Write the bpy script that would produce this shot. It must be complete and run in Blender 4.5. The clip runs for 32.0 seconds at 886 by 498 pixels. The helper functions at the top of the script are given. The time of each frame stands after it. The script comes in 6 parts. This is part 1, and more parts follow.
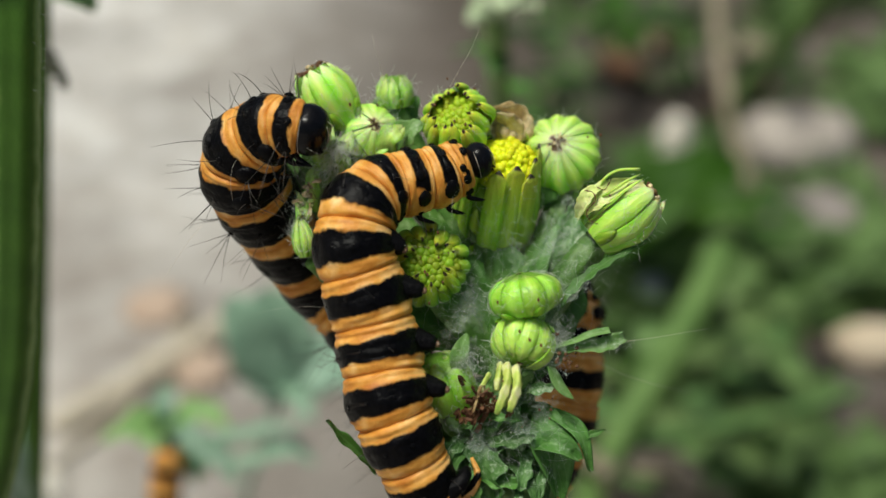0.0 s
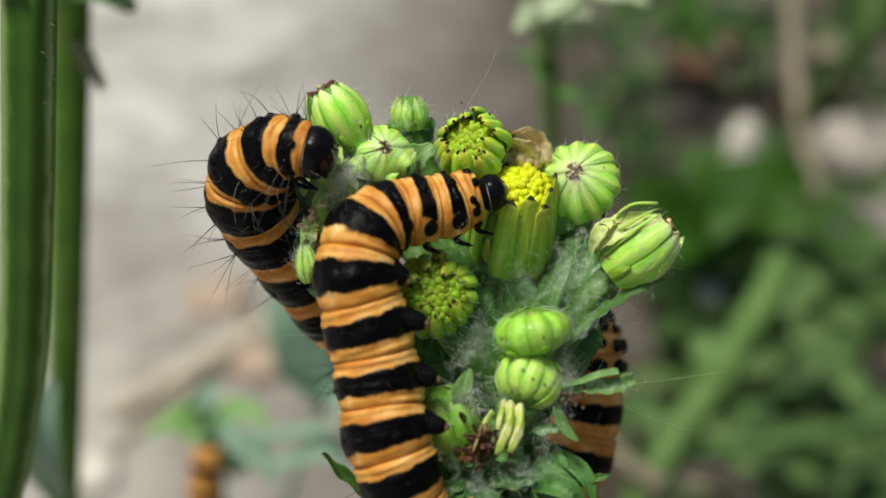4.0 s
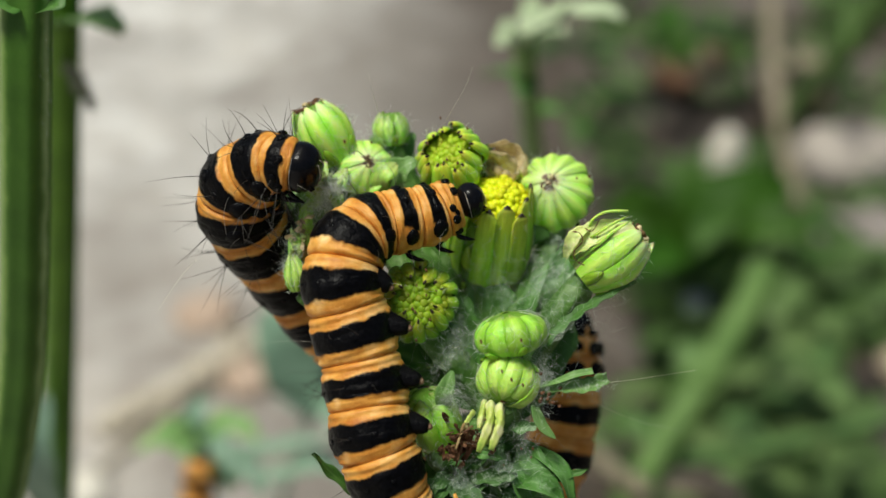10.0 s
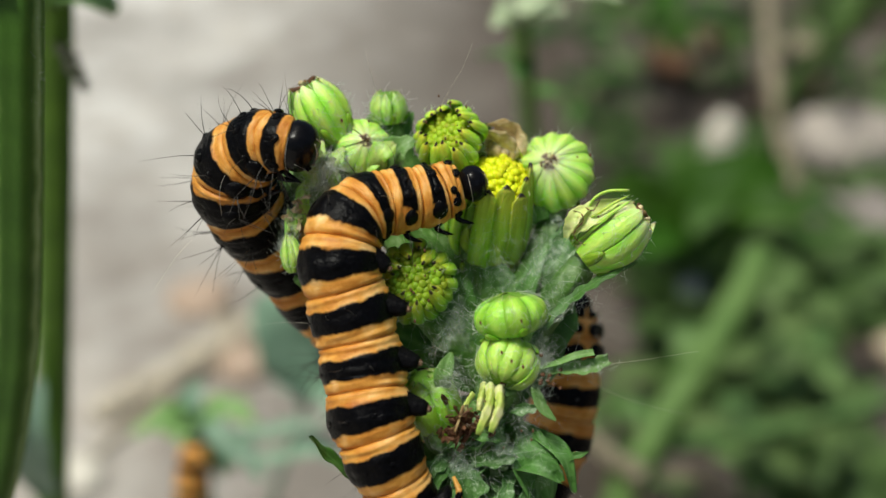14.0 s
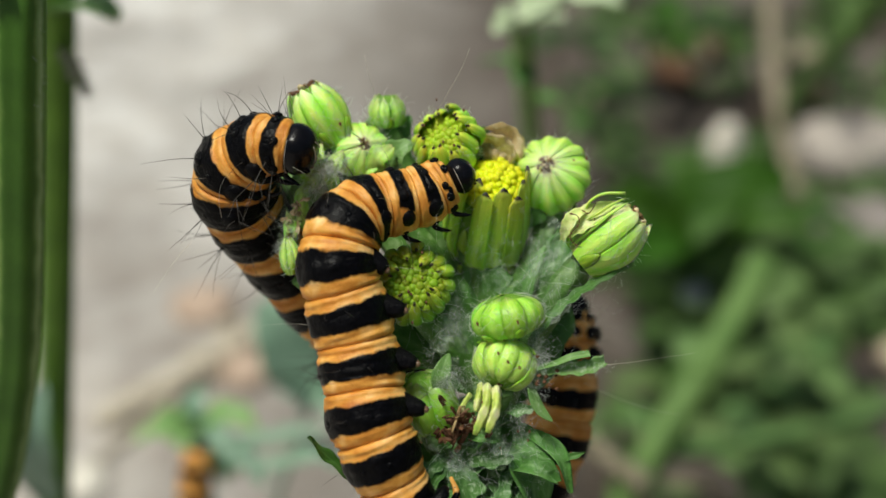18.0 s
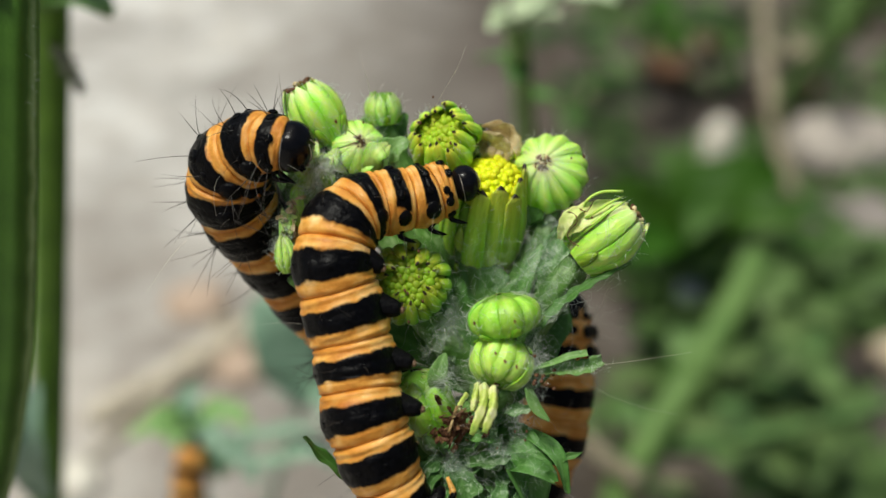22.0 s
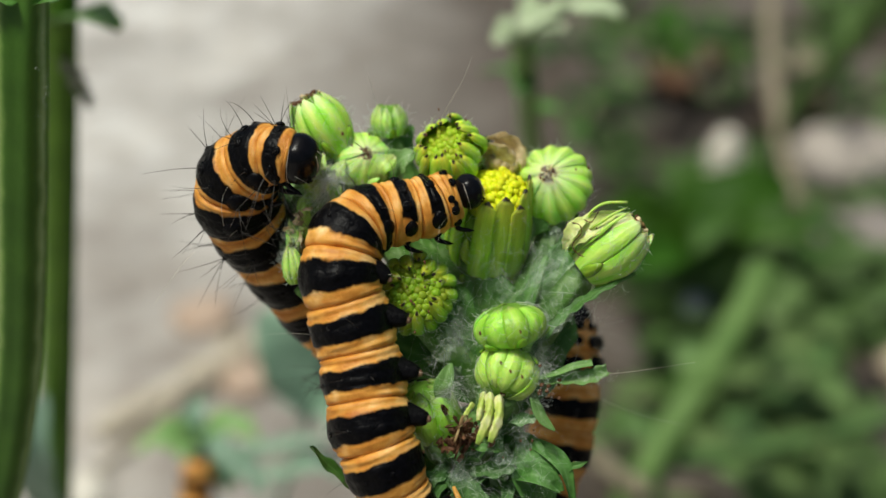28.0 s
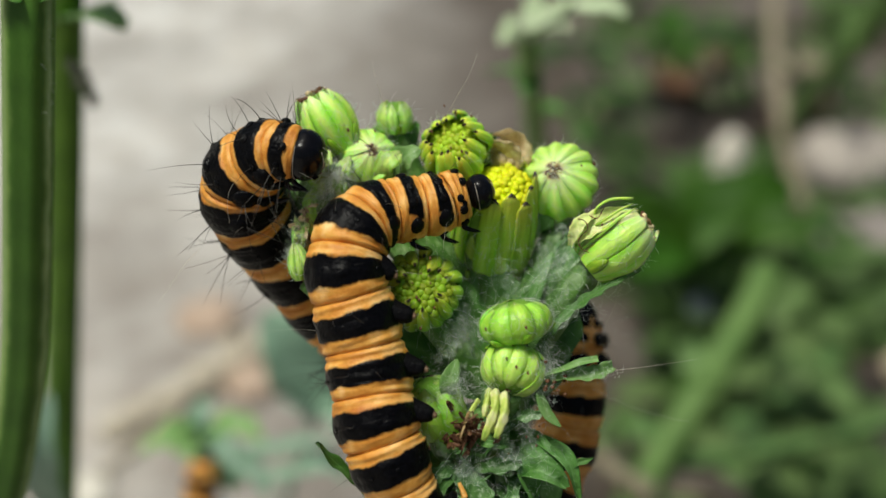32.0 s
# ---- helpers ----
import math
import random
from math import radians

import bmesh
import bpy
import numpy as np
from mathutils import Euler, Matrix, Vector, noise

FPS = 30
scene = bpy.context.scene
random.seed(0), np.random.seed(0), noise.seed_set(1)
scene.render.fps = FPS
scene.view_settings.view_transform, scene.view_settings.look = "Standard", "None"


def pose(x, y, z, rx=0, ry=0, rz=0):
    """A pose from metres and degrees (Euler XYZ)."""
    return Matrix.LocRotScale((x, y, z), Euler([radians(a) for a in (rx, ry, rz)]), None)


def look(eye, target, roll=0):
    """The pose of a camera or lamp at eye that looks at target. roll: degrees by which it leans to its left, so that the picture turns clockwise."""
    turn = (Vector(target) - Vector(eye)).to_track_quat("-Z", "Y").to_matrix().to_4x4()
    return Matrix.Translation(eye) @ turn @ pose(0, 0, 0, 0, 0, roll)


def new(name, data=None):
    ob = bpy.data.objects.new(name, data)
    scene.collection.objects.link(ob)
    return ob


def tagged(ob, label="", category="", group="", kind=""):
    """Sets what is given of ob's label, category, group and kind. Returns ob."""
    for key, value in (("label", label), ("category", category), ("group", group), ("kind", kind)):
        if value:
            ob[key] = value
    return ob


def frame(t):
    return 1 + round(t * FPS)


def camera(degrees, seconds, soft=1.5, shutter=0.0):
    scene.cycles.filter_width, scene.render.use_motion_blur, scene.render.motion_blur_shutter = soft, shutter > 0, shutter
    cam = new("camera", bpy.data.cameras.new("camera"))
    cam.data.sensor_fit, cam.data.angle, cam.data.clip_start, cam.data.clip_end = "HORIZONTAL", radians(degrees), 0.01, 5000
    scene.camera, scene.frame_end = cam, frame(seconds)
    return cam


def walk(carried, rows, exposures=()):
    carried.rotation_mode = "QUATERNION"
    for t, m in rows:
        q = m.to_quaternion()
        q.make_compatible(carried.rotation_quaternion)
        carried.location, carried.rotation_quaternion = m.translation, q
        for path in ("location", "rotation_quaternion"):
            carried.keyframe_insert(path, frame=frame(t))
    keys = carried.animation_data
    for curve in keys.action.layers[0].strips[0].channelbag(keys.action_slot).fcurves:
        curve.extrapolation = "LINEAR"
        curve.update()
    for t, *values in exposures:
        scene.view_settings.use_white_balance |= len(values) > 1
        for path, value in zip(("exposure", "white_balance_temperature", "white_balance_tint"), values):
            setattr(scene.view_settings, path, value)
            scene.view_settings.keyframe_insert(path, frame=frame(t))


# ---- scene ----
cam = camera(38, 32.0, soft=1.5)
cam.data.dof.use_dof = True
cam.data.dof.focus_distance = 0.0632
cam.data.dof.aperture_fstop = 30.0
cam.data.dof.aperture_blades = 0
PATH = [
    (0.0, pose(-0.00334, -0.05537, 0.23865, 59.794, -0.444, -2.592)),
    (0.5, pose(-0.00334, -0.05501, 0.23788, 60.055, -0.347, -2.594)),
    (1.0, pose(-0.00309, -0.05493, 0.23823, 60.314, -0.334, -2.608)),
    (1.5, pose(-0.00406, -0.05336, 0.23895, 60.677, -0.346, -2.648)),
    (2.0, pose(-0.00429, -0.05204, 0.23744, 61.250, -0.620, -2.881)),
    (2.5, pose(-0.00461, -0.05127, 0.23688, 60.858, -1.203, -2.618)),
    (4.5, pose(0.00099, -0.05306, 0.23955, 59.321, -0.218, 1.530)),
    (5.0, pose(0.00133, -0.05317, 0.23896, 59.775, -0.102, 1.405)),
    (5.5, pose(0.00136, -0.05305, 0.23858, 59.724, 0.081, 1.308)),
    (6.0, pose(0.00097, -0.05210, 0.23826, 59.613, 0.006, 1.285)),
    (6.5, pose(0.00025, -0.05175, 0.23854, 59.448, 0.172, 1.163)),
    (7.0, pose(0.00065, -0.05250, 0.23848, 59.606, 0.202, 1.108)),
    (7.3, pose(-0.00039, -0.05615, 0.24031, 60.533, -0.106, 0.445)),
    (7.5, pose(-0.00018, -0.05667, 0.24157, 59.846, -0.062, 0.525)),
    (8.0, pose(-0.00033, -0.05561, 0.24047, 59.724, -0.225, -0.023)),
    (8.5, pose(-0.00033, -0.05553, 0.24086, 59.744, -0.197, -0.043)),
    (9.0, pose(-0.00086, -0.05539, 0.24144, 59.676, -0.150, 0.024)),
    (9.5, pose(-0.00055, -0.05531, 0.24040, 59.890, -0.023, 0.139)),
    (10.0, pose(-0.00000, -0.05541, 0.24039, 60.113, -0.109, 0.099)),
    (10.5, pose(0.00039, -0.05547, 0.24022, 60.035, -0.089, 0.144)),
    (11.0, pose(-0.00028, -0.05526, 0.24059, 59.932, -0.130, 0.180)),
    (11.5, pose(-0.00039, -0.05542, 0.24144, 59.875, -0.134, 0.056)),
    (12.0, pose(-0.00059, -0.05498, 0.24078, 59.891, -0.191, -0.108)),
    (12.5, pose(-0.00034, -0.05508, 0.24037, 59.916, -0.108, -0.036)),
    (13.0, pose(0.00000, -0.05543, 0.24000, 60.000, -0.000, -0.000)),
    (13.5, pose(0.00018, -0.05505, 0.23944, 59.750, 0.003, 0.039)),
    (14.0, pose(-0.00020, -0.05478, 0.23974, 59.451, -0.177, -0.135)),
    (14.5, pose(-0.00030, -0.05527, 0.24041, 59.227, -0.209, -0.211)),
    (16.5, pose(0.00008, -0.05514, 0.23949, 59.516, -0.212, -0.156)),
    (17.0, pose(-0.00057, -0.05478, 0.24010, 59.550, -0.174, -0.217)),
    (17.5, pose(-0.00002, -0.05524, 0.23989, 59.775, -0.178, -0.153)),
    (18.0, pose(0.00012, -0.05540, 0.23975, 59.822, -0.106, 0.028)),
    (18.5, pose(0.00021, -0.05540, 0.23915, 59.818, -0.148, 0.052)),
    (19.0, pose(0.00036, -0.05553, 0.23974, 59.774, -0.220, -0.087)),
    (19.5, pose(-0.00021, -0.05533, 0.24036, 59.533, -0.426, -0.241)),
    (20.0, pose(0.00045, -0.05514, 0.23940, 59.576, -0.419, -0.331)),
    (20.5, pose(0.00063, -0.05518, 0.23912, 59.669, -0.432, -0.339)),
    (21.0, pose(0.00059, -0.05574, 0.23913, 59.683, -0.486, -0.346)),
    (21.5, pose(0.00035, -0.05522, 0.23880, 59.674, -0.405, -0.280)),
    (22.0, pose(-0.00003, -0.05494, 0.23962, 59.651, -0.275, -0.209)),
    (22.5, pose(0.00003, -0.05563, 0.23998, 59.699, -0.188, -0.184)),
    (23.0, pose(0.00000, -0.05560, 0.23958, 59.932, -0.185, -0.109)),
    (23.5, pose(0.00016, -0.05546, 0.23950, 59.952, -0.100, -0.116)),
    (24.0, pose(0.00033, -0.05557, 0.23898, 60.048, -0.132, -0.038)),
    (24.5, pose(0.00010, -0.05552, 0.23937, 60.092, -0.150, 0.018)),
    (25.0, pose(-0.00046, -0.05489, 0.23990, 59.985, -0.067, 0.226)),
    (25.5, pose(-0.00032, -0.05540, 0.24023, 59.988, -0.095, 0.185)),
    (27.5, pose(-0.00002, -0.05547, 0.23985, 60.230, -0.036, -0.004)),
    (28.0, pose(0.00001, -0.05544, 0.23976, 60.250, -0.045, -0.001)),
    (28.5, pose(0.00013, -0.05566, 0.23973, 60.390, 0.008, 0.059)),
    (29.0, pose(0.00007, -0.05577, 0.23939, 60.515, 0.001, 0.214)),
    (29.5, pose(-0.00006, -0.05546, 0.23898, 60.486, -0.013, 0.180)),
    (30.0, pose(0.00001, -0.05557, 0.23974, 60.319, -0.003, 0.153)),
    (30.5, pose(-0.00035, -0.05539, 0.24047, 60.280, -0.003, 0.114)),
    (31.0, pose(-0.00041, -0.05552, 0.24009, 60.465, 0.006, 0.109)),
    (31.5, pose(0.00011, -0.05587, 0.24008, 60.463, 0.031, 0.197)),
    (32.0, pose(-0.00007, -0.05561, 0.23946, 60.392, 0.049, 0.152)),
]

walk(cam, PATH, [(0, -0.13, 6500, 1.5), (3, -0.12, 6500, 1.5), (6, -0.15, 6500, 1.5), (10, -0.1, 6500, 1.5), (17, -0.1, 6500, 1.5), (22, -0.06, 6500, 1.5), (25, -0.1, 6500, 1.5), (29, -0.15, 6500, 1.5), (31, -0.17, 6500, 1.5), (32, -0.14, 6500, 1.5)])

# ---- light: bright, softly veiled daylight from high up ----
world = bpy.data.worlds.new("sky")
scene.world = world
world.use_nodes = True
wn = world.node_tree.nodes
sky = wn.new("ShaderNodeTexSky")
sky.sky_type, sky.sun_disc = "NISHITA", False
sky.sun_elevation, sky.sun_rotation = radians(72), radians(245)
sky.air_density, sky.dust_density, sky.ozone_density = 1.0, 5.0, 0.6
wn["Background"].inputs["Strength"].default_value = 0.062
world.node_tree.links.new(sky.outputs[0], wn["Background"].inputs["Color"])
sun = new("sun", bpy.data.lights.new("sun", "SUN"))
sun.data.energy, sun.data.angle, sun.data.color = 3.6, radians(18), (1.0, 0.95, 0.88)
sun.matrix_basis = look((-0.42, -0.2, 1.4), (0, 0, 0))

# ---- helpers for building; lengths in millimetres in the leaning frame of the flower cluster ----
LEAN = Matrix.Translation((0, 0, 0.208)) @ Matrix.Rotation(radians(-30), 4, "X")


def H(x, y, d):
    """x across, y up along the leaning cluster, d away behind it, in millimetres, as a place in the world."""
    return LEAN @ Vector((x / 1000, d / 1000, y / 1000))


def HV(x, y, d):
    """The same for a direction."""
    return (LEAN.to_3x3() @ Vector((x, d, y))).normalized()


MM = 0.001
ORG = {}


def thing(name, at, label, category, group="", kind=""):
    ob = new(name)
    ob.empty_display_size = 0.002
    ob.location = at
    ORG[ob.name] = Vector(at)
    return tagged(ob, label, category, group, kind)


def mesh(name, verts, faces, mats, uvs=None, index=None, smooth=True):
    me = bpy.data.meshes.new(name)
    me.from_pydata([tuple(v) for v in verts], [], [tuple(f) for f in faces])
    for m in (mats if isinstance(mats, (list, tuple)) else [mats]):
        me.materials.append(m)
    if smooth:
        me.polygons.foreach_set("use_smooth", [True] * len(me.polygons))
    if index is not None:
        me.polygons.foreach_set("material_index", index)
    if uvs is not None:
        layer = me.uv_layers.new(name="UVMap")
        loops = np.empty(len(me.loops), dtype=np.int32)
        me.loops.foreach_get("vertex_index", loops)
        layer.data.foreach_set("uv", np.asarray(uvs, dtype=np.float32)[loops].ravel())
    me.update()
    return me


def part(name, geo, mats, parent, label="", pivot=None, kind=""):
    """geo: (verts in the world, faces, uvs). Links one mesh under its thing or part."""
    verts, faces, uvs = geo
    v = np.array([tuple(p) for p in verts])
    piv = Vector(pivot) if pivot is not None else Vector(v.mean(0))
    ob = new(name, mesh(name, v - np.array(piv), faces, mats, uvs))
    ob.parent = parent
    ob.location = piv - ORG[parent.name]
    ORG[ob.name] = piv
    return tagged(ob, label, kind=kind)


def spline(points, n):
    """Catmull-Rom through points (any number of columns), n steps per span."""
    p = np.array([tuple(q) for q in points], float)
    p = np.vstack([2 * p[0] - p[1], p, 2 * p[-1] - p[-2]])
    out = []
    for k in range(1, len(p) - 2):
        for j in range(n):
            t = j / n
            a, b, c, d = p[k - 1], p[k], p[k + 1], p[k + 2]
            out.append(0.5 * (2 * b + (c - a) * t + (2 * a - 5 * b + 4 * c - d) * t * t + (3 * b - a - 3 * c + d) * t ** 3))
    out.append(p[-2])
    return np.array(out)


def frames(line, hint):
    """Tangent, up (nearest to hint) and side along a line."""
    tan = np.gradient(line, axis=0)
    tan /= np.linalg.norm(tan, axis=1)[:, None] + 1e-15
    up = np.array(hint, float)[None] - (tan @ np.array(hint, float))[:, None] * tan
    up /= np.linalg.norm(up, axis=1)[:, None] + 1e-15
    return tan, up, np.cross(tan, up)


def lathe_faces(rows, cols, cap0=False, cap1=False):
    f = [(r * cols + c, r * cols + (c + 1) % cols, (r + 1) * cols + (c + 1) % cols, (r + 1) * cols + c) for r in range(rows - 1) for c in range(cols)]
    if cap0:
        f.append(tuple(range(cols - 1, -1, -1)))
    if cap1:
        f.append(tuple((rows - 1) * cols + c for c in range(cols)))
    return f


def tube(line, radii, cols=8, hint=(0.13, 0.37, 0.9), ridge=0.0, ridges=5):
    """A closed tube along a line with given radii; ridge: depth of lengthwise ribs as a share of the radius."""
    line, radii = np.array(line), np.broadcast_to(np.asarray(radii, float), (len(line),))
    _, up, side = frames(line, hint)
    a = np.arange(cols) / cols * 2 * np.pi
    wave = 1 + ridge * np.cos(a * ridges)
    v = line[:, None] + radii[:, None, None] * wave[None, :, None] * (np.cos(a)[None, :, None] * up[:, None] + np.sin(a)[None, :, None] * side[:, None])
    uv = np.stack(np.broadcast_arrays(np.abs(np.arange(cols) / cols * 2 - 1)[None], np.linspace(0, 1, len(line))[:, None]), -1)
    return v.reshape(-1, 3), lathe_faces(len(line), cols, True, True), uv.reshape(-1, 2)


def merged(geos):
    v, f, u, n = [], [], [], 0
    for a, b, c in geos:
        v.append(np.array(a)), u.append(np.array(c))
        f += [tuple(i + n for i in q) for q in b]
        n += len(a)
    return np.concatenate(v), f, np.concatenate(u)


def ball(at, axes, rows=7, cols=10):
    """An ellipsoid: axes are three vectors."""
    at, axes = np.array(at), np.array([tuple(q) for q in axes])
    v, uv = [], []
    for r in range(rows):
        th = np.pi * (r + 0.02) / (rows - 1 + 0.04)
        for c in range(cols):
            ph = 2 * np.pi * c / cols
            q = np.array([np.sin(th) * np.cos(ph), np.sin(th) * np.sin(ph), np.cos(th)])
            v.append(at + q @ axes), uv.append((c / cols, r / (rows - 1)))
    return np.array(v), lathe_faces(rows, cols, True, True), np.array(uv)


# ---- materials ----
def material(name, rough=0.6, spec=0.5):
    m = bpy.data.materials.new(name)
    m.use_nodes = True
    b = m.node_tree.nodes["Principled BSDF"]
    b.inputs["Roughness"].default_value = rough
    b.inputs["Specular IOR Level"].default_value = spec
    return m, m.node_tree.nodes, m.node_tree.links, b


def ramp(nodes, stops, mode="LINEAR"):
    r = nodes.new("ShaderNodeValToRGB")
    r.color_ramp.interpolation = mode
    while len(r.color_ramp.elements) < len(stops):
        r.color_ramp.elements.new(0.5)
    for e, (p, c) in zip(r.color_ramp.elements, stops):
        e.position, e.color = p, (*c, 1) if len(c) == 3 else c
    return r


def noise_node(nodes, links, scale, detail=4.0, coords="Object", rough=0.55):
    tc = nodes.new("ShaderNodeTexCoord")
    n = nodes.new("ShaderNodeTexNoise")
    n.inputs["Scale"].default_value, n.inputs["Detail"].default_value, n.inputs["Roughness"].default_value = scale, detail, rough
    links.new(tc.outputs[coords], n.inputs["Vector"])
    return n


def math_node(nodes, links, op, a, b=None, clamp=False):
    m = nodes.new("ShaderNodeMath")
    m.operation, m.use_clamp = op, clamp
    for k, q in enumerate((a, b)):
        if q is None:
            continue
        if isinstance(q, (int, float)):
            m.inputs[k].default_value = q
        else:
            links.new(q, m.inputs[k])
    return m.outputs[0]


def mix(nodes, links, fac, a, b, blend="MIX"):
    m = nodes.new("ShaderNodeMix")
    m.data_type, m.blend_type = "RGBA", blend
    for k, q in ((0, fac), (6, a), (7, b)):
        if isinstance(q, (int, float)):
            m.inputs[k].default_value = q
        elif isinstance(q, tuple):
            m.inputs[k].default_value = (*q, 1)
        else:
            links.new(q, m.inputs[k])
    return m.outputs[2]


def bump(nodes, links, bsdf, height, strength=0.4, distance=0.0001):
    b = nodes.new("ShaderNodeBump")
    b.inputs["Strength"].default_value, b.inputs["Distance"].default_value = strength, distance
    links.new(height, b.inputs["Height"])
    links.new(b.outputs[0], bsdf.inputs["Normal"])


def skin_material(name, lo, hi, flank=0.0):
    """Orange skin with a black band round the middle of each segment; UV: x round the body from belly to back, y along the segment."""
    m, n, l, b = material(name, 0.5, 0.4)
    uv = n.new("ShaderNodeUVMap")
    uv.uv_map = "UVMap"
    sep = n.new("ShaderNodeSeparateXYZ")
    l.new(uv.outputs[0], sep.inputs[0])
    rag = noise_node(n, l, 900, 2)
    rag2 = noise_node(n, l, 5000, 2)
    off = math_node(n, l, "MULTIPLY", math_node(n, l, "SUBTRACT", rag.outputs[0], 0.5), 0.2)
    off2 = math_node(n, l, "MULTIPLY", math_node(n, l, "SUBTRACT", rag2.outputs[0], 0.5), 0.05)
    y = math_node(n, l, "ADD", math_node(n, l, "ADD", sep.outputs[1], off), off2)
    up = ramp(n, [(0, (0, 0, 0)), (lo - 0.025, (0, 0, 0)), (lo + 0.02, (1, 1, 1)), (hi - 0.02, (1, 1, 1)), (hi + 0.025, (0, 0, 0)), (1, (0, 0, 0))])
    l.new(y, up.inputs[0])
    fac = up.outputs[0]
    if flank:
        edge = math_node(n, l, "ADD", sep.outputs[0], math_node(n, l, "MULTIPLY", math_node(n, l, "SUBTRACT", rag.outputs[0], 0.5), 0.3))
        side = ramp(n, [(0.0, (0, 0, 0)), (flank - 0.02, (0, 0, 0)), (flank + 0.02, (1, 1, 1))])
        l.new(edge, side.inputs[0])
        fac = math_node(n, l, "MULTIPLY", fac, side.outputs[0])
    tone = noise_node(n, l, 900, 4)
    orange = ramp(n, [(0.3, (0.56, 0.205, 0.022)), (0.5, (0.73, 0.335, 0.055)), (0.72, (0.88, 0.54, 0.19))])
    l.new(tone.outputs[0], orange.inputs[0])
    # folds across the segment, paler on their crests
    wav = n.new("ShaderNodeTexNoise")
    wav.inputs["Scale"].default_value, wav.inputs["Detail"].default_value = 1.0, 2.6
    comb = n.new("ShaderNodeCombineXYZ")
    l.new(math_node(n, l, "MULTIPLY", sep.outputs[0], 2.6), comb.inputs[0])
    l.new(math_node(n, l, "MULTIPLY", sep.outputs[1], 5.0), comb.inputs[1])
    obi = n.new("ShaderNodeObjectInfo")
    l.new(math_node(n, l, "MULTIPLY", obi.outputs["Random"], 40.0), comb.inputs[2])
    l.new(comb.outputs[0], wav.inputs["Vector"])
    crest = ramp(n, [(0.30, (0.80, 0.66, 0.5)), (0.47, (0.97, 0.95, 0.92)), (0.66, (1.14, 1.26, 1.6))])
    l.new(wav.outputs[0], crest.inputs[0])
    orange_f = mix(n, l, 1.0, orange.outputs[0], crest.outputs[0], "MULTIPLY")
    black = ramp(n, [(0.35, (0.0009, 0.0009, 0.0012)), (0.75, (0.004, 0.0038, 0.005))])
    l.new(rag2.outputs[0], black.inputs[0])
    l.new(mix(n, l, fac, orange_f, black.outputs[0]), b.inputs["Base Color"])
    rgh = mix(n, l, fac, (0.5, 0.5, 0.5), (0.3, 0.3, 0.3))
    l.new(rgh, b.inputs["Roughness"])
    l.new(mix(n, l, fac, (0.4, 0.4, 0.4), (0.1, 0.1, 0.1)), b.inputs["Specular IOR Level"])
    fine = noise_node(n, l, 9000, 3)
    pits = n.new("ShaderNodeTexVoronoi")
    pits.inputs["Scale"].default_value = 3800
    tcp = n.new("ShaderNodeTexCoord")
    l.new(tcp.outputs["Object"], pits.inputs["Vector"])
    velvet = math_node(n, l, "MULTIPLY", math_node(n, l, "SUBTRACT", 1.0, pits.outputs["Distance"]), math_node(n, l, "MULTIPLY", fac, 0.2))
    hgt = math_node(n, l, "ADD", math_node(n, l, "ADD", math_node(n, l, "MULTIPLY", wav.outputs[0], 0.8), math_node(n, l, "MULTIPLY", fine.outputs[0], 0.35)), velvet)
    bump(n, l, b, hgt, 0.55, 0.0002)
    b.inputs["Subsurface Weight"].default_value = 0.08
    b.inputs["Subsurface Radius"].default_value = (0.0006, 0.0003, 0.0001)
    return m


def plain(name, stops, scale, rough=0.6, spec=0.4, bump_scale=None, strength=0.3, dist=0.0001, sss=0.0, along=None, rand=0.0):
    """Colour from noise between stops; along: stops down the piece's length (UV y) laid over it."""
    m, n, l, b = material(name, rough, spec)
    t = noise_node(n, l, scale, 5)
    r = ramp(n, stops)
    l.new(t.outputs[0], r.inputs[0])
    col = r.outputs[0]
    if along:
        uv = n.new("ShaderNodeUVMap")
        uv.uv_map = "UVMap"
        sep = n.new("ShaderNodeSeparateXYZ")
        l.new(uv.outputs[0], sep.inputs[0])
        wob = math_node(n, l, "ADD", sep.outputs[1], math_node(n, l, "MULTIPLY", math_node(n, l, "SUBTRACT", t.outputs[0], 0.5), 0.12))
        a = ramp(n, along)
        l.new(wob, a.inputs[0])
        col = mix(n, l, a.outputs[1], col, a.outputs[0])
    if rand:
        oi = n.new("ShaderNodeObjectInfo")
        hs = n.new("ShaderNodeHueSaturation")
        l.new(col, hs.inputs["Color"])
        l.new(math_node(n, l, "ADD", math_node(n, l, "MULTIPLY", oi.outputs["Random"], rand), 1 - rand / 2), hs.inputs["Value"])
        l.new(math_node(n, l, "ADD", math_node(n, l, "MULTIPLY", oi.outputs["Random"], rand * 0.08), 0.5 - rand * 0.04), hs.inputs["Hue"])
        col = hs.outputs[0]
    l.new(col, b.inputs["Base Color"])
    if bump_scale:
        f = noise_node(n, l, bump_scale, 4)
        bump(n, l, b, f.outputs[0], strength, dist)
    if sss:
        b.inputs["Subsurface Weight"].default_value = sss
        b.inputs["Subsurface Radius"].default_value = (0.0004, 0.0008, 0.0002)
    return m


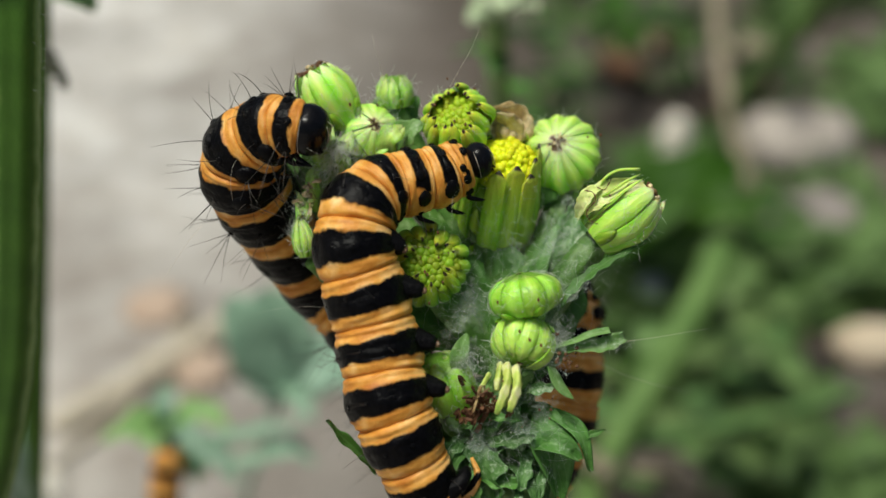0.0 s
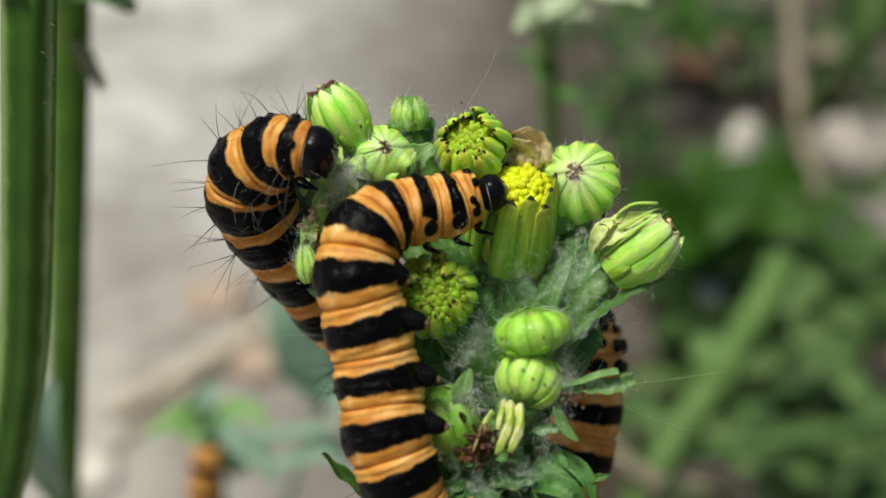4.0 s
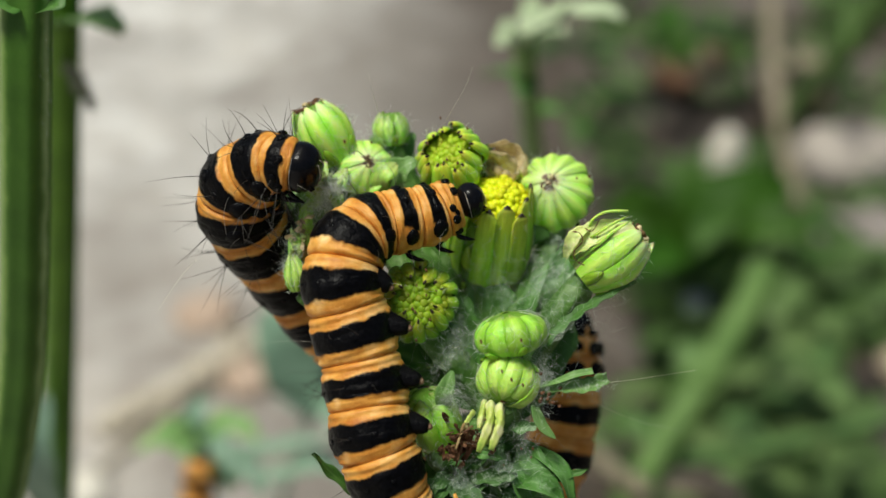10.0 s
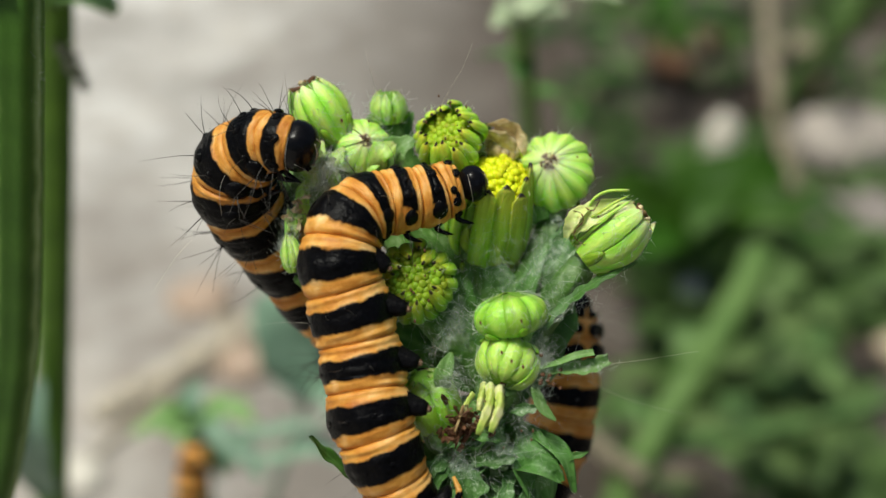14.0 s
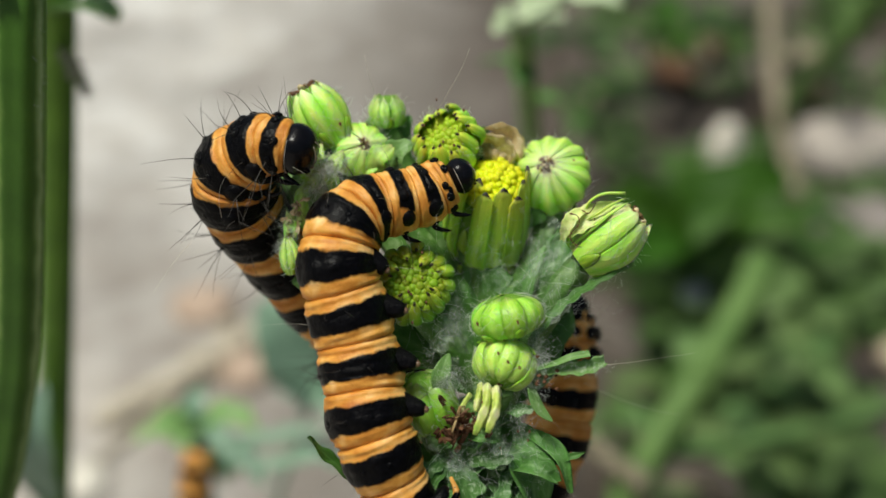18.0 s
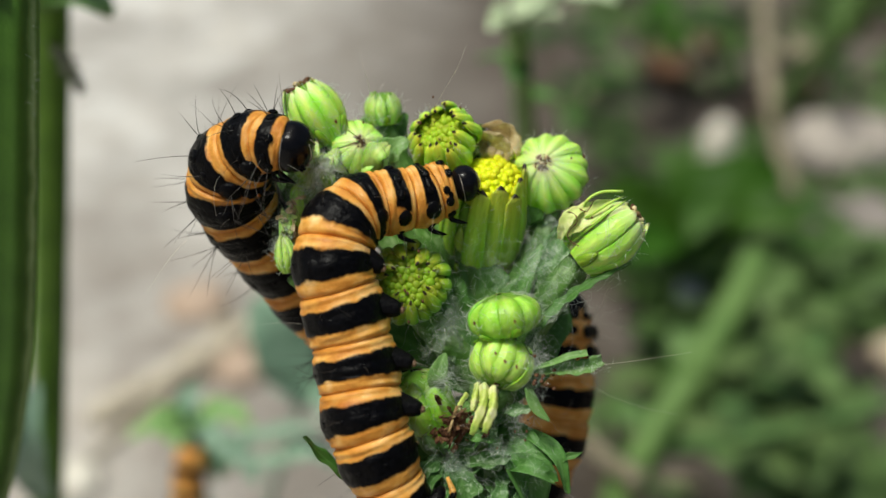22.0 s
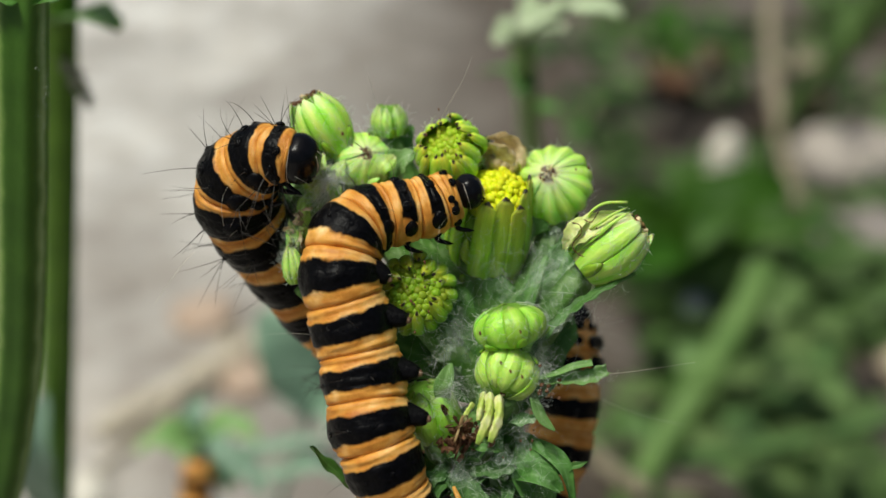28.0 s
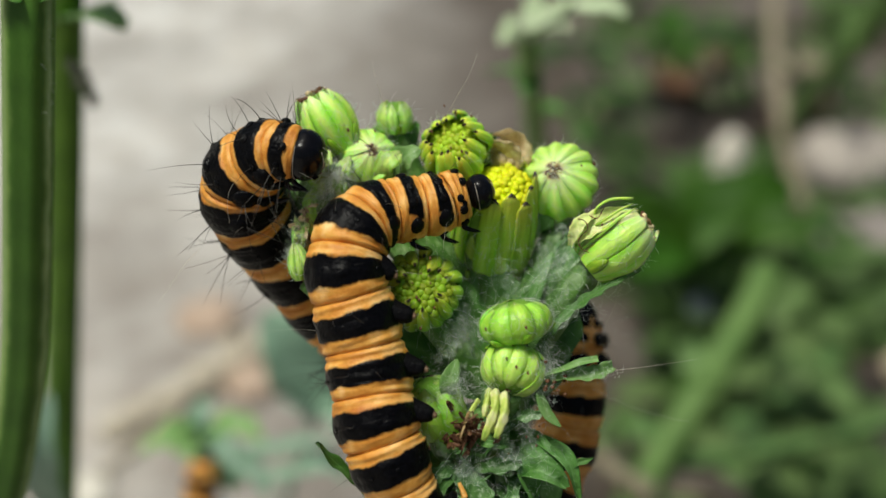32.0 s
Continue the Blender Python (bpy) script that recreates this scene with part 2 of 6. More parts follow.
SKIN = skin_material("caterpillar_skin", 0.25, 0.745)
SKIN_FRONT = skin_material("caterpillar_front_skin", 0.24, 0.72, 0.55)
SKIN_WIDE = skin_material("caterpillar_dark_skin", 0.18, 0.81)
SKIN_NARROW = skin_material("caterpillar_narrow_band_skin", 0.3, 0.7)
SKIN_COLLAR = skin_material("caterpillar_collar_skin", 0.985, 1.3)
WART = plain("wart_black", [(0.3, (0.001, 0.001, 0.0015)), (0.7, (0.004, 0.004, 0.005))], 3000, 0.14, 0.1, 7000, 0.4, 0.00005)
PROLEG = plain("proleg_black", [(0.3, (0.0012, 0.0012, 0.0016)), (0.7, (0.005, 0.0048, 0.006))], 2500, 0.45, 0.1, 5000, 0.6, 0.00015)
HEAD = plain("head_black", [(0.3, (0.0015, 0.0015, 0.002)), (0.7, (0.006, 0.006, 0.008))], 2500, 0.2, 0.2, 6000, 0.3, 0.00005)
PALE = plain("pale_chitin", [(0.3, (0.28, 0.24, 0.2)), (0.7, (0.5, 0.45, 0.38))], 3000, 0.5)
SETA_DARK = plain("seta_dark", [(0.3, (0.02, 0.018, 0.016)), (0.7, (0.07, 0.06, 0.05))], 2000, 0.4)
SETA_PALE = plain("seta_pale", [(0.3, (0.5, 0.46, 0.38)), (0.7, (0.75, 0.7, 0.6))], 2000, 0.4)
DARKTIP = [(0.0, (0.1, 0.3, 0.02, 0)), (0.93, (0.25, 0.2, 0.04, 0)), (0.975, (0.03, 0.016, 0.008, 1)), (1.0, (0.012, 0.008, 0.006, 1))]
PALETIP = [(0.0, (0.2, 0.38, 0.06, 0)), (0.6, (0.4, 0.55, 0.16, 0.0)), (0.97, (0.48, 0.6, 0.22, 0.9)), (1.0, (0.1, 0.06, 0.03, 1))]


def green(name, lo, hi, along, rough=0.42, streak=0.85, down=0.5):
    """Bract skin: paler, translucent ribs down the middle (UV x = 0.5)."""
    m, n, l, b = material(name, rough, 0.45)
    uv = n.new("ShaderNodeUVMap")
    uv.uv_map = "UVMap"
    sep = n.new("ShaderNodeSeparateXYZ")
    l.new(uv.outputs[0], sep.inputs[0])
    t = noise_node(n, l, 1800, 4)
    mid = math_node(n, l, "ABSOLUTE", math_node(n, l, "SUBTRACT", sep.outputs[0], 0.5))
    f = math_node(n, l, "ADD", math_node(n, l, "MULTIPLY", mid, 1.7), math_node(n, l, "MULTIPLY", math_node(n, l, "SUBTRACT", t.outputs[0], 0.5), 0.9))
    r = ramp(n, [(0.05, hi), (0.45, tuple((p + q) / 2 for p, q in zip(lo, hi))), (0.85, lo)])
    l.new(f, r.inputs[0])
    wob = math_node(n, l, "ADD", sep.outputs[1], math_node(n, l, "MULTIPLY", math_node(n, l, "SUBTRACT", t.outputs[0], 0.5), 0.10))
    a = ramp(n, along)
    l.new(wob, a.inputs[0])
    col = mix(n, l, a.outputs[1], r.outputs[0], a.outputs[0])
    oi = n.new("ShaderNodeObjectInfo")
    # lengthwise translucent streaks, and scraps of white down
    cv = n.new("ShaderNodeCombineXYZ")
    l.new(math_node(n, l, "MULTIPLY", sep.outputs[0], 4.5), cv.inputs[0])
    l.new(math_node(n, l, "MULTIPLY", sep.outputs[1], 2.2), cv.inputs[1])
    l.new(math_node(n, l, "MULTIPLY", oi.outputs["Random"], 50.0), cv.inputs[2])
    st = n.new("ShaderNodeTexNoise")
    st.inputs["Scale"].default_value, st.inputs["Detail"].default_value = 1.0, 4.0
    l.new(cv.outputs[0], st.inputs["Vector"])
    sr = ramp(n, [(0.3, (0.62, 0.72, 0.5)), (0.5, (0.98, 1.0, 0.95)), (0.7, (1.45, 1.25, 1.6))])
    l.new(st.outputs[0], sr.inputs[0])
    col = mix(n, l, streak, col, sr.outputs[0], "MULTIPLY")
    dn = noise_node(n, l, 2600, 6, rough=0.75)
    dr = ramp(n, [(0.60, (0, 0, 0)), (0.72, (down, down, down))])
    l.new(dn.outputs[0], dr.inputs[0])
    col = mix(n, l, dr.outputs[0], col, (0.72, 0.82, 0.62))
    hs = n.new("ShaderNodeHueSaturation")
    l.new(col, hs.inputs["Color"])
    l.new(math_node(n, l, "ADD", math_node(n, l, "MULTIPLY", oi.outputs["Random"], 0.3), 0.85), hs.inputs["Value"])
    l.new(math_node(n, l, "ADD", math_node(n, l, "MULTIPLY", oi.outputs["Random"], 0.02), 0.49), hs.inputs["Hue"])
    l.new(hs.outputs[0], b.inputs["Base Color"])
    k = noise_node(n, l, 6000, 3)
    bump(n, l, b, math_node(n, l, "ADD", k.outputs[0], math_node(n, l, "MULTIPLY", st.outputs[0], 1.4)), 0.4, 0.00012)
    b.inputs["Subsurface Weight"].default_value = 0.55
    b.inputs["Subsurface Radius"].default_value = (0.0006, 0.0010, 0.0002)
    return m


BRACT_DEEP = green("bract_deep_green", (0.19, 0.41, 0.016), (0.33, 0.56, 0.04), DARKTIP)
BRACT_PALE = green("bract_pale_green", (0.32, 0.64, 0.075), (0.62, 0.88, 0.22), PALETIP)
BRACT_LIME = green("bract_lime", (0.25, 0.57, 0.03), (0.46, 0.78, 0.10), [(0.0, (0.3, 0.45, 0.08, 0)), (0.9, (0.3, 0.42, 0.1, 0)), (1.0, (0.25, 0.35, 0.1, 1))], 0.34, 0.4)
BRACT_PEAR = green("bract_pear_green", (0.34, 0.60, 0.05), (0.60, 0.82, 0.16), [(0.0, (0.3, 0.45, 0.08, 0)), (0.9, (0.3, 0.42, 0.1, 0)), (1.0, (0.25, 0.35, 0.1, 1))], 0.36, 0.4, 0.3)
YTIP = [(0.0, (0.2, 0.4, 0.03, 0)), (0.74, (0.45, 0.62, 0.05, 0)), (0.88, (0.60, 0.76, 0.06, 0.9)), (0.965, (0.72, 0.78, 0.09, 1)), (0.982, (0.05, 0.03, 0.015, 1)), (1.0, (0.02, 0.012, 0.008, 1))]
CROWN = [(0.0, (0.2, 0.4, 0.03, 0)), (0.62, (0.45, 0.56, 0.05, 0)), (0.88, (0.58, 0.64, 0.05, 0.75)), (0.95, (0.45, 0.50, 0.06, 0.9)), (0.972, (0.03, 0.018, 0.01, 1)), (1.0, (0.012, 0.008, 0.006, 1))]
BRACT_CROWN = green("bract_dark_tipped_green", (0.30, 0.57, 0.03), (0.56, 0.80, 0.09), CROWN, streak=0.5)
ROUNDTIP = [(0.0, (0.4, 0.75, 0.1, 0)), (0.7, (0.6, 0.85, 0.25, 0.0)), (0.95, (0.74, 0.9, 0.42, 0.85)), (0.985, (0.6, 0.6, 0.3, 1)), (1.0, (0.12, 0.07, 0.03, 1))]
BRACT_ROUND = green("bract_translucent_green", (0.36, 0.76, 0.045), (0.66, 0.97, 0.18), ROUNDTIP, 0.36, 0.3, 0.25)
BRACT_YTIP = green("bract_yellow_tipped", (0.30, 0.62, 0.03), (0.52, 0.84, 0.08), YTIP, streak=0.4, down=0.3)
CORE = plain("bud_core_green", [(0.3, (0.10, 0.25, 0.02)), (0.7, (0.2, 0.38, 0.04))], 1500, 0.6, 0.3, 5000, 0.3, 0.0001)
YELLOW = plain("floret_yellow", [(0.3, (0.60, 0.65, 0.008)), (0.7, (0.82, 0.84, 0.02))], 2500, 0.5, 0.3, 6000, 0.3, 0.0001, sss=0.1, rand=0.3)
YGREEN = plain("floret_green_yellow", [(0.3, (0.27, 0.39, 0.012)), (0.7, (0.46, 0.57, 0.03))], 2500, 0.5, 0.3, 6000, 0.3, 0.0001, sss=0.1, rand=0.5)
# olive floret and bract colours, darkened to include the caterpillar's shade
OLIVE_SHADED = plain("floret_olive_shaded", [(0.3, (0.15, 0.26, 0.008)), (0.7, (0.30, 0.42, 0.02))], 2500, 0.5, 0.3, 6000, 0.3, 0.0001, sss=0.1, rand=0.5)
BRACT_OLIVE_SHADED = green("bract_olive_green_shaded", (0.12, 0.31, 0.014), (0.27, 0.50, 0.04), CROWN, streak=0.6)
STALK = plain("stalk_green", [(0.3, (0.05, 0.135, 0.02)), (0.52, (0.10, 0.22, 0.04)), (0.70, (0.27, 0.40, 0.17))], 900, 0.55, 0.35, 4000, 0.5, 0.0002)
STEM_DARK = plain("stem_dark_green", [(0.3, (0.035, 0.12, 0.008)), (0.6, (0.058, 0.18, 0.013)), (0.8, (0.11, 0.25, 0.04))], 500, 0.42, 0.4, 3000, 0.3, 0.0001)


def leaf_skin(name, stops, scale, vein, down, rand):
    """Leaf colour with a pale midrib and side veins (UV x across, y along) and scraps of white down."""
    m, n, l, bs = material(name, 0.48, 0.4)
    uv = n.new("ShaderNodeUVMap")
    uv.uv_map = "UVMap"
    sep = n.new("ShaderNodeSeparateXYZ")
    l.new(uv.outputs[0], sep.inputs[0])
    t = noise_node(n, l, scale, 5)
    r = ramp(n, stops)
    l.new(t.outputs[0], r.inputs[0])
    mid = math_node(n, l, "ABSOLUTE", math_node(n, l, "SUBTRACT", sep.outputs[0], 0.5))
    slant = math_node(n, l, "SUBTRACT", math_node(n, l, "MULTIPLY", sep.outputs[1], 9.0), math_node(n, l, "MULTIPLY", mid, 5.0))
    wob = math_node(n, l, "ADD", slant, math_node(n, l, "MULTIPLY", t.outputs[0], 1.2))
    ribs = math_node(n, l, "ABSOLUTE", math_node(n, l, "SUBTRACT", math_node(n, l, "FRACT", wob), 0.5))
    v1 = ramp(n, [(0.0, (1, 1, 1)), (0.045, (0.6, 0.6, 0.6)), (0.09, (0, 0, 0))])
    l.new(mid, v1.inputs[0])
    v2 = ramp(n, [(0.0, (0.4, 0.4, 0.4)), (0.10, (0, 0, 0))])
    l.new(ribs, v2.inputs[0])
    col = mix(n, l, math_node(n, l, "MAXIMUM", v1.outputs[0], v2.outputs[0]), r.outputs[0], vein)
    dn = noise_node(n, l, 2200, 7, rough=0.8)
    dr = ramp(n, [(0.62 - down, (0, 0, 0)), (0.76 - down, (0.7, 0.7, 0.7))])
    l.new(dn.outputs[0], dr.inputs[0])
    col = mix(n, l, dr.outputs[0], col, (0.62, 0.72, 0.56))
    oi = n.new("ShaderNodeObjectInfo")
    hs = n.new("ShaderNodeHueSaturation")
    l.new(col, hs.inputs["Color"])
    l.new(math_node(n, l, "ADD", math_node(n, l, "MULTIPLY", oi.outputs["Random"], rand), 1 - rand / 2), hs.inputs["Value"])
    l.new(hs.outputs[0], bs.inputs["Base Color"])
    h = math_node(n, l, "ADD", noise_node(n, l, 1800, 4).outputs[0], math_node(n, l, "MULTIPLY", v2.outputs[0], -0.25))
    bump(n, l, bs, h, 0.6, 0.00025)
    bs.inputs["Subsurface Weight"].default_value = 0.08
    bs.inputs["Subsurface Radius"].default_value = (0.0004, 0.0008, 0.0002)
    return m


LEAF = leaf_skin("leaf_green", [(0.3, (0.045, 0.13, 0.018)), (0.55, (0.075, 0.20, 0.03)), (0.75, (0.14, 0.29, 0.065))], 600, (0.12, 0.27, 0.06), -0.01, 0.5)
LEAF_DOWNY = leaf_skin("leaf_downy_green", [(0.3, (0.032, 0.095, 0.018)), (0.55, (0.06, 0.155, 0.032)), (0.75, (0.12, 0.24, 0.07))], 600, (0.10, 0.21, 0.055), 0.09, 0.4)
LEAF_FRESH = leaf_skin("leaf_fresh_green", [(0.3, (0.055, 0.16, 0.026)), (0.55, (0.10, 0.25, 0.048)), (0.78, (0.19, 0.37, 0.12))], 420, (0.15, 0.31, 0.09), 0.05, 0.3)
LEAF_PALE = leaf_skin("leaf_pale_green", [(0.3, (0.09, 0.20, 0.045)), (0.6, (0.17, 0.32, 0.085)), (0.8, (0.30, 0.45, 0.19))], 700, (0.22, 0.36, 0.13), 0.06, 0.3)
LEAF_BANK = plain("leaf_dull_green", [(0.3, (0.026, 0.062, 0.009)), (0.55, (0.045, 0.095, 0.015)), (0.75, (0.08, 0.14, 0.034))], 60, 0.6, 0.3, 800, 0.4, 0.0005, rand=0.35)
LEAF_MID = plain("leaf_mid_green", [(0.3, (0.068, 0.128, 0.036)), (0.55, (0.105, 0.182, 0.054)), (0.75, (0.16, 0.25, 0.09))], 60, 0.6, 0.3, 800, 0.4, 0.0005, rand=0.35)
LEAF_WHITE = plain("leaf_white_green", [(0.3, (0.35, 0.46, 0.25)), (0.7, (0.62, 0.70, 0.50))], 300, 0.6, 0.3, 1500, 0.4, 0.0003)
STALK_FAR = plain("stalk_dull_green", [(0.3, (0.08, 0.16, 0.035)), (0.7, (0.15, 0.25, 0.07))], 120, 0.6, 0.3, 900, 0.4, 0.0004)
LEAF_BLUE = plain("leaf_blue_green", [(0.3, (0.145, 0.255, 0.17)), (0.7, (0.26, 0.39, 0.28))], 300, 0.5, 0.4, 2000, 0.4, 0.0003, rand=0.4)
WEB = plain("cobweb_white", [(0.3, (0.66, 0.72, 0.64)), (0.7, (0.84, 0.87, 0.82))], 1500, 0.6, 0.3)
WEB.node_tree.nodes["Principled BSDF"].inputs["Transmission Weight"].default_value = 0.35
PAPER = plain("papery_brown", [(0.3, (0.40, 0.29, 0.13)), (0.5, (0.68, 0.54, 0.29)), (0.7, (0.88, 0.78, 0.54))], 1500, 0.5, 0.45, 4000, 0.6, 0.0002)
STRAW_PALE = plain("straw_pale", [(0.3, (0.18, 0.155, 0.10)), (0.5, (0.27, 0.235, 0.16)), (0.7, (0.40, 0.35, 0.26))], 200, 0.7, 0.3, 1500, 0.5, 0.0005)
DRY = plain("dry_brown", [(0.3, (0.09, 0.05, 0.025)), (0.55, (0.25, 0.16, 0.06)), (0.75, (0.5, 0.38, 0.18))], 1200, 0.6, 0.4, 4000, 0.6, 0.0002)
FRASS = plain("frass_brown", [(0.3, (0.05, 0.022, 0.012)), (0.7, (0.20, 0.09, 0.04))], 2500, 0.7, 0.3, 5000, 0.6, 0.0002)
TUBE_YELLOW = plain("pale_yellow_floret", [(0.34, (0.26, 0.42, 0.06)), (0.5, (0.54, 0.64, 0.14)), (0.66, (0.78, 0.78, 0.42))], 900, 0.45, 0.4, 4000, 0.3, 0.0001, sss=0.1)
TORN = plain("torn_pale_green", [(0.3, (0.22, 0.34, 0.08)), (0.6, (0.42, 0.52, 0.16)), (0.8, (0.55, 0.5, 0.25))], 900, 0.5, 0.35, 4000, 0.5, 0.0002)

INNER = plain("bud_inner_skin", [(0.3, (0.50, 0.62, 0.15)), (0.55, (0.68, 0.76, 0.28)), (0.75, (0.82, 0.86, 0.5))], 1100, 0.4, 0.4, 4000, 0.5, 0.0002, sss=0.2)

def film_material(name):
    """Cobweb film: white strands with holes between them."""
    m, n, l, bs = material(name, 0.7, 0.2)
    bs.inputs["Base Color"].default_value = (0.72, 0.82, 0.70, 1)
    t = noise_node(n, l, 1400, 7, rough=0.75)
    f = math_node(n, l, "ABSOLUTE", math_node(n, l, "SUBTRACT", t.outputs[0], 0.5))
    g = noise_node(n, l, 500, 3)
    r = ramp(n, [(0.0, (0.24, 0.24, 0.24)), (0.015, (0.1, 0.1, 0.1)), (0.05, (0.035, 0.035, 0.035)), (0.2, (0.012, 0.012, 0.012))])
    l.new(f, r.inputs[0])
    k = ramp(n, [(0.38, (0, 0, 0)), (0.62, (1, 1, 1))])
    l.new(g.outputs[0], k.inputs[0])
    l.new(math_node(n, l, "MULTIPLY", r.outputs[0], k.outputs[0]), bs.inputs["Alpha"])
    return m


WEB_FILM = film_material("cobweb_film")


def striped(name, across, scale, rough=0.45):
    """Stem skin with lengthwise stripes: UV x runs from one flank to the other."""
    m, n, l, bs = material(name, rough, 0.35)
    uv = n.new("ShaderNodeUVMap")
    uv.uv_map = "UVMap"
    sep = n.new("ShaderNodeSeparateXYZ")
    l.new(uv.outputs[0], sep.inputs[0])
    t = noise_node(n, l, scale, 5)
    x = math_node(n, l, "ADD", sep.outputs[0], math_node(n, l, "MULTIPLY", math_node(n, l, "SUBTRACT", t.outputs[0], 0.5), 0.16))
    r = ramp(n, across)
    l.new(x, r.inputs[0])
    s = noise_node(n, l, 260, 5)
    v = ramp(n, [(0.3, (0.72, 0.76, 0.7)), (0.7, (1.25, 1.2, 1.3))])
    l.new(s.outputs[0], v.inputs[0])
    l.new(mix(n, l, 1.0, r.outputs[0], v.outputs[0], "MULTIPLY"), bs.inputs["Base Color"])
    f = noise_node(n, l, 3500, 3)
    bump(n, l, bs, f.outputs[0], 0.3, 0.0001)
    return m


# pale line near 0.90 is a ridge highlight put into the colour
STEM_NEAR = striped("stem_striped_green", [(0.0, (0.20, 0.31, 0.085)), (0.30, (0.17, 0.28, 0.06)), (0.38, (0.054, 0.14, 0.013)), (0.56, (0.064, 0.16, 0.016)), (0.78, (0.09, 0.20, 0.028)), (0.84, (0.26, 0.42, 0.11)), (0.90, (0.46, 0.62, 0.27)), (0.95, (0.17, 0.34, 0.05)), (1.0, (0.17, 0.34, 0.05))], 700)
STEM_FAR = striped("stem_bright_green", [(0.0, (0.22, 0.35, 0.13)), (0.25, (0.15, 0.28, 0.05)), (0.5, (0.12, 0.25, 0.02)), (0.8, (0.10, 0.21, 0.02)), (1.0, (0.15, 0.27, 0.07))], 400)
DEAD = plain("dead_leaf_brown", [(0.3, (0.05, 0.024, 0.012)), (0.55, (0.11, 0.055, 0.028)), (0.75, (0.2, 0.12, 0.07))], 120, 0.7, 0.3, 900, 0.5, 0.0004, rand=0.4)
STRAW = plain("straw", [(0.3, (0.42, 0.36, 0.27)), (0.7, (0.62, 0.56, 0.45))], 200, 0.7, 0.3, 1500, 0.5, 0.0005)


PAD = plain("foot_pad_brown", [(0.3, (0.03, 0.015, 0.01)), (0.55, (0.16, 0.09, 0.05)), (0.75, (0.45, 0.32, 0.2))], 1800, 0.6, 0.3, 5000, 0.5, 0.0002)


# ---- caterpillars ----
def seta(root, way, length, bend, radius=0.012, steps=6):
    root, way, bend = np.array(root), np.array(way), np.array(bend)
    t = np.linspace(0, 1, steps)[:, None]
    line = root + way * length * MM * t + bend * length * MM * t * t
    return tube(line, radius * MM * (1.0 - 0.8 * t[:, 0]), 4)


g0 = ball((0, 0, 0), ((1, 0, 0), (0, 1, 0), (0, 0, 1)), 7, 10)
WART_MESH = mesh("wart", g0[0], g0[1], WART, g0[2])


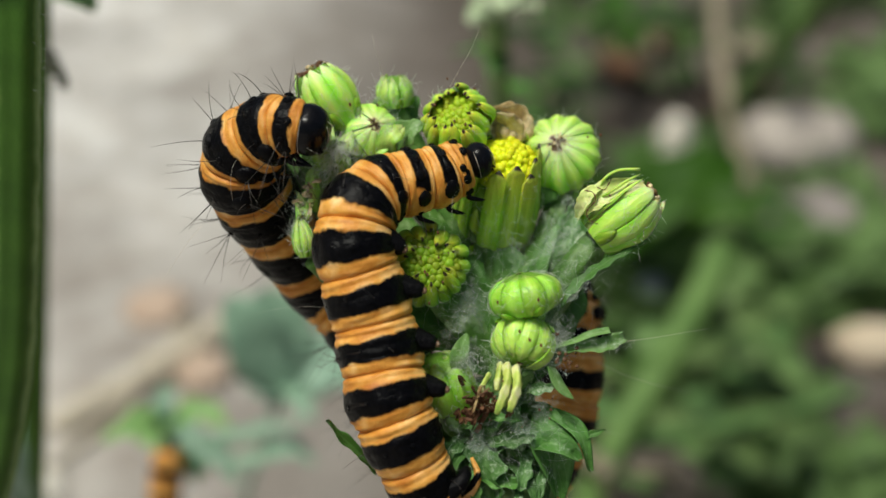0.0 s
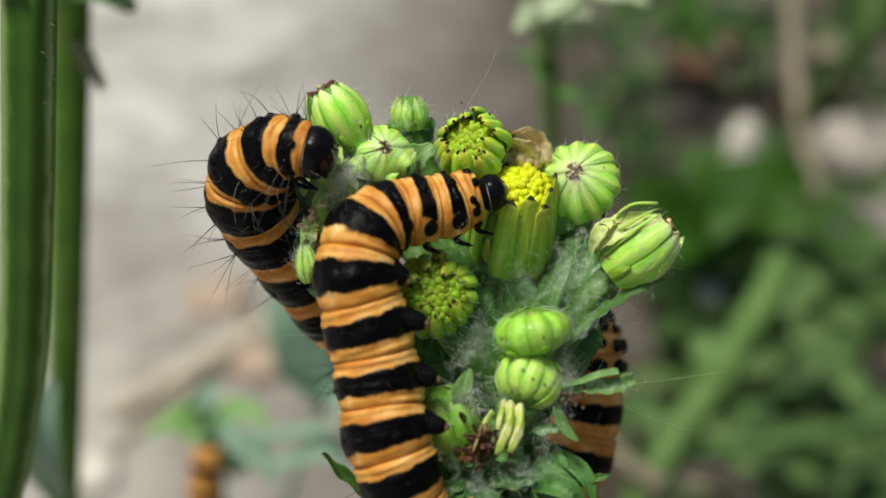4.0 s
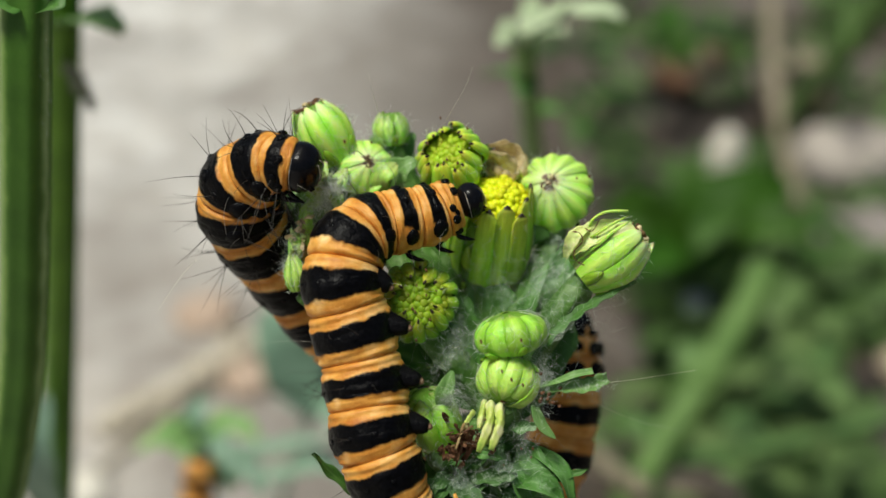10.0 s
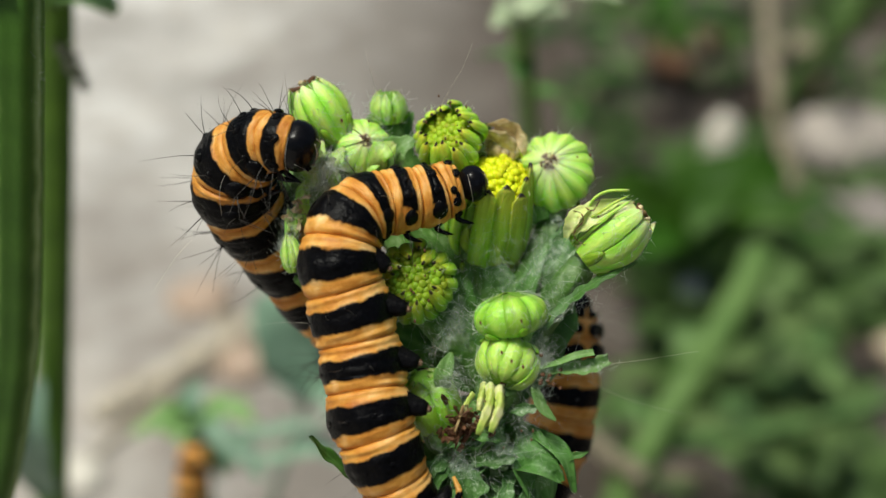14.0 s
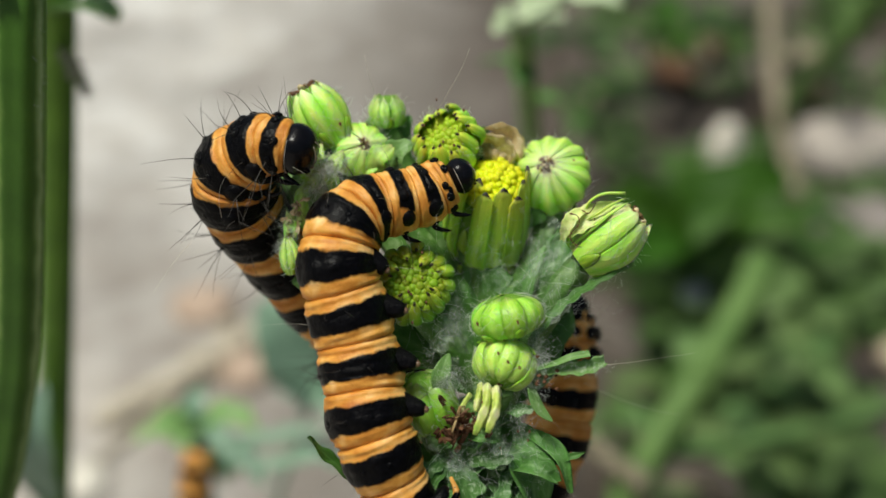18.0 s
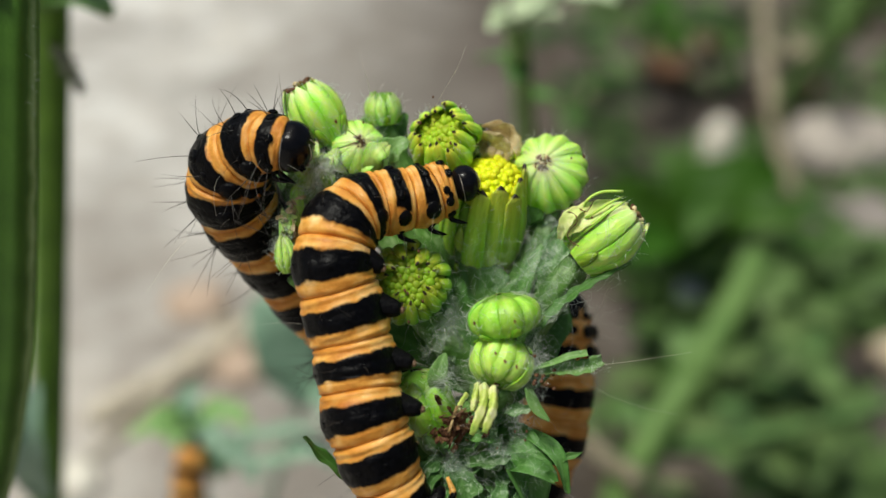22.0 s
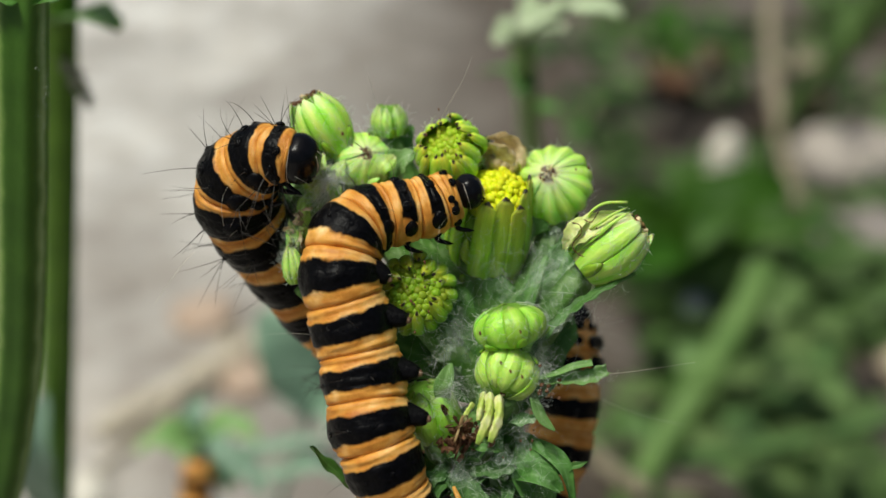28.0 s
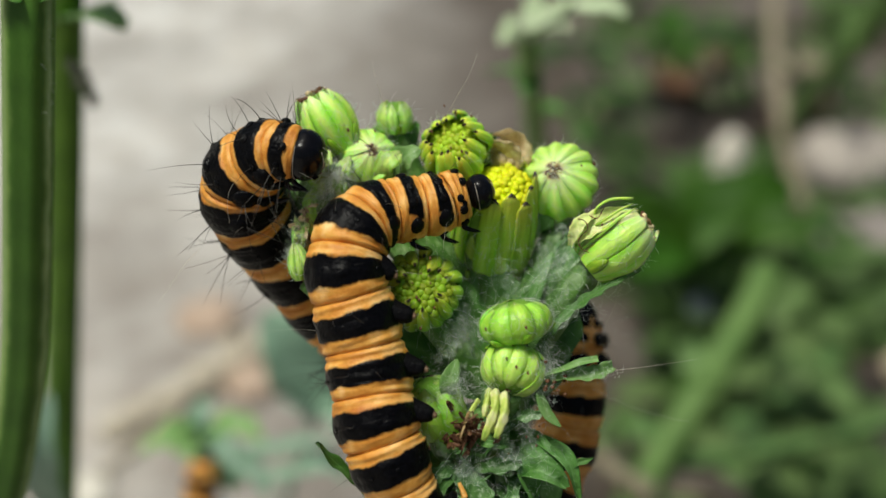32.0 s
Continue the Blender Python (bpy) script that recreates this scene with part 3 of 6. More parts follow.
def caterpillar(rows, hint, label, seed, head_kind="side", setae=1.0, pale=0.25, cols=72, per=30, collar=True, band=None, leg=1.0, thorax=None, spots=1.0, warts=1.0, foot=None):
    """rows: x, y, d and radius in mm at the middle of the head and of each segment in turn."""
    rng = np.random.default_rng(seed)
    ctrl = np.array([(*H(*r[:3]), r[3] * MM) for r in rows])
    fine = spline(ctrl, per)
    line, rad = fine[:, :3], fine[:, 3]
    tan, up, side = frames(line, hint)
    root = thing("caterpillar", line[len(line) // 2], label, "caterpillar", "caterpillars on the plants")
    a = np.arange(cols) / cols * 2 * np.pi
    round_u = 1 - np.abs(np.arange(cols) / cols * 2 - 1)
    round_u = 1 - round_u
    made = []
    n_seg = len(rows) - 1
    for k in range(1, n_seg + 1):
        lo, hi = int((k - 0.5) * per), min(int((k + 0.5) * per), len(line) - 1)
        idx = np.arange(lo, hi + 1)
        f = (idx / per) - k + 0.5
        # fat in the middle, pinched at the joints, with folds in the orange skin
        swell = 0.925 + 0.085 * np.sin(np.pi * np.clip(f, 0, 1)) ** 0.6 - 0.055 * np.exp(-(np.minimum(f, 1 - f) / 0.035) ** 2)
        wob = np.array([[noise.noise(Vector((np.cos(q) * 1.3 + seed, np.sin(q) * 1.3 + k * 3.1, i / per * 6.0))) for q in a] for i in idx])
        fold = np.array([[noise.noise(Vector((np.cos(q) * 1.0 + seed * 2, np.sin(q) * 1.0 + k * 1.7, i / per * 9.0))) for q in a] for i in idx])
        # two wavering creases beside the joint, and a ring of low swellings on the dark band
        wander = np.array([0.05 * noise.noise(Vector((np.cos(q) * 1.1, np.sin(q) * 1.1, k * 2.3 + seed))) for q in a])[None]
        depth = np.array([0.5 + 0.9 * abs(noise.noise(Vector((np.cos(q) * 1.6 + 7, np.sin(q) * 1.6, k * 1.9 + seed)))) for q in a])[None]
        crease = np.exp(-((f[:, None] - 0.15 - wander) / 0.045) ** 2) + 0.8 * np.exp(-((f[:, None] - 0.87 + wander) / 0.045) ** 2)
        knobs = np.exp(-((f[:, None] - 0.5) / 0.15) ** 2) * (np.abs(np.cos(a * 5 + k * 0.7)) ** 0.8 - 0.5)[None]
        soft = np.clip((np.abs(f - 0.5) - 0.17) / 0.1, 0, 1)[:, None]
        r = rad[idx][:, None] * (swell[:, None] + 0.02 * wob + (0.016 + 0.026 * soft) * fold - (0.034 if k > 3 else 0.016) * crease * depth + 0.042 * knobs)
        if k == n_seg:
            r *= np.sqrt(np.clip(1.05 - 2 * np.clip(f, 0, 0.5), 0.02, 1))[:, None]
        v = line[idx][:, None] + r[:, :, None] * (np.cos(a)[None, :, None] * up[idx][:, None] + np.sin(a)[None, :, None] * side[idx][:, None])
        uv = np.stack(np.broadcast_arrays(round_u[None], f[:, None]), -1)
        mat = SKIN_COLLAR if (k == 1 and collar) else (SKIN_NARROW if k == 1 and thorax else thorax or SKIN_FRONT) if k <= 3 else band or SKIN
        seg = part("segment", (v.reshape(-1, 3), lathe_faces(len(idx), cols, True, True), uv.reshape(-1, 2)), mat, root,
                   pivot=line[lo])
        made.append(seg)
        mid = int(k * per)
        hairs_d, hairs_p = [], []
        # warts in a ring round the band, each with its bristles
        for ang in ([0.35, 1.0, 1.75, 2.3] if k > 1 else [0.4, 1.05, 1.5, 2.1]):
            for sgn in (-1, 1):
                q = ang * sgn + rng.normal(0, 0.05)
                j = mid + int(rng.normal(0, 1.0 if k > 1 else 4.0))
                j = min(max(j, 0), len(line) - 1)
                out = np.cos(q) * up[j] + np.sin(q) * side[j]
                at = line[j] + out * rad[j] * 1.0
                acr = np.cross(out, tan[j])
                big = rad[j] * (0.07 if k > 3 else (0.15 if k == 1 else 0.14) * warts * rng.uniform(0.7, 1.3))
                w_ob = new("wart", WART_MESH)
                w_ob.parent = seg
                w_ob.matrix_basis = Matrix.Translation(Vector(at) - ORG[seg.name]) @ Matrix([(*q3, 0) for q3 in zip(acr * big * 1.15, tan[j] * big, out * big * (0.42 if k > 3 else 0.62))] + [(0, 0, 0, 1)])
                for _ in range(rng.poisson(0.8 * setae)):
                    w = out + rng.normal(0, 0.35, 3)
                    w /= np.linalg.norm(w)
                    b = rng.normal(0, 0.18, 3) + np.array([0, 0, -0.1])
                    ln = rng.uniform(1.0, 2.2)
                    if rng.random() < pale:
                        hairs_p.append(seta(at, w, ln * 1.4, b * 1.2, 0.006))
                    else:
                        hairs_d.append(seta(at, w, ln * (1.3 if setae > 2 else 1.0), b, 0.023 if setae > 2 else 0.019))
        if k <= 4:
            for sgn in (-1, 1):
                q = sgn * (1.3, 1.6, 1.7, 1.65)[k - 1]
                out = np.cos(q) * up[mid] + np.sin(q) * side[mid]
                acr = np.cross(out, tan[mid])
                big = rad[mid] * (0.2, 0.34, 0.3, 0.26)[k - 1] * spots
                spot = new("side_spot", WART_MESH)
                spot.parent = seg
                spot.matrix_basis = Matrix.Translation(Vector(line[mid] + out * rad[mid] * 0.9) - ORG[seg.name]) @ Matrix([(*q3, 0) for q3 in zip(acr * big, tan[mid] * big * 0.85, out * big * 0.62)] + [(0, 0, 0, 1)])
        if hairs_d:
            part("bristles", merged(hairs_d), SETA_DARK, seg, "fine black bristles", kind="stuff")
        if hairs_p:
            part("hairs", merged(hairs_p), SETA_PALE, seg, "fine pale hairs", kind="stuff")
        if k <= 3:
            # jointed true legs, black and shiny
            for sgn in (-1, 1):
                j = mid
                q = math.pi - 0.55 * sgn if sgn > 0 else math.pi + 0.55
                out = np.cos(q) * up[j] + np.sin(q) * side[j]
                r0 = line[j] + out * rad[j] * 0.9
                w = out - 0.4 * tan[j]
                p = [r0, r0 + out * 0.45 * leg * MM, r0 + w * 0.8 * leg * MM - tan[j] * 0.12 * MM, r0 + w * 1.05 * leg * MM - tan[j] * 0.42 * MM]
                part("leg", tube(spline(p, 4), np.interp(np.linspace(0, 1, 13), [0, 0.3, 0.8, 1], [0.26, 0.2, 0.13, 0.03]) * MM * leg, 8), HEAD, seg, "short shiny black jointed leg")
        elif k in (6, 7, 8, 9):
            for sgn in (-1, 1):
                q = math.pi + 0.75 * sgn
                out = np.cos(q) * up[mid] + np.sin(q) * side[mid]
                if foot is not None:
                    f0 = np.array(foot) if sgn < 0 else np.array(foot) + 1.6 * np.array(HV(0, 0, 1))
                    out = f0 - (f0 @ tan[mid]) * tan[mid]
                    out /= np.linalg.norm(out)
                reach = 1.22 if foot is None or k > 6 else 1.08
                p = [line[mid] + out * rad[mid] * 0.5, line[mid] + out * rad[mid] * 0.92, line[mid] + out * rad[mid] * (reach + 0.1) + tan[mid] * rad[mid] * 0.16]
                part("proleg", tube(spline(p, 4), np.array([1.05, 1.02, 0.95, 0.84, 0.7, 0.57, 0.48, 0.42, 0.3]) * 0.9 * MM * rad[mid] / 0.002, 18, ridge=0.06, ridges=6), PROLEG, seg, "stubby black gripping foot")
                tip = p[-1]
                part("foot_pad", ball(tip + out * rad[mid] * 0.02, (out * rad[mid] * 0.08, tan[mid] * rad[mid] * 0.09, np.cross(out, tan[mid]) * rad[mid] * 0.08), 7, 10), PAD, seg, "brownish pad of a gripping foot")
    # the head capsule: two rounded lobes and a pale clypeus
    h0, hr = line[0], rad[0]
    t0, u0, s0 = -tan[0], up[0], side[0]
    hv, hf, hu = ball(h0, (s0 * hr * 1.02, u0 * hr * 1.08, t0 * hr * 0.86), 22, 28)
    rel = (hv - h0) @ np.stack([s0, u0, t0], 1) / hr
    dent = np.exp(-(rel[:, 0] / 0.13) ** 2) * np.clip(rel[:, 1] + 0.3, 0, 1) * 0.07
    hv = h0 + (hv - h0) * (1 - dent)[:, None]
    head = part("head", (hv, hf, hu), HEAD, root, "shiny black rounded head capsule", pivot=h0 - t0 * hr * 0.6)
    geos = []
    for sgn in (-1, 1):
        p = [h0 + (u0 * 0.55 + s0 * 0.12 * sgn + t0 * 0.72) * hr, h0 + (u0 * 0.05 + s0 * 0.3 * sgn + t0 * 0.84) * hr, h0 + (-u0 * 0.45 + s0 * 0.5 * sgn + t0 * 0.7) * hr]
        p = [h0 + (q - h0) / np.linalg.norm([(q - h0) @ s0 / (1.02 * hr), (q - h0) @ u0 / (1.08 * hr), (q - h0) @ t0 / (0.86 * hr)]) for q in p]
        geos.append(tube(spline(p, 5), np.interp(np.linspace(0, 1, 11), [0, 0.5, 1], [0.02, 0.036, 0.01]) * hr, 6))
    v0 = s0 if s0 @ np.array(HV(0, 0, -1)) > 0 else -s0
    arc = [h0 + (-0.25 * t0 + 0.965 * (1.08 * math.cos(q) * u0 + 1.02 * math.sin(q) * v0)) * hr for q in np.linspace(0.35, 2.3, 14)]
    geos.append(tube(arc, np.interp(np.linspace(0, 1, 14), [0, 0.3, 0.6, 1], [0.008, 0.026, 0.012, 0.035]) * hr, 6))
    part("suture", merged(geos), PALE, head, "thin pale lines on the face")
    geos = []
    for sgn in (-1, 1):
        p = [h0 + (-u0 * 0.62 + s0 * 0.25 * sgn + t0 * 0.5) * hr, h0 + (-u0 * 0.88 + s0 * 0.12 * sgn + t0 * 0.68) * hr]
        geos.append(tube(spline(p, 4), np.array([0.12, 0.11, 0.09, 0.06, 0.02]) * hr, 8))
    part("jaw", merged(geos), FRASS, head, "brownish biting mouthparts")
    for sgn in (-1, 1):
        c = h0 + (-u0 * 0.3 + s0 * 0.72 * sgn + t0 * 0.5) * hr
        part("eye_cluster", merged([ball(c + (u0 * math.sin(q) + t0 * math.cos(q)) * hr * 0.16, (s0 * hr * 0.07, u0 * hr * 0.07, t0 * hr * 0.07), 5, 7) for q in range(6)]), WART, head)
    return root, head, made


FRONT_ROWS = [(1.36, 2.88, 0.78, 0.88), (0.29, 2.55, 0.72, 1.38), (-0.70, 2.18, 0.46, 1.57), (-2.14, 1.88, 0.02, 1.64), (-3.54, 1.52, -0.54, 1.76), (-4.58, 0.63, -1.26, 1.92), (-4.92, -1.24, -1.65, 2.02),
              (-4.36, -3.62, -1.56, 2.07), (-3.80, -6.13, -1.58, 2.07), (-3.42, -8.40, -1.86, 2.10), (-2.75, -10.46, -1.85, 1.94), (-1.85, -12.65, -1.45, 1.68), (-1.0, -14.4, -0.8, 1.42), (0.0, -15.8, 0.1, 1.1)]
front_cat, front_head, front_segs = caterpillar(FRONT_ROWS, HV(-0.72, 0.4, -0.55), "orange and black banded caterpillar eating a yellow flower head", 3, setae=0.8, pale=0.15, leg=0.72, spots=1.05, foot=HV(0.95, -0.12, -0.2))
LEFT_ROWS = [(-7.05, 4.52, -0.35, 1.25), (-7.89, 4.69, -0.27, 1.43), (-8.91, 4.69, 0.39, 1.70), (-10.30, 3.85, 1.67, 2.08), (-10.61, 2.57, 2.75, 2.24), (-9.98, 1.16, 4.40, 2.24),
             (-8.68, -0.91, 6.90, 2.19), (-7.20, -3.01, 8.95, 2.14), (-4.92, -5.50, 9.45, 2.19), (-3.63, -7.88, 9.80, 2.14), (-2.94, -10.55, 10.40, 2.03), (-2.50, -12.95, 11.00, 1.78)]
left_cat, left_head, left_segs = caterpillar(LEFT_ROWS, HV(-0.8, 0.45, -0.4), "banded caterpillar curled with its black head against a bud", 5, setae=2.7, pale=0.04, leg=0.8, band=SKIN_WIDE, thorax=SKIN_WIDE, collar=False, spots=1.15)
REAR_ROWS = [(7.89, -3.91, 13.40, 1.02), (7.73, -4.51, 13.20, 1.42), (7.61, -5.34, 13.00, 1.72), (7.51, -6.53, 13.00, 1.93), (7.37, -9.16, 13.00, 2.03), (6.90, -11.80, 13.00, 2.01), (5.95, -14.34, 13.00, 1.9), (4.75, -16.78, 13.00, 1.8), (3.6, -18.9, 13.00, 1.6)]
rear_cat, rear_head, rear_segs = caterpillar(REAR_ROWS, HV(0.8, 0.2, -0.3), "banded caterpillar climbing behind the flower stalks", 8, pale=0.3, band=SKIN_NARROW, thorax=SKIN_COLLAR, spots=1.5, warts=1.9)
FAR_ROWS = [(-34.72, -28.85, 119.00, 1.21), (-34.72, -30.30, 119.00, 1.93), (-34.88, -31.91, 119.00, 2.25), (-35.23, -34.02, 120.00, 2.34), (-35.40, -36.04, 120.00, 2.34), (-35.83, -38.43, 121.00, 2.28), (-36.08, -40.71, 121.00, 2.11)]
far_cat, far_head, far_segs = caterpillar(FAR_ROWS, HV(-0.5, 0.2, -0.8), "orange caterpillar on a neighbouring weed", 11, setae=0.4, cols=20, per=12, band=SKIN_NARROW)


# ---- flower heads ----
def bract_mesh(name, R, L, prof, n, mat, wide=1.12, rib=0.16, tip=0.25, rows=12, cols=7, soft=False):
    """One bract on a body of turn whose axis is z: prof(s) gives the radius share at s; the bract narrows to its tip."""
    v, uv = [], []
    half = math.pi / n * wide
    for layer in (0, 1):
        for i in range(rows):
            s = i / (rows - 1)
            w = min(1.0, ((1 - s) / tip) ** (0.85 if soft else 0.6)) if s > 1 - tip else 1.0
            w = max(w, 0.06)
            for j in range(cols):
                c = j / (cols - 1) * 2 - 1
                ang = c * half * w
                r = prof(s) * R
                bulge = rib * R * ((0.5 + 0.5 * math.cos(math.pi * c)) if soft else (1 - c * c)) * (0.35 + 0.65 * math.sin(math.pi * min(1, s * 0.9 + 0.1)) ** 0.5)
                r += bulge if layer == 0 else -0.05 * R
                # the flat width stays real where the body closes to a point
                v.append((r * math.cos(ang), r * math.sin(ang), s * L + (0 if layer == 0 else -0.01 * L)))
                uv.append((j / (cols - 1), s))
    g = rows * cols
    f = [(i * cols + j, i * cols + j + 1, (i + 1) * cols + j + 1, (i + 1) * cols + j) for i in range(rows - 1) for j in range(cols - 1)]
    f += [tuple(g + q for q in reversed(face)) for face in f]
    for i in range(rows - 1):
        for j, d in ((0, 1), (cols - 1, -1)):
            q = (i * cols + j, (i + 1) * cols + j, g + (i + 1) * cols + j, g + i * cols + j)
            f.append(q if d > 0 else q[::-1])
    f.append(tuple((rows - 1) * cols + j for j in range(cols)) + tuple(g + (rows - 1) * cols + j for j in reversed(range(cols))))
    return mesh(name, np.array(v), f, mat, uv)


def barrel(s):
    return 0.6 + 0.4 * math.sin(math.pi / 2 * min(1, s / 0.4)) - 0.19 * max(0, (s - 0.45) / 0.55) ** 1.4


def bowl(s):
    return 0.5 + 0.5 * math.sin(math.pi / 2 * min(1, s * 1.5)) - 0.42 * max(0, s - 0.6) / 0.4


def cup(s):
    return 0.5 + 0.5 * math.sin(math.pi / 2 * min(1, s * 1.6)) - 0.36 * (max(0, s - 0.6) / 0.4) ** 1.3


def closed(s):
    return max(0.03, math.sin(math.pi * (0.12 + 0.87 * s)) ** 0.7)


def plump(s):
    return max(0.05, (1 - abs(1.9 * s - 0.95) ** 2.4) ** 0.5)


def half_closed(s):
    return 0.5 + 0.55 * math.sin(math.pi * (0.05 + 0.8 * s)) - 0.25 * s


def flower_head(name, plant, at, axis, R, L, prof, n, mat, label, disc=None, wide=1.3, rib=0.12, tip=0.25, spin=0.0, skip=(), flare=0.0, seed=1, florets=44, dome=0.35, disc_z=0.8, fill=0.84, torn=None, tuft=0.0, core_mat=None, fuzz=90, soft=False, ragged=0.0, hollow=0.93):
    rng = np.random.default_rng(seed)
    R, L = R * MM, L * MM
    prof_top = 0.98
    tip = 0.03 if prof in (closed, plump) else tip
    z = Vector(axis).normalized()
    m = Matrix.Translation(Vector(at) - ORG[plant.name]) @ z.to_track_quat("Z", "Y").to_matrix().to_4x4()
    rows, cols = 10, 20
    v, uv = [], []
    top = 0.97 if disc is None else disc_z - 0.06
    for i in range(rows):
        s = i / (rows - 1)
        for j in range(cols):
            q = 2 * math.pi * j / cols
            r = prof(s * top) * R * hollow
            v.append((r * math.cos(q), r * math.sin(q), s * top * L)), uv.append((j / cols, s))
    core = new(name, mesh(name, np.array(v), lathe_faces(rows, cols, True, True), core_mat or disc or CORE, uv))
    core.parent, core.matrix_basis = plant, m
    ORG[core.name] = Vector(at)
    tagged(core, label)
    me = bract_mesh("bract", R, L, prof, n, mat, (1.16 if wide == 1.3 else wide) if soft else wide, rib, tip, 14, 9, soft)
    for k in range(n):
        if k in skip:
            continue
        q = 2 * math.pi * k / n + spin
        if torn is not None and (m.to_3x3() @ Vector((math.cos(q), math.sin(q), 0))).dot(torn) > 0.62:
            continue
        b = new("bract", me)
        b.parent = core
        b.matrix_basis = Matrix.Rotation(2 * math.pi * k / n + spin + rng.normal(0, 0.03), 4, "Z") @ Matrix.Rotation(rng.normal(flare, 0.025 + ragged), 4, "Y") @ Matrix.Diagonal((1, 1, 1 + rng.normal(0, 0.035 + ragged), 1))
    # short bractlets round the base
    sm = bract_mesh("bractlet", R * 1.12, L * 0.3, lambda s: prof(s * 0.3), n, BRACT_DEEP, 0.8, 0.08, 0.7, 6, 5)
    for k in range(0, n, 2):
        b = new("bractlet", sm)
        b.parent, b.matrix_basis = core, Matrix.Rotation(2 * math.pi * (k + 0.5) / n + spin + rng.normal(0, 0.1), 4, "Z")
    if disc is not None:
        rt = prof(0.9) * R * fill
        fr = rt / math.sqrt(florets) * 1.62
        bead = ball((0, 0, 0), ((fr, 0, 0), (0, fr, 0), (0, 0, fr * 1.5)), 7, 8)
        # five blunt teeth round the mouth of the floret
        bv = bead[0]
        rim = np.clip(bv[:, 2] / fr, 0, 1)
        bv[:, :2] *= (1 + 0.22 * rim * np.cos(5 * np.arctan2(bv[:, 1], bv[:, 0])))[:, None]
        bv[:, 2] -= 1.1 * fr * np.clip(bv[:, 2] / fr - 1.15, 0, 1)
        fm = mesh("floret", bead[0], bead[1], disc, bead[2])
        for k in range(florets):
            rr = rt * math.sqrt((k + 0.5) / florets)
            q = k * 2.39996
            o = new("floret", fm)
            o.parent = core
            o.matrix_basis = Matrix.Translation((rr * math.cos(q), rr * math.sin(q), L * (disc_z + dome * (1 - (rr / rt) ** 2) + rng.normal(0, 0.02)))) @ Matrix.Rotation(0.6 * rr / rt, 4, Vector((-math.sin(q), math.cos(q), 0))) @ Matrix.Rotation(k * 1.7, 4, "Z") @ Matrix.Scale(rng.uniform(0.85, 1.12), 4)
    if tuft:
        # withered tip: frayed brown and whitish shreds
        for k in range(7):
            q = rng.uniform(0, 6.28)
            r0 = tuft * MM * rng.uniform(0.1, 0.6)
            c0 = np.array((r0 * math.cos(q), r0 * math.sin(q), L * prof_top))
            w = np.array((math.cos(q) * 0.8, math.sin(q) * 0.8, 0.35)) * tuft * MM * rng.uniform(0.3, 0.65)
            g = tube(spline([c0 - w * 0.5, c0 + w * 0.3 + rng.normal(0, 0.12, 3) * tuft * MM, c0 + w], 3), np.array([0.2, 0.24, 0.25, 0.24, 0.2, 0.15, 0.05]) * tuft * MM * 0.75, 6)
            o = new("withered_tip", mesh("withered_tip", g[0], g[1], (FRASS, DRY, PAPER)[k % 3], g[2]))
            o.parent = core
    if fuzz:
        hairs = []
        for k in range(fuzz):
            q, s0 = rng.uniform(0, 6.28), rng.uniform(0.05, 0.95)
            pts = [((prof(min(1, max(0, s0 + t))) * R * (1.05 + 0.06 * rng.random())) * np.array((math.cos(q + t * w2), math.sin(q + t * w2), 0)) + np.array((0, 0, (s0 + t) * L))) for w2 in (rng.normal(0, 1.6),) for t in (-0.12, -0.04, 0.05, 0.13)]
            hairs.append(tube(spline(pts, 3), 0.005 * MM, 3))
        for k in range(fuzz):
            q, s0 = rng.uniform(0, 6.28), rng.uniform(0.05, 0.98)
            e = np.array((math.cos(q), math.sin(q), rng.normal(0.2, 0.5)))
            p = e * np.array((1, 1, 0)) * prof(s0) * R * 1.06 + np.array((0, 0, s0 * L))
            w = e + rng.normal(0, 0.4, 3)
            hairs.append(tube(spline([p, p + w * 0.15 * MM, p + w * 0.27 * MM + rng.normal(0, 0.12, 3) * MM], 2), np.array([0.011, 0.010, 0.009, 0.007, 0.004]) * MM, 3))
        g = merged(hairs)
        o = new("down", mesh("down", g[0], g[1], WEB, g[2]))
        o.parent = core
        tagged(o, "fine white hairs", kind="stuff")
    return core


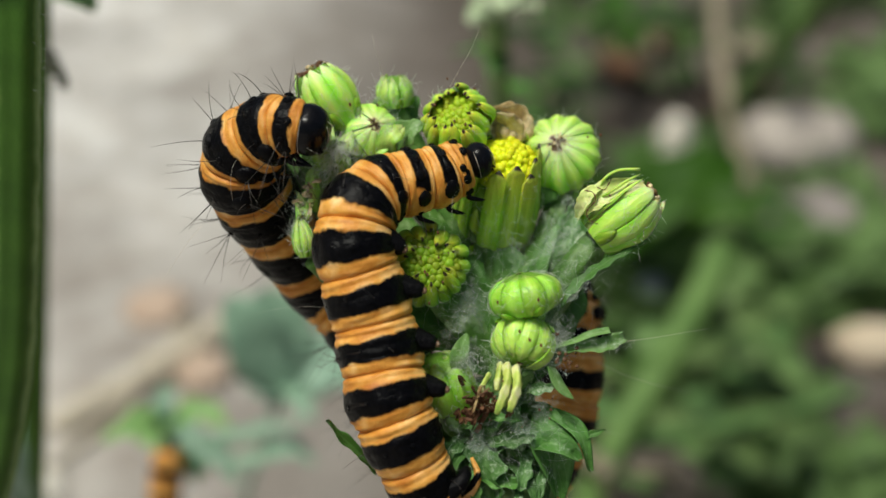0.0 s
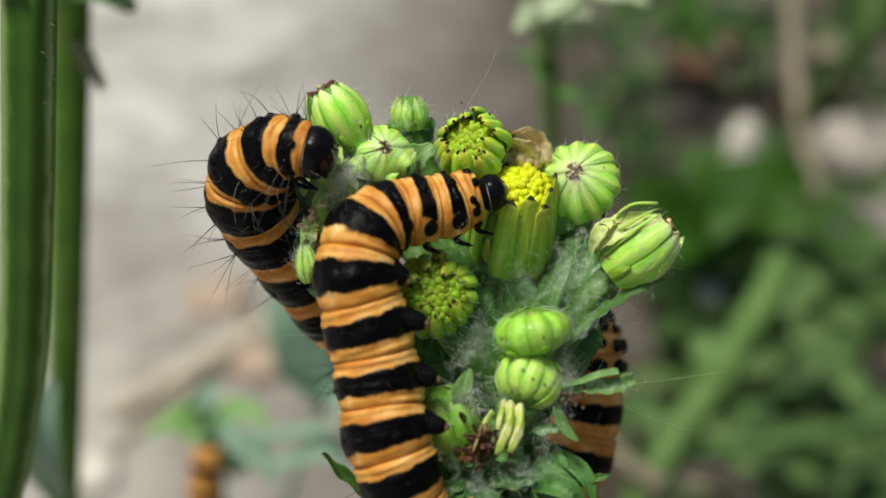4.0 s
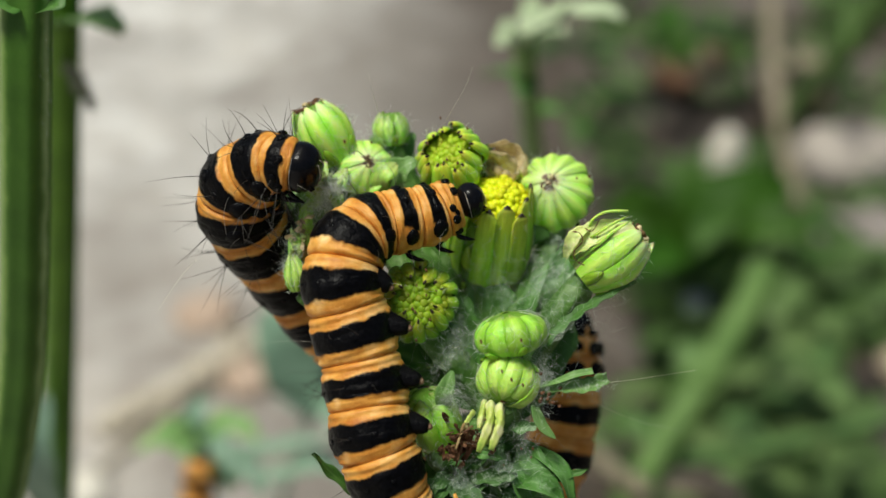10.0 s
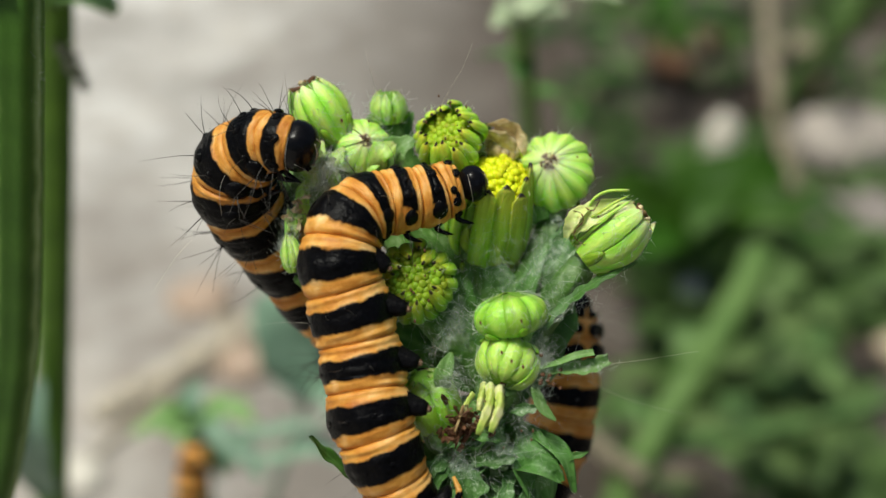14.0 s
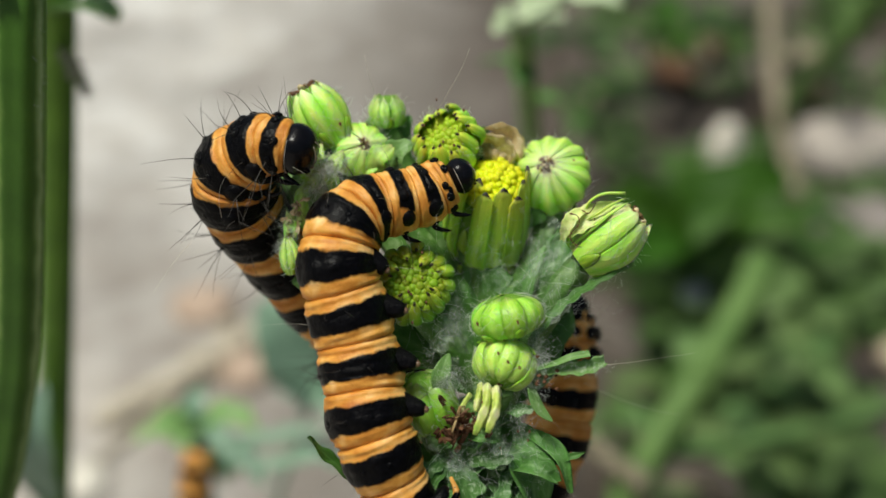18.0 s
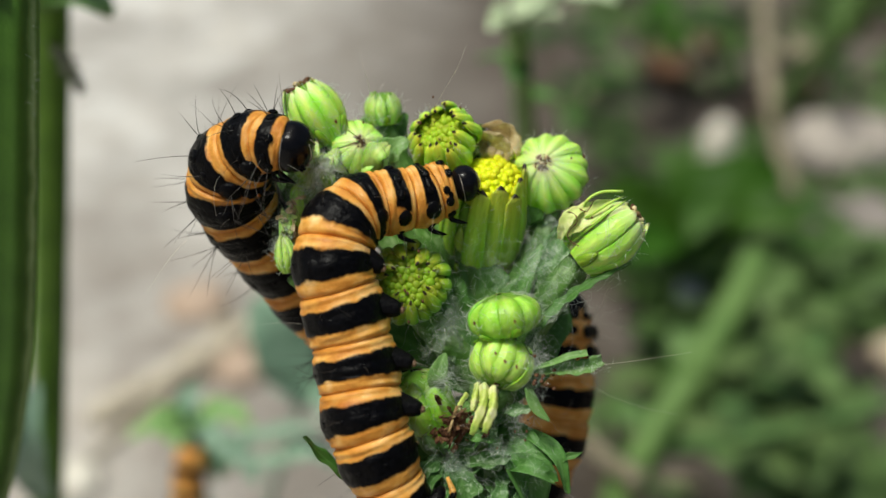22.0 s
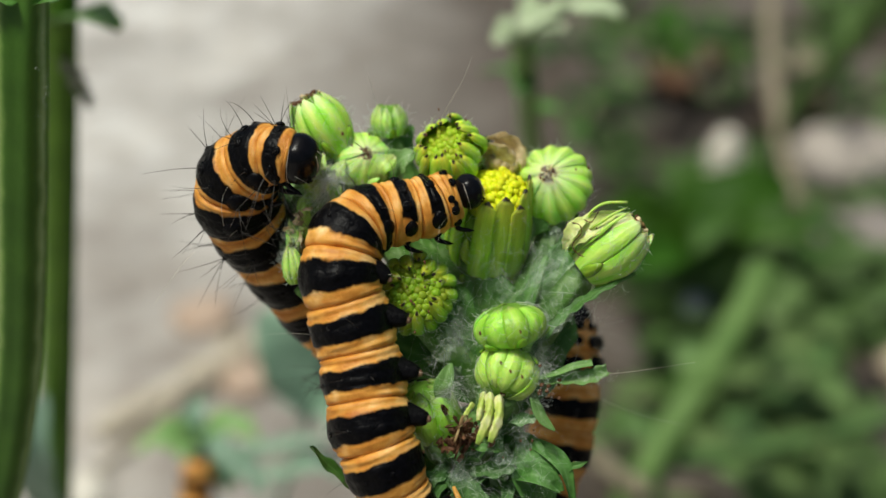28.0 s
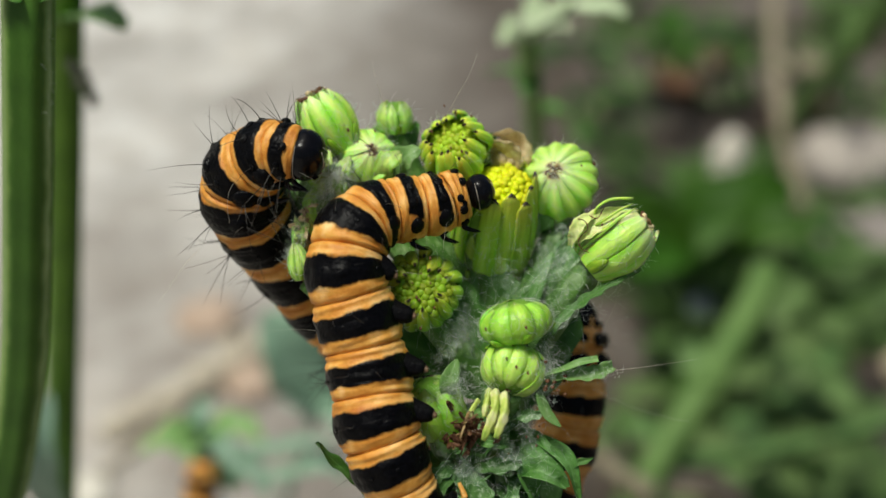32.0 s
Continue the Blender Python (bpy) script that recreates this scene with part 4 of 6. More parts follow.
def lobed_leaf(points, width, hint, lobes=5, depth=0.45, curl=0.15, seed=0, thick=0.12, rows=26, cols=9, blunt=0.0):
    """A leaf along points, with toothed lobes, a sunken midrib and curled margins; real thickness."""
    rng = np.random.default_rng(seed)
    line = spline(points, max(3, rows // (len(points) - 1)))
    n = len(line)
    tan, up, side = frames(line, hint)
    s = np.linspace(0, 1, n)
    env = np.sin(np.pi * np.clip(s * (0.92 - 0.4 * blunt) + 0.06, 0, 1)) ** 0.75
    saw = 1 - depth * (0.5 + 0.5 * np.cos(s * lobes * 2 * np.pi + rng.uniform(0, 6)))
    saw2 = 1 - depth * (0.5 + 0.5 * np.cos(s * lobes * 2 * np.pi + rng.uniform(0, 6)))
    c = np.linspace(-1, 1, cols)
    v = []
    for sgn in (1, -1):
        for i in range(n):
            for q in c:
                w = width * MM * env[i] * (saw[i] if q < 0 else saw2[i])
                lift = curl * width * MM * (q * q) + 0.06 * width * MM * math.sin(9 * s[i] + 3 * q + seed)
                v.append(line[i] + side[i] * q * w + up[i] * (lift + sgn * thick * 0.5 * MM * (1 - 0.85 * q * q)))
    g = n * cols
    f = [(i * cols + j, i * cols + j + 1, (i + 1) * cols + j + 1, (i + 1) * cols + j) for i in range(n - 1) for j in range(cols - 1)]
    f += [tuple(g + k for k in reversed(face)) for face in f]
    for i in range(n - 1):
        f.append((i * cols, (i + 1) * cols, g + (i + 1) * cols, g + i * cols))
        f.append(((i + 1) * cols + cols - 1, i * cols + cols - 1, g + i * cols + cols - 1, g + (i + 1) * cols + cols - 1))
    uv = [((q + 1) / 2, s[i]) for _ in (0, 1) for i in range(n) for q in c]
    return np.array(v), f, np.array(uv)


# ---- the groundsel plant in the middle ----
base = H(2.95, -15.65, 6.00)
plant = thing("groundsel_plant", (base.x, base.y + 0.006, 0.0), "flowering groundsel with green buds, yellow florets and cobwebby stalks", "weed")
root_at = Vector((base.x, base.y + 0.006, 0.0))
stem_line = spline([root_at, root_at + Vector((0.002, 0, 0.07)), root_at + Vector((-0.001, 0.001, 0.13)), H(3.11, -17.49, 6.00), H(2.89, -13.81, 4.50), H(2.63, -10.72, 4.00), H(2.49, -8.28, 3.60)], 8)
part("stem", tube(stem_line, np.linspace(2.6, 1.5, len(stem_line)) * MM, 30, ridge=0.09, ridges=7), STALK, plant, "ridged green stem with white down")


def stalk(points, r0, r1, name="stalk"):
    line = spline(points, 7)
    return part(name, tube(line, np.linspace(r0, r1, len(line)) * MM, 20, ridge=0.10, ridges=6), STALK, plant, "ridged downy stalk")


HUB = [H(2.61, -9.46, 3.50), H(2.49, -7.67, 3.40)]
stalk([HUB[1], H(0.48, -3.56, 4.20), H(-3.13, 0.63, 4.60), H(-5.18, 4.55, 4.60), H(-5.60, 5.33, 3.80)], 0.7, 0.5)
stalk([HUB[1], H(0.78, -2.38, 4.60), H(-2.54, 1.84, 4.80), H(-4.30, 3.85, 4.00)], 0.65, 0.45)
stalk([HUB[1], H(1.39, -2.39, 4.80), H(-1.49, 3.37, 5.20), H(-2.77, 6.06, 4.60)], 0.8, 0.45)
stalk([HUB[1], H(1.98, -2.37, 4.40), H(0.93, 1.83, 4.20), H(0.33, 4.48, 3.60)], 0.9, 0.6)
stalk([HUB[0], H(2.70, -5.25, 2.80), H(2.70, -2.89, 4.60), H(2.43, -1.45, 6.20)], 1.1, 0.8)
stalk([HUB[0], H(3.56, -4.68, 3.00), H(4.98, -1.15, 4.40), H(6.15, 1.75, 5.60)], 1.0, 0.6)
stalk([HUB[0], H(3.85, -5.86, 3.00), H(5.28, -3.76, 2.40), H(6.80, -1.70, 1.60), H(7.20, -1.06, 1.30)], 1.0, 0.65)
stalk([HUB[1], H(1.05, -5.82, 2.60), H(-0.69, -3.86, 1.60), H(-1.26, -2.98, 1.20)], 0.9, 0.6)
stalk([HUB[0], H(2.73, -7.09, 0.80), H(3.37, -5.54, -0.60), H(3.48, -4.88, -1.20)], 0.8, 0.45)
stalk([HUB[0], H(2.72, -8.48, 0.60), H(3.12, -7.63, -0.60), H(3.17, -7.13, -1.30)], 0.8, 0.45)
stalk([HUB[0], H(1.61, -10.06, 1.60), H(0.03, -10.19, 0.60), H(-0.51, -9.42, 0.20)], 0.8, 0.5)
stalk([HUB[1], H(-0.12, -4.82, 5.00), H(-5.43, -3.51, 3.20), H(-7.27, -1.98, 1.20)], 0.4, 0.25)
stalk([HUB[1], H(2.93, -3.63, 5.40), H(3.17, 1.86, 5.40), H(3.06, 4.24, 4.40)], 0.6, 0.5)

flower_head("flower_bud", plant, H(-5.46, 5.14, 3.60), HV(-0.5, 0.84, -0.18), 1.6, 3.3, half_closed, 10, BRACT_ROUND, "closed green bud with a withered brown tip", soft=True, rib=0.035, tuft=0.9, tip=0.15, seed=2)
flower_head("flower_bud", plant, H(-2.77, 6.06, 4.60), HV(-0.1, 1.0, -0.2), 1.05, 1.7, half_closed, 10, BRACT_PALE, "small pale striped bud", soft=True, rib=0.06, seed=3)
flower_head("flower_bud", plant, H(-4.41, 4.47, 4.30), HV(0.25, 0.28, -0.92), 1.5, 2.0, closed, 12, BRACT_ROUND, "pale green ribbed bud seen end on", core_mat=BRACT_ROUND, soft=True, rib=0.06, tuft=0.16, seed=4, spin=0.2)
flower_head("flower_head", plant, H(0.72, 4.61, 4.60), HV(-0.24, 0.36, -0.9), 1.78, 2.9, cup, 15, BRACT_YTIP, "half-open flower head with yellow-tipped bracts", disc=YGREEN, wide=1.0, rib=0.11, tip=0.13, ragged=0.045, seed=5, dome=0.05, florets=52, disc_z=0.62, fill=0.86)
flower_head("flower_head", plant, H(2.23, -1.64, 6.60), HV(0.1, 0.8, -0.6), 2.25, 6.6, barrel, 15, BRACT_CROWN, "open flower head crowned with bright yellow florets", disc=YELLOW, wide=1.24, core_mat=CORE, tip=0.06, rib=0.02, soft=True, seed=6, florets=120, dome=0.15, disc_z=0.85, fill=0.87, ragged=0.012)
flower_head("flower_bud", plant, H(6.17, 3.14, 6.00), HV(-0.22, 0.28, -0.93), 2.03, 3.2, closed, 14, BRACT_ROUND, "round pale green bud with radiating ribs", core_mat=BRACT_ROUND, soft=True, rib=0.085, tuft=0.4, fuzz=110, seed=7)
flower_head("flower_head", plant, H(7.04, -0.89, 1.20), HV(0.78, 0.6, -0.16), 1.75, 3.7, half_closed, 10, BRACT_ROUND, "gnawed green bud with a torn side", soft=True, rib=0.04, tip=0.04, seed=8, torn=HV(-0.5, 0.72, -0.5), tuft=0.7, core_mat=INNER, hollow=0.84)
flower_head("flower_head", plant, H(-1.34, -2.53, 2.20), HV(0.0, 0.22, -0.97), 2.0, 2.5, bowl, 17, BRACT_OLIVE_SHADED, "green flower head packed with unopened florets", disc=OLIVE_SHADED, wide=1.02, rib=0.08, tip=0.16, seed=9, dome=0.08, florets=70, disc_z=0.78, fill=1.02, ragged=0.04)
flower_head("flower_bud", plant, H(3.54, -4.73, -1.00), HV(-0.22, 0.97, -0.08), 1.76, 2.1, plump, 10, BRACT_LIME, "plump flattened lime-green bud", soft=True, rib=0.022, seed=10)
flower_head("flower_bud", plant, H(3.52, -5.06, -0.40), HV(-0.3, -0.8, -0.5), 1.48, 2.4, plump, 10, BRACT_PEAR, "round lime-green bud hanging over, with limp florets", soft=True, rib=0.07, tuft=0.3, seed=11)
flower_head("flower_bud", plant, H(-0.06, -9.82, 1.60), HV(-0.28, 0.84, -0.45), 1.5, 3.6, plump, 8, BRACT_LIME, "green ribbed bud tucked beside a caterpillar", soft=True, rib=0.07, seed=12)
flower_head("flower_bud", plant, H(-7.42, -1.68, 1.00), HV(-0.15, 1.0, -0.1), 0.5, 1.9, closed, 9, BRACT_PALE, "narrow pale young bud", seed=13)
papery = flower_head("flower_head", plant, H(3.12, 4.24, 4.40), HV(0.1, 0.98, -0.1), 0.85, 1.0, half_closed, 9, PAPER, "withered brown papery flower head", seed=14, flare=0.16, core_mat=PAPER)
for k, (pts, w) in enumerate((([H(2.22, 4.28, 4.20), H(2.44, 5.03, 3.80), H(2.91, 5.61, 3.60), H(3.52, 5.94, 4.00)], 0.55), ([H(2.87, 4.15, 4.00), H(3.16, 4.87, 3.20), H(3.56, 5.27, 3.00), H(4.14, 5.45, 3.40)], 0.6), ([H(3.24, 4.14, 4.40), H(3.69, 4.67, 3.80), H(4.05, 5.06, 3.80), H(4.31, 5.42, 4.20)], 0.45),
                               ([H(2.73, 4.27, 5.00), H(3.02, 5.17, 4.80), H(3.50, 5.65, 4.80), H(3.94, 5.91, 5.00)], 0.65), ([H(2.44, 4.20, 3.80), H(2.34, 4.71, 3.40), H(2.48, 5.23, 3.30), H(2.85, 5.73, 3.60)], 0.34), ([H(2.97, 4.18, 3.60), H(3.29, 4.61, 2.90), H(3.67, 4.84, 2.80), H(4.04, 4.93, 3.20)], 0.3))):
    part("papery_bract", lobed_leaf(pts, w * 1.5, HV(-0.2, 0.45, -0.87), lobes=4, depth=0.15, curl=(0.12, 0.2, -0.15, 0.2, 0.1, 0.3)[k], seed=400 + k, thick=0.04, rows=20, cols=9), PAPER, papery, "torn papery sheet")

# withered remains: yellow floret tubes, brown chaff
for k, pts in enumerate(([H(2.30, -7.04, -1.60), H(2.22, -7.78, -2.30), H(1.67, -9.26, -2.50)], [H(2.74, -7.21, -1.60), H(2.70, -7.94, -2.50), H(2.26, -9.13, -2.70)], [H(2.03, -7.01, -1.40), H(1.85, -7.61, -1.90), H(1.74, -8.18, -2.10)], [H(2.42, -7.13, -1.30), H(2.40, -8.03, -1.80), H(2.07, -8.97, -1.90)], [H(1.49, -7.50, -1.00), H(1.15, -7.95, -1.40), H(0.99, -8.55, -1.40)])):
    line = spline(pts, 8)
    w = np.interp(np.linspace(0, 1, len(line)), [0, 0.25, 0.7, 1], [0.24, 0.2, 0.21, 0.13]) * (1.0, 1.05, 0.8, 0.7, 0.6)[k] * (1 + 0.12 * np.sin(np.arange(len(line)) * 1.9 + k))
    part("floret_tube", tube(line, w * MM, 15, ridge=0.2, ridges=3), TUBE_YELLOW, plant, "limp pale yellow floret")
rng = np.random.default_rng(21)
for k in range(52):
    p = H(0.9, -9.2, -1.30) + HV(1, 0, 0) * rng.normal(0, 0.5) * MM + HV(0, 1, 0) * rng.normal(0, 0.6) * MM + HV(0, 0, 1) * rng.normal(0, 0.35) * MM
    w = (HV(0.2, 0.8, -0.3) + Vector(rng.normal(0, 0.6, 3))).normalized()
    e = Vector(rng.normal(0, 0.2, 3)) * MM
    ln = rng.uniform(0.3, 0.8) * MM
    part("chaff", lobed_leaf([p - w * ln / 2, p - w * ln * 0.15 + e, p + w * ln * 0.2 - e, p + w * ln / 2], rng.uniform(0.06, 0.17), tuple(rng.normal(0, 1, 3)), lobes=2, depth=0.3, curl=0.5, seed=500 + k, thick=0.05, rows=9, cols=5), DRY if k % 7 == 0 else FRASS, plant)

# leaves
def leaf(points, width, hint, mat=LEAF, owner=None, label="", **kw):
    return part("leaf", lobed_leaf(points, width, hint, **kw), mat, owner or plant, label)


leaf([H(-4.15, -12.65, 1.60), H(-4.94, -11.46, 0.60), H(-5.84, -10.45, -0.40), H(-6.38, -9.54, -1.40)], 0.55, HV(0.3, 0.7, -0.6), lobes=3, depth=0.35, seed=1, label="small curled green leaf tip")
leaf([H(3.23, -9.71, 2.20), H(4.79, -9.83, -0.20), H(5.85, -10.57, -0.80), H(6.39, -12.44, -0.20)], 0.5, HV(0.35, 0.4, -0.8), LEAF_FRESH, lobes=2, depth=0.12, curl=0.5, seed=2, label="smooth curled leaf clasping the stem")
leaf([H(3.03, -9.99, 1.20), H(3.93, -10.23, -0.50), H(4.47, -11.21, -0.80), H(4.81, -13.74, 0.00)], 1.25, HV(0.15, 0.35, -0.9), LEAF_FRESH, lobes=2, depth=0.15, curl=0.45, seed=3)
leaf([H(3.41, -11.53, 0.20), H(4.15, -10.91, -1.40), H(4.94, -11.06, -1.80), H(5.65, -11.72, -1.50)], 0.62, HV(0.1, 0.5, -0.85), LEAF_FRESH, lobes=1, depth=0.1, curl=0.6, seed=16)
leaf([H(1.88, -9.96, 1.00), H(1.42, -11.15, -0.40), H(1.28, -12.78, -0.60), H(1.72, -14.63, 0.20)], 1.3, HV(-0.3, 0.2, -0.9), LEAF_DOWNY, lobes=5, depth=0.5, curl=0.45, seed=4)
leaf([H(2.83, -7.64, 3.20), H(3.52, -4.33, 2.20), H(4.38, -2.29, 2.00), H(5.44, -0.26, 2.60)], 0.6, HV(-0.2, 0.1, -0.95), LEAF, lobes=3, depth=0.2, seed=5)
leaf([H(2.24, -7.33, 3.00), H(1.20, -4.64, 2.40), H(0.47, -2.89, 2.40), H(-0.41, -0.86, 3.40)], 1.4, HV(0.1, 0.1, -0.95), LEAF, lobes=3, depth=0.25, seed=6)
leaf([H(4.14, -5.65, 0.60), H(5.69, -3.65, 0.40), H(7.50, -2.23, 0.20), H(9.64, -1.16, 0.40)], 0.45, HV(-0.3, 0.7, -0.6), LEAF, lobes=7, depth=0.5, seed=7)
leaf([H(4.59, -6.61, -1.00), H(5.65, -6.33, -1.60), H(6.99, -6.25, -1.80), H(8.0, -5.89, -1.60)], 0.46, HV(0.0, 0.5, -0.85), LEAF_PALE, lobes=6, depth=0.25, curl=0.9, seed=8, blunt=0.4, label="gnawed bract with pale margin")
leaf([H(4.44, -6.37, -1.20), H(5.49, -5.98, -1.80), H(6.30, -5.62, -2.10), H(7.22, -5.45, -2.00)], 0.2, HV(0.0, 0.6, -0.8), LEAF_PALE, lobes=1, depth=0.1, curl=0.5, seed=9, blunt=0.9, label="pale blunt strip of bract")
leaf([H(4.32, -6.89, -1.00), H(4.54, -7.50, -1.70), H(4.79, -8.14, -2.00), H(5.39, -8.69, -2.00)], 0.42, HV(0.6, 0.3, -0.7), LEAF_PALE, lobes=1, depth=0.1, seed=10)
leaf([H(0.17, -7.89, 0.40), H(0.03, -6.93, -0.60), H(0.17, -6.23, -0.70), H(0.45, -5.54, -0.60)], 0.5, HV(0.2, 0.1, -0.9), LEAF_PALE, lobes=1, depth=0.1, seed=11)
leaf([H(0.46, -10.34, 1.60), H(-0.69, -11.82, 1.80), H(0.17, -13.10, 1.00), H(1.03, -14.82, 1.00)], 1.6, HV(0.1, 0.1, -0.9), LEAF, lobes=4, depth=0.3, seed=12)
leaf([H(3.53, -6.09, 2.40), H(2.69, -3.52, 3.40), H(2.26, -1.76, 3.80), H(1.68, 0.63, 4.40)], 1.5, HV(0.0, 0.1, -0.95), LEAF, lobes=3, depth=0.2, seed=13)
leaf([H(2.85, -8.28, 3.60), H(-0.41, -5.87, 3.20), H(-2.49, -5.00, 3.40), H(-4.33, -4.48, 4.40)], 1.6, HV(0.0, 0.5, -0.8), LEAF, lobes=4, depth=0.3, seed=14)
leaf([H(3.43, -8.85, 3.40), H(5.29, -5.98, 4.40), H(6.07, -3.60, 4.80), H(6.58, -1.80, 5.40)], 1.4, HV(0.0, 0.1, -0.95), LEAF, lobes=3, depth=0.25, seed=15)

leaf([H(4.17, -3.52, 3.40), H(5.67, -1.90, 3.60), H(6.47, -0.42, 4.20), H(6.79, 0.79, 5.00)], 1.0, HV(-0.1, 0.3, -0.9), LEAF_DOWNY, lobes=4, depth=0.3, curl=0.5, seed=17)

# stalks and young leaves between the two caterpillars
leaf([H(-5.66, 0.03, 6.00), H(-6.75, 1.39, 4.60), H(-7.10, 2.70, 3.60), H(-6.73, 4.16, 3.20)], 1.1, HV(-0.2, 0.2, -0.95), LEAF_PALE, lobes=3, depth=0.25, seed=41)
leaf([H(-5.32, 1.25, 5.60), H(-6.09, 2.72, 4.00), H(-6.28, 3.88, 3.40), H(-5.89, 5.06, 3.40)], 1.0, HV(0.1, 0.2, -0.95), LEAF_PALE, lobes=3, depth=0.25, seed=42)
leaf([H(-6.49, -2.39, 5.00), H(-7.56, -0.86, 3.80), H(-8.05, 0.62, 3.40), H(-8.17, 1.95, 3.40)], 0.7, HV(-0.3, 0.1, -0.95), LEAF_PALE, lobes=4, depth=0.35, seed=43)
leaf([H(-4.38, 2.46, 5.20), H(-4.93, 3.33, 4.40), H(-5.33, 4.22, 4.20), H(-5.17, 5.44, 4.40)], 0.9, HV(0.1, 0.2, -0.95), LEAF, lobes=3, depth=0.3, seed=44)
leaf([H(-1.97, 3.41, 6.00), H(-2.41, 4.60, 5.40), H(-2.19, 5.50, 5.20), H(-1.65, 6.74, 5.40)], 0.9, HV(0.1, 0.2, -0.95), LEAF, lobes=3, depth=0.3, seed=45)
leaf([H(-6.64, 0.03, 6.60), H(-7.92, 1.10, 5.60), H(-8.55, 2.15, 5.00), H(-8.68, 3.49, 4.60)], 0.9, HV(-0.2, 0.1, -0.95), LEAF, lobes=3, depth=0.2, seed=46)
leaf([H(-2.91, 4.36, 6.40), H(-3.43, 5.49, 5.80), H(-3.30, 6.45, 5.60), H(-2.88, 7.69, 5.80)], 0.8, HV(0.1, 0.2, -0.95), LEAF_PALE, lobes=3, depth=0.3, seed=47)
leaf([H(2.03, 3.41, 6.00), H(1.77, 4.62, 5.60), H(2.01, 5.46, 5.40), H(2.50, 6.13, 5.40)], 0.8, HV(0.1, 0.2, -0.95), LEAF_PALE, lobes=3, depth=0.3, seed=48)
leaf([H(4.40, 0.63, 4.60), H(4.91, 1.53, 4.20), H(5.27, 2.13, 4.20), H(6.06, 2.74, 4.60)], 0.9, HV(0.1, 0.2, -0.95), LEAF, lobes=3, depth=0.3, seed=49)
leaf([H(-3.76, 3.36, 5.00), H(-2.79, 4.19, 3.60), H(-2.12, 4.74, 3.00), H(-1.44, 5.09, 3.00)], 0.8, HV(0.1, 0.3, -0.95), LEAF_PALE, lobes=3, depth=0.3, seed=50)
for k, pts in enumerate(([H(-6.55, 2.66, 2.60), H(-6.60, 3.50, 1.90), H(-6.47, 4.19, 1.80), H(-6.08, 4.97, 2.20)], [H(-5.63, 2.67, 2.80), H(-5.62, 3.45, 2.00), H(-5.33, 4.08, 1.90), H(-5.02, 4.64, 2.40)], [H(-6.97, 0.61, 2.40), H(-7.11, 1.47, 1.80), H(-7.04, 2.28, 1.70), H(-6.86, 2.99, 2.20)],
                        [H(-3.42, 3.28, 3.20), H(-3.27, 4.11, 2.40), H(-2.91, 4.54, 2.30), H(-2.46, 4.84, 2.80)], [H(-3.97, 2.84, 3.40), H(-3.78, 3.37, 2.80), H(-3.52, 3.78, 2.70), H(-3.06, 4.09, 3.00)], [H(-7.42, -0.61, 2.00), H(-7.58, 0.14, 1.40), H(-7.57, 0.89, 1.30), H(-7.43, 1.62, 1.80)])):
    leaf(pts, (0.7, 0.5, 0.45, 0.7, 0.4, 0.4)[k], HV(0.1, 0.55, -0.8), BRACT_PALE, lobes=2, depth=0.2, seed=80 + k, rows=16, cols=7, label="pale young leaf with white down")
leaf([H(-7.30, 0.64, 5.50), H(-7.65, 1.84, 4.60), H(-7.87, 2.88, 4.40), H(-7.83, 3.81, 4.80)], 1.2, HV(0.1, 0.4, -0.9), LEAF_PALE, lobes=3, depth=0.2, seed=95, rows=16, cols=7)
rng = np.random.default_rng(91)
for k in range(26):
    p = H(*((-6.24, 3.96, 1.5), (-5.68, 3.34, 1.5), (-7.42, 1.15, 1.2), (-7.59, 0.45, 1.2))[k % 4]) + HV(1, 0, 0) * rng.normal(0, 0.28) * MM + HV(0, 1, 0) * rng.normal(0, 0.35) * MM
    w = (HV(0.2, 0.6, -0.3) + Vector(rng.normal(0, 0.7, 3))).normalized()
    e = Vector(rng.normal(0, 0.15, 3)) * MM
    ln = rng.uniform(0.4, 1.0) * MM
    part("scrap", lobed_leaf([p - w * ln / 2, p - w * ln * 0.15 + e, p + w * ln * 0.2 - e, p + w * ln / 2], rng.uniform(0.1, 0.24), tuple(rng.normal(0, 1, 3)), lobes=2, depth=0.3, curl=0.5, seed=600 + k, thick=0.05, rows=9, cols=5), (TORN, BRACT_PALE, PAPER, TORN)[k % 4], plant, "gnawed scrap of bud")
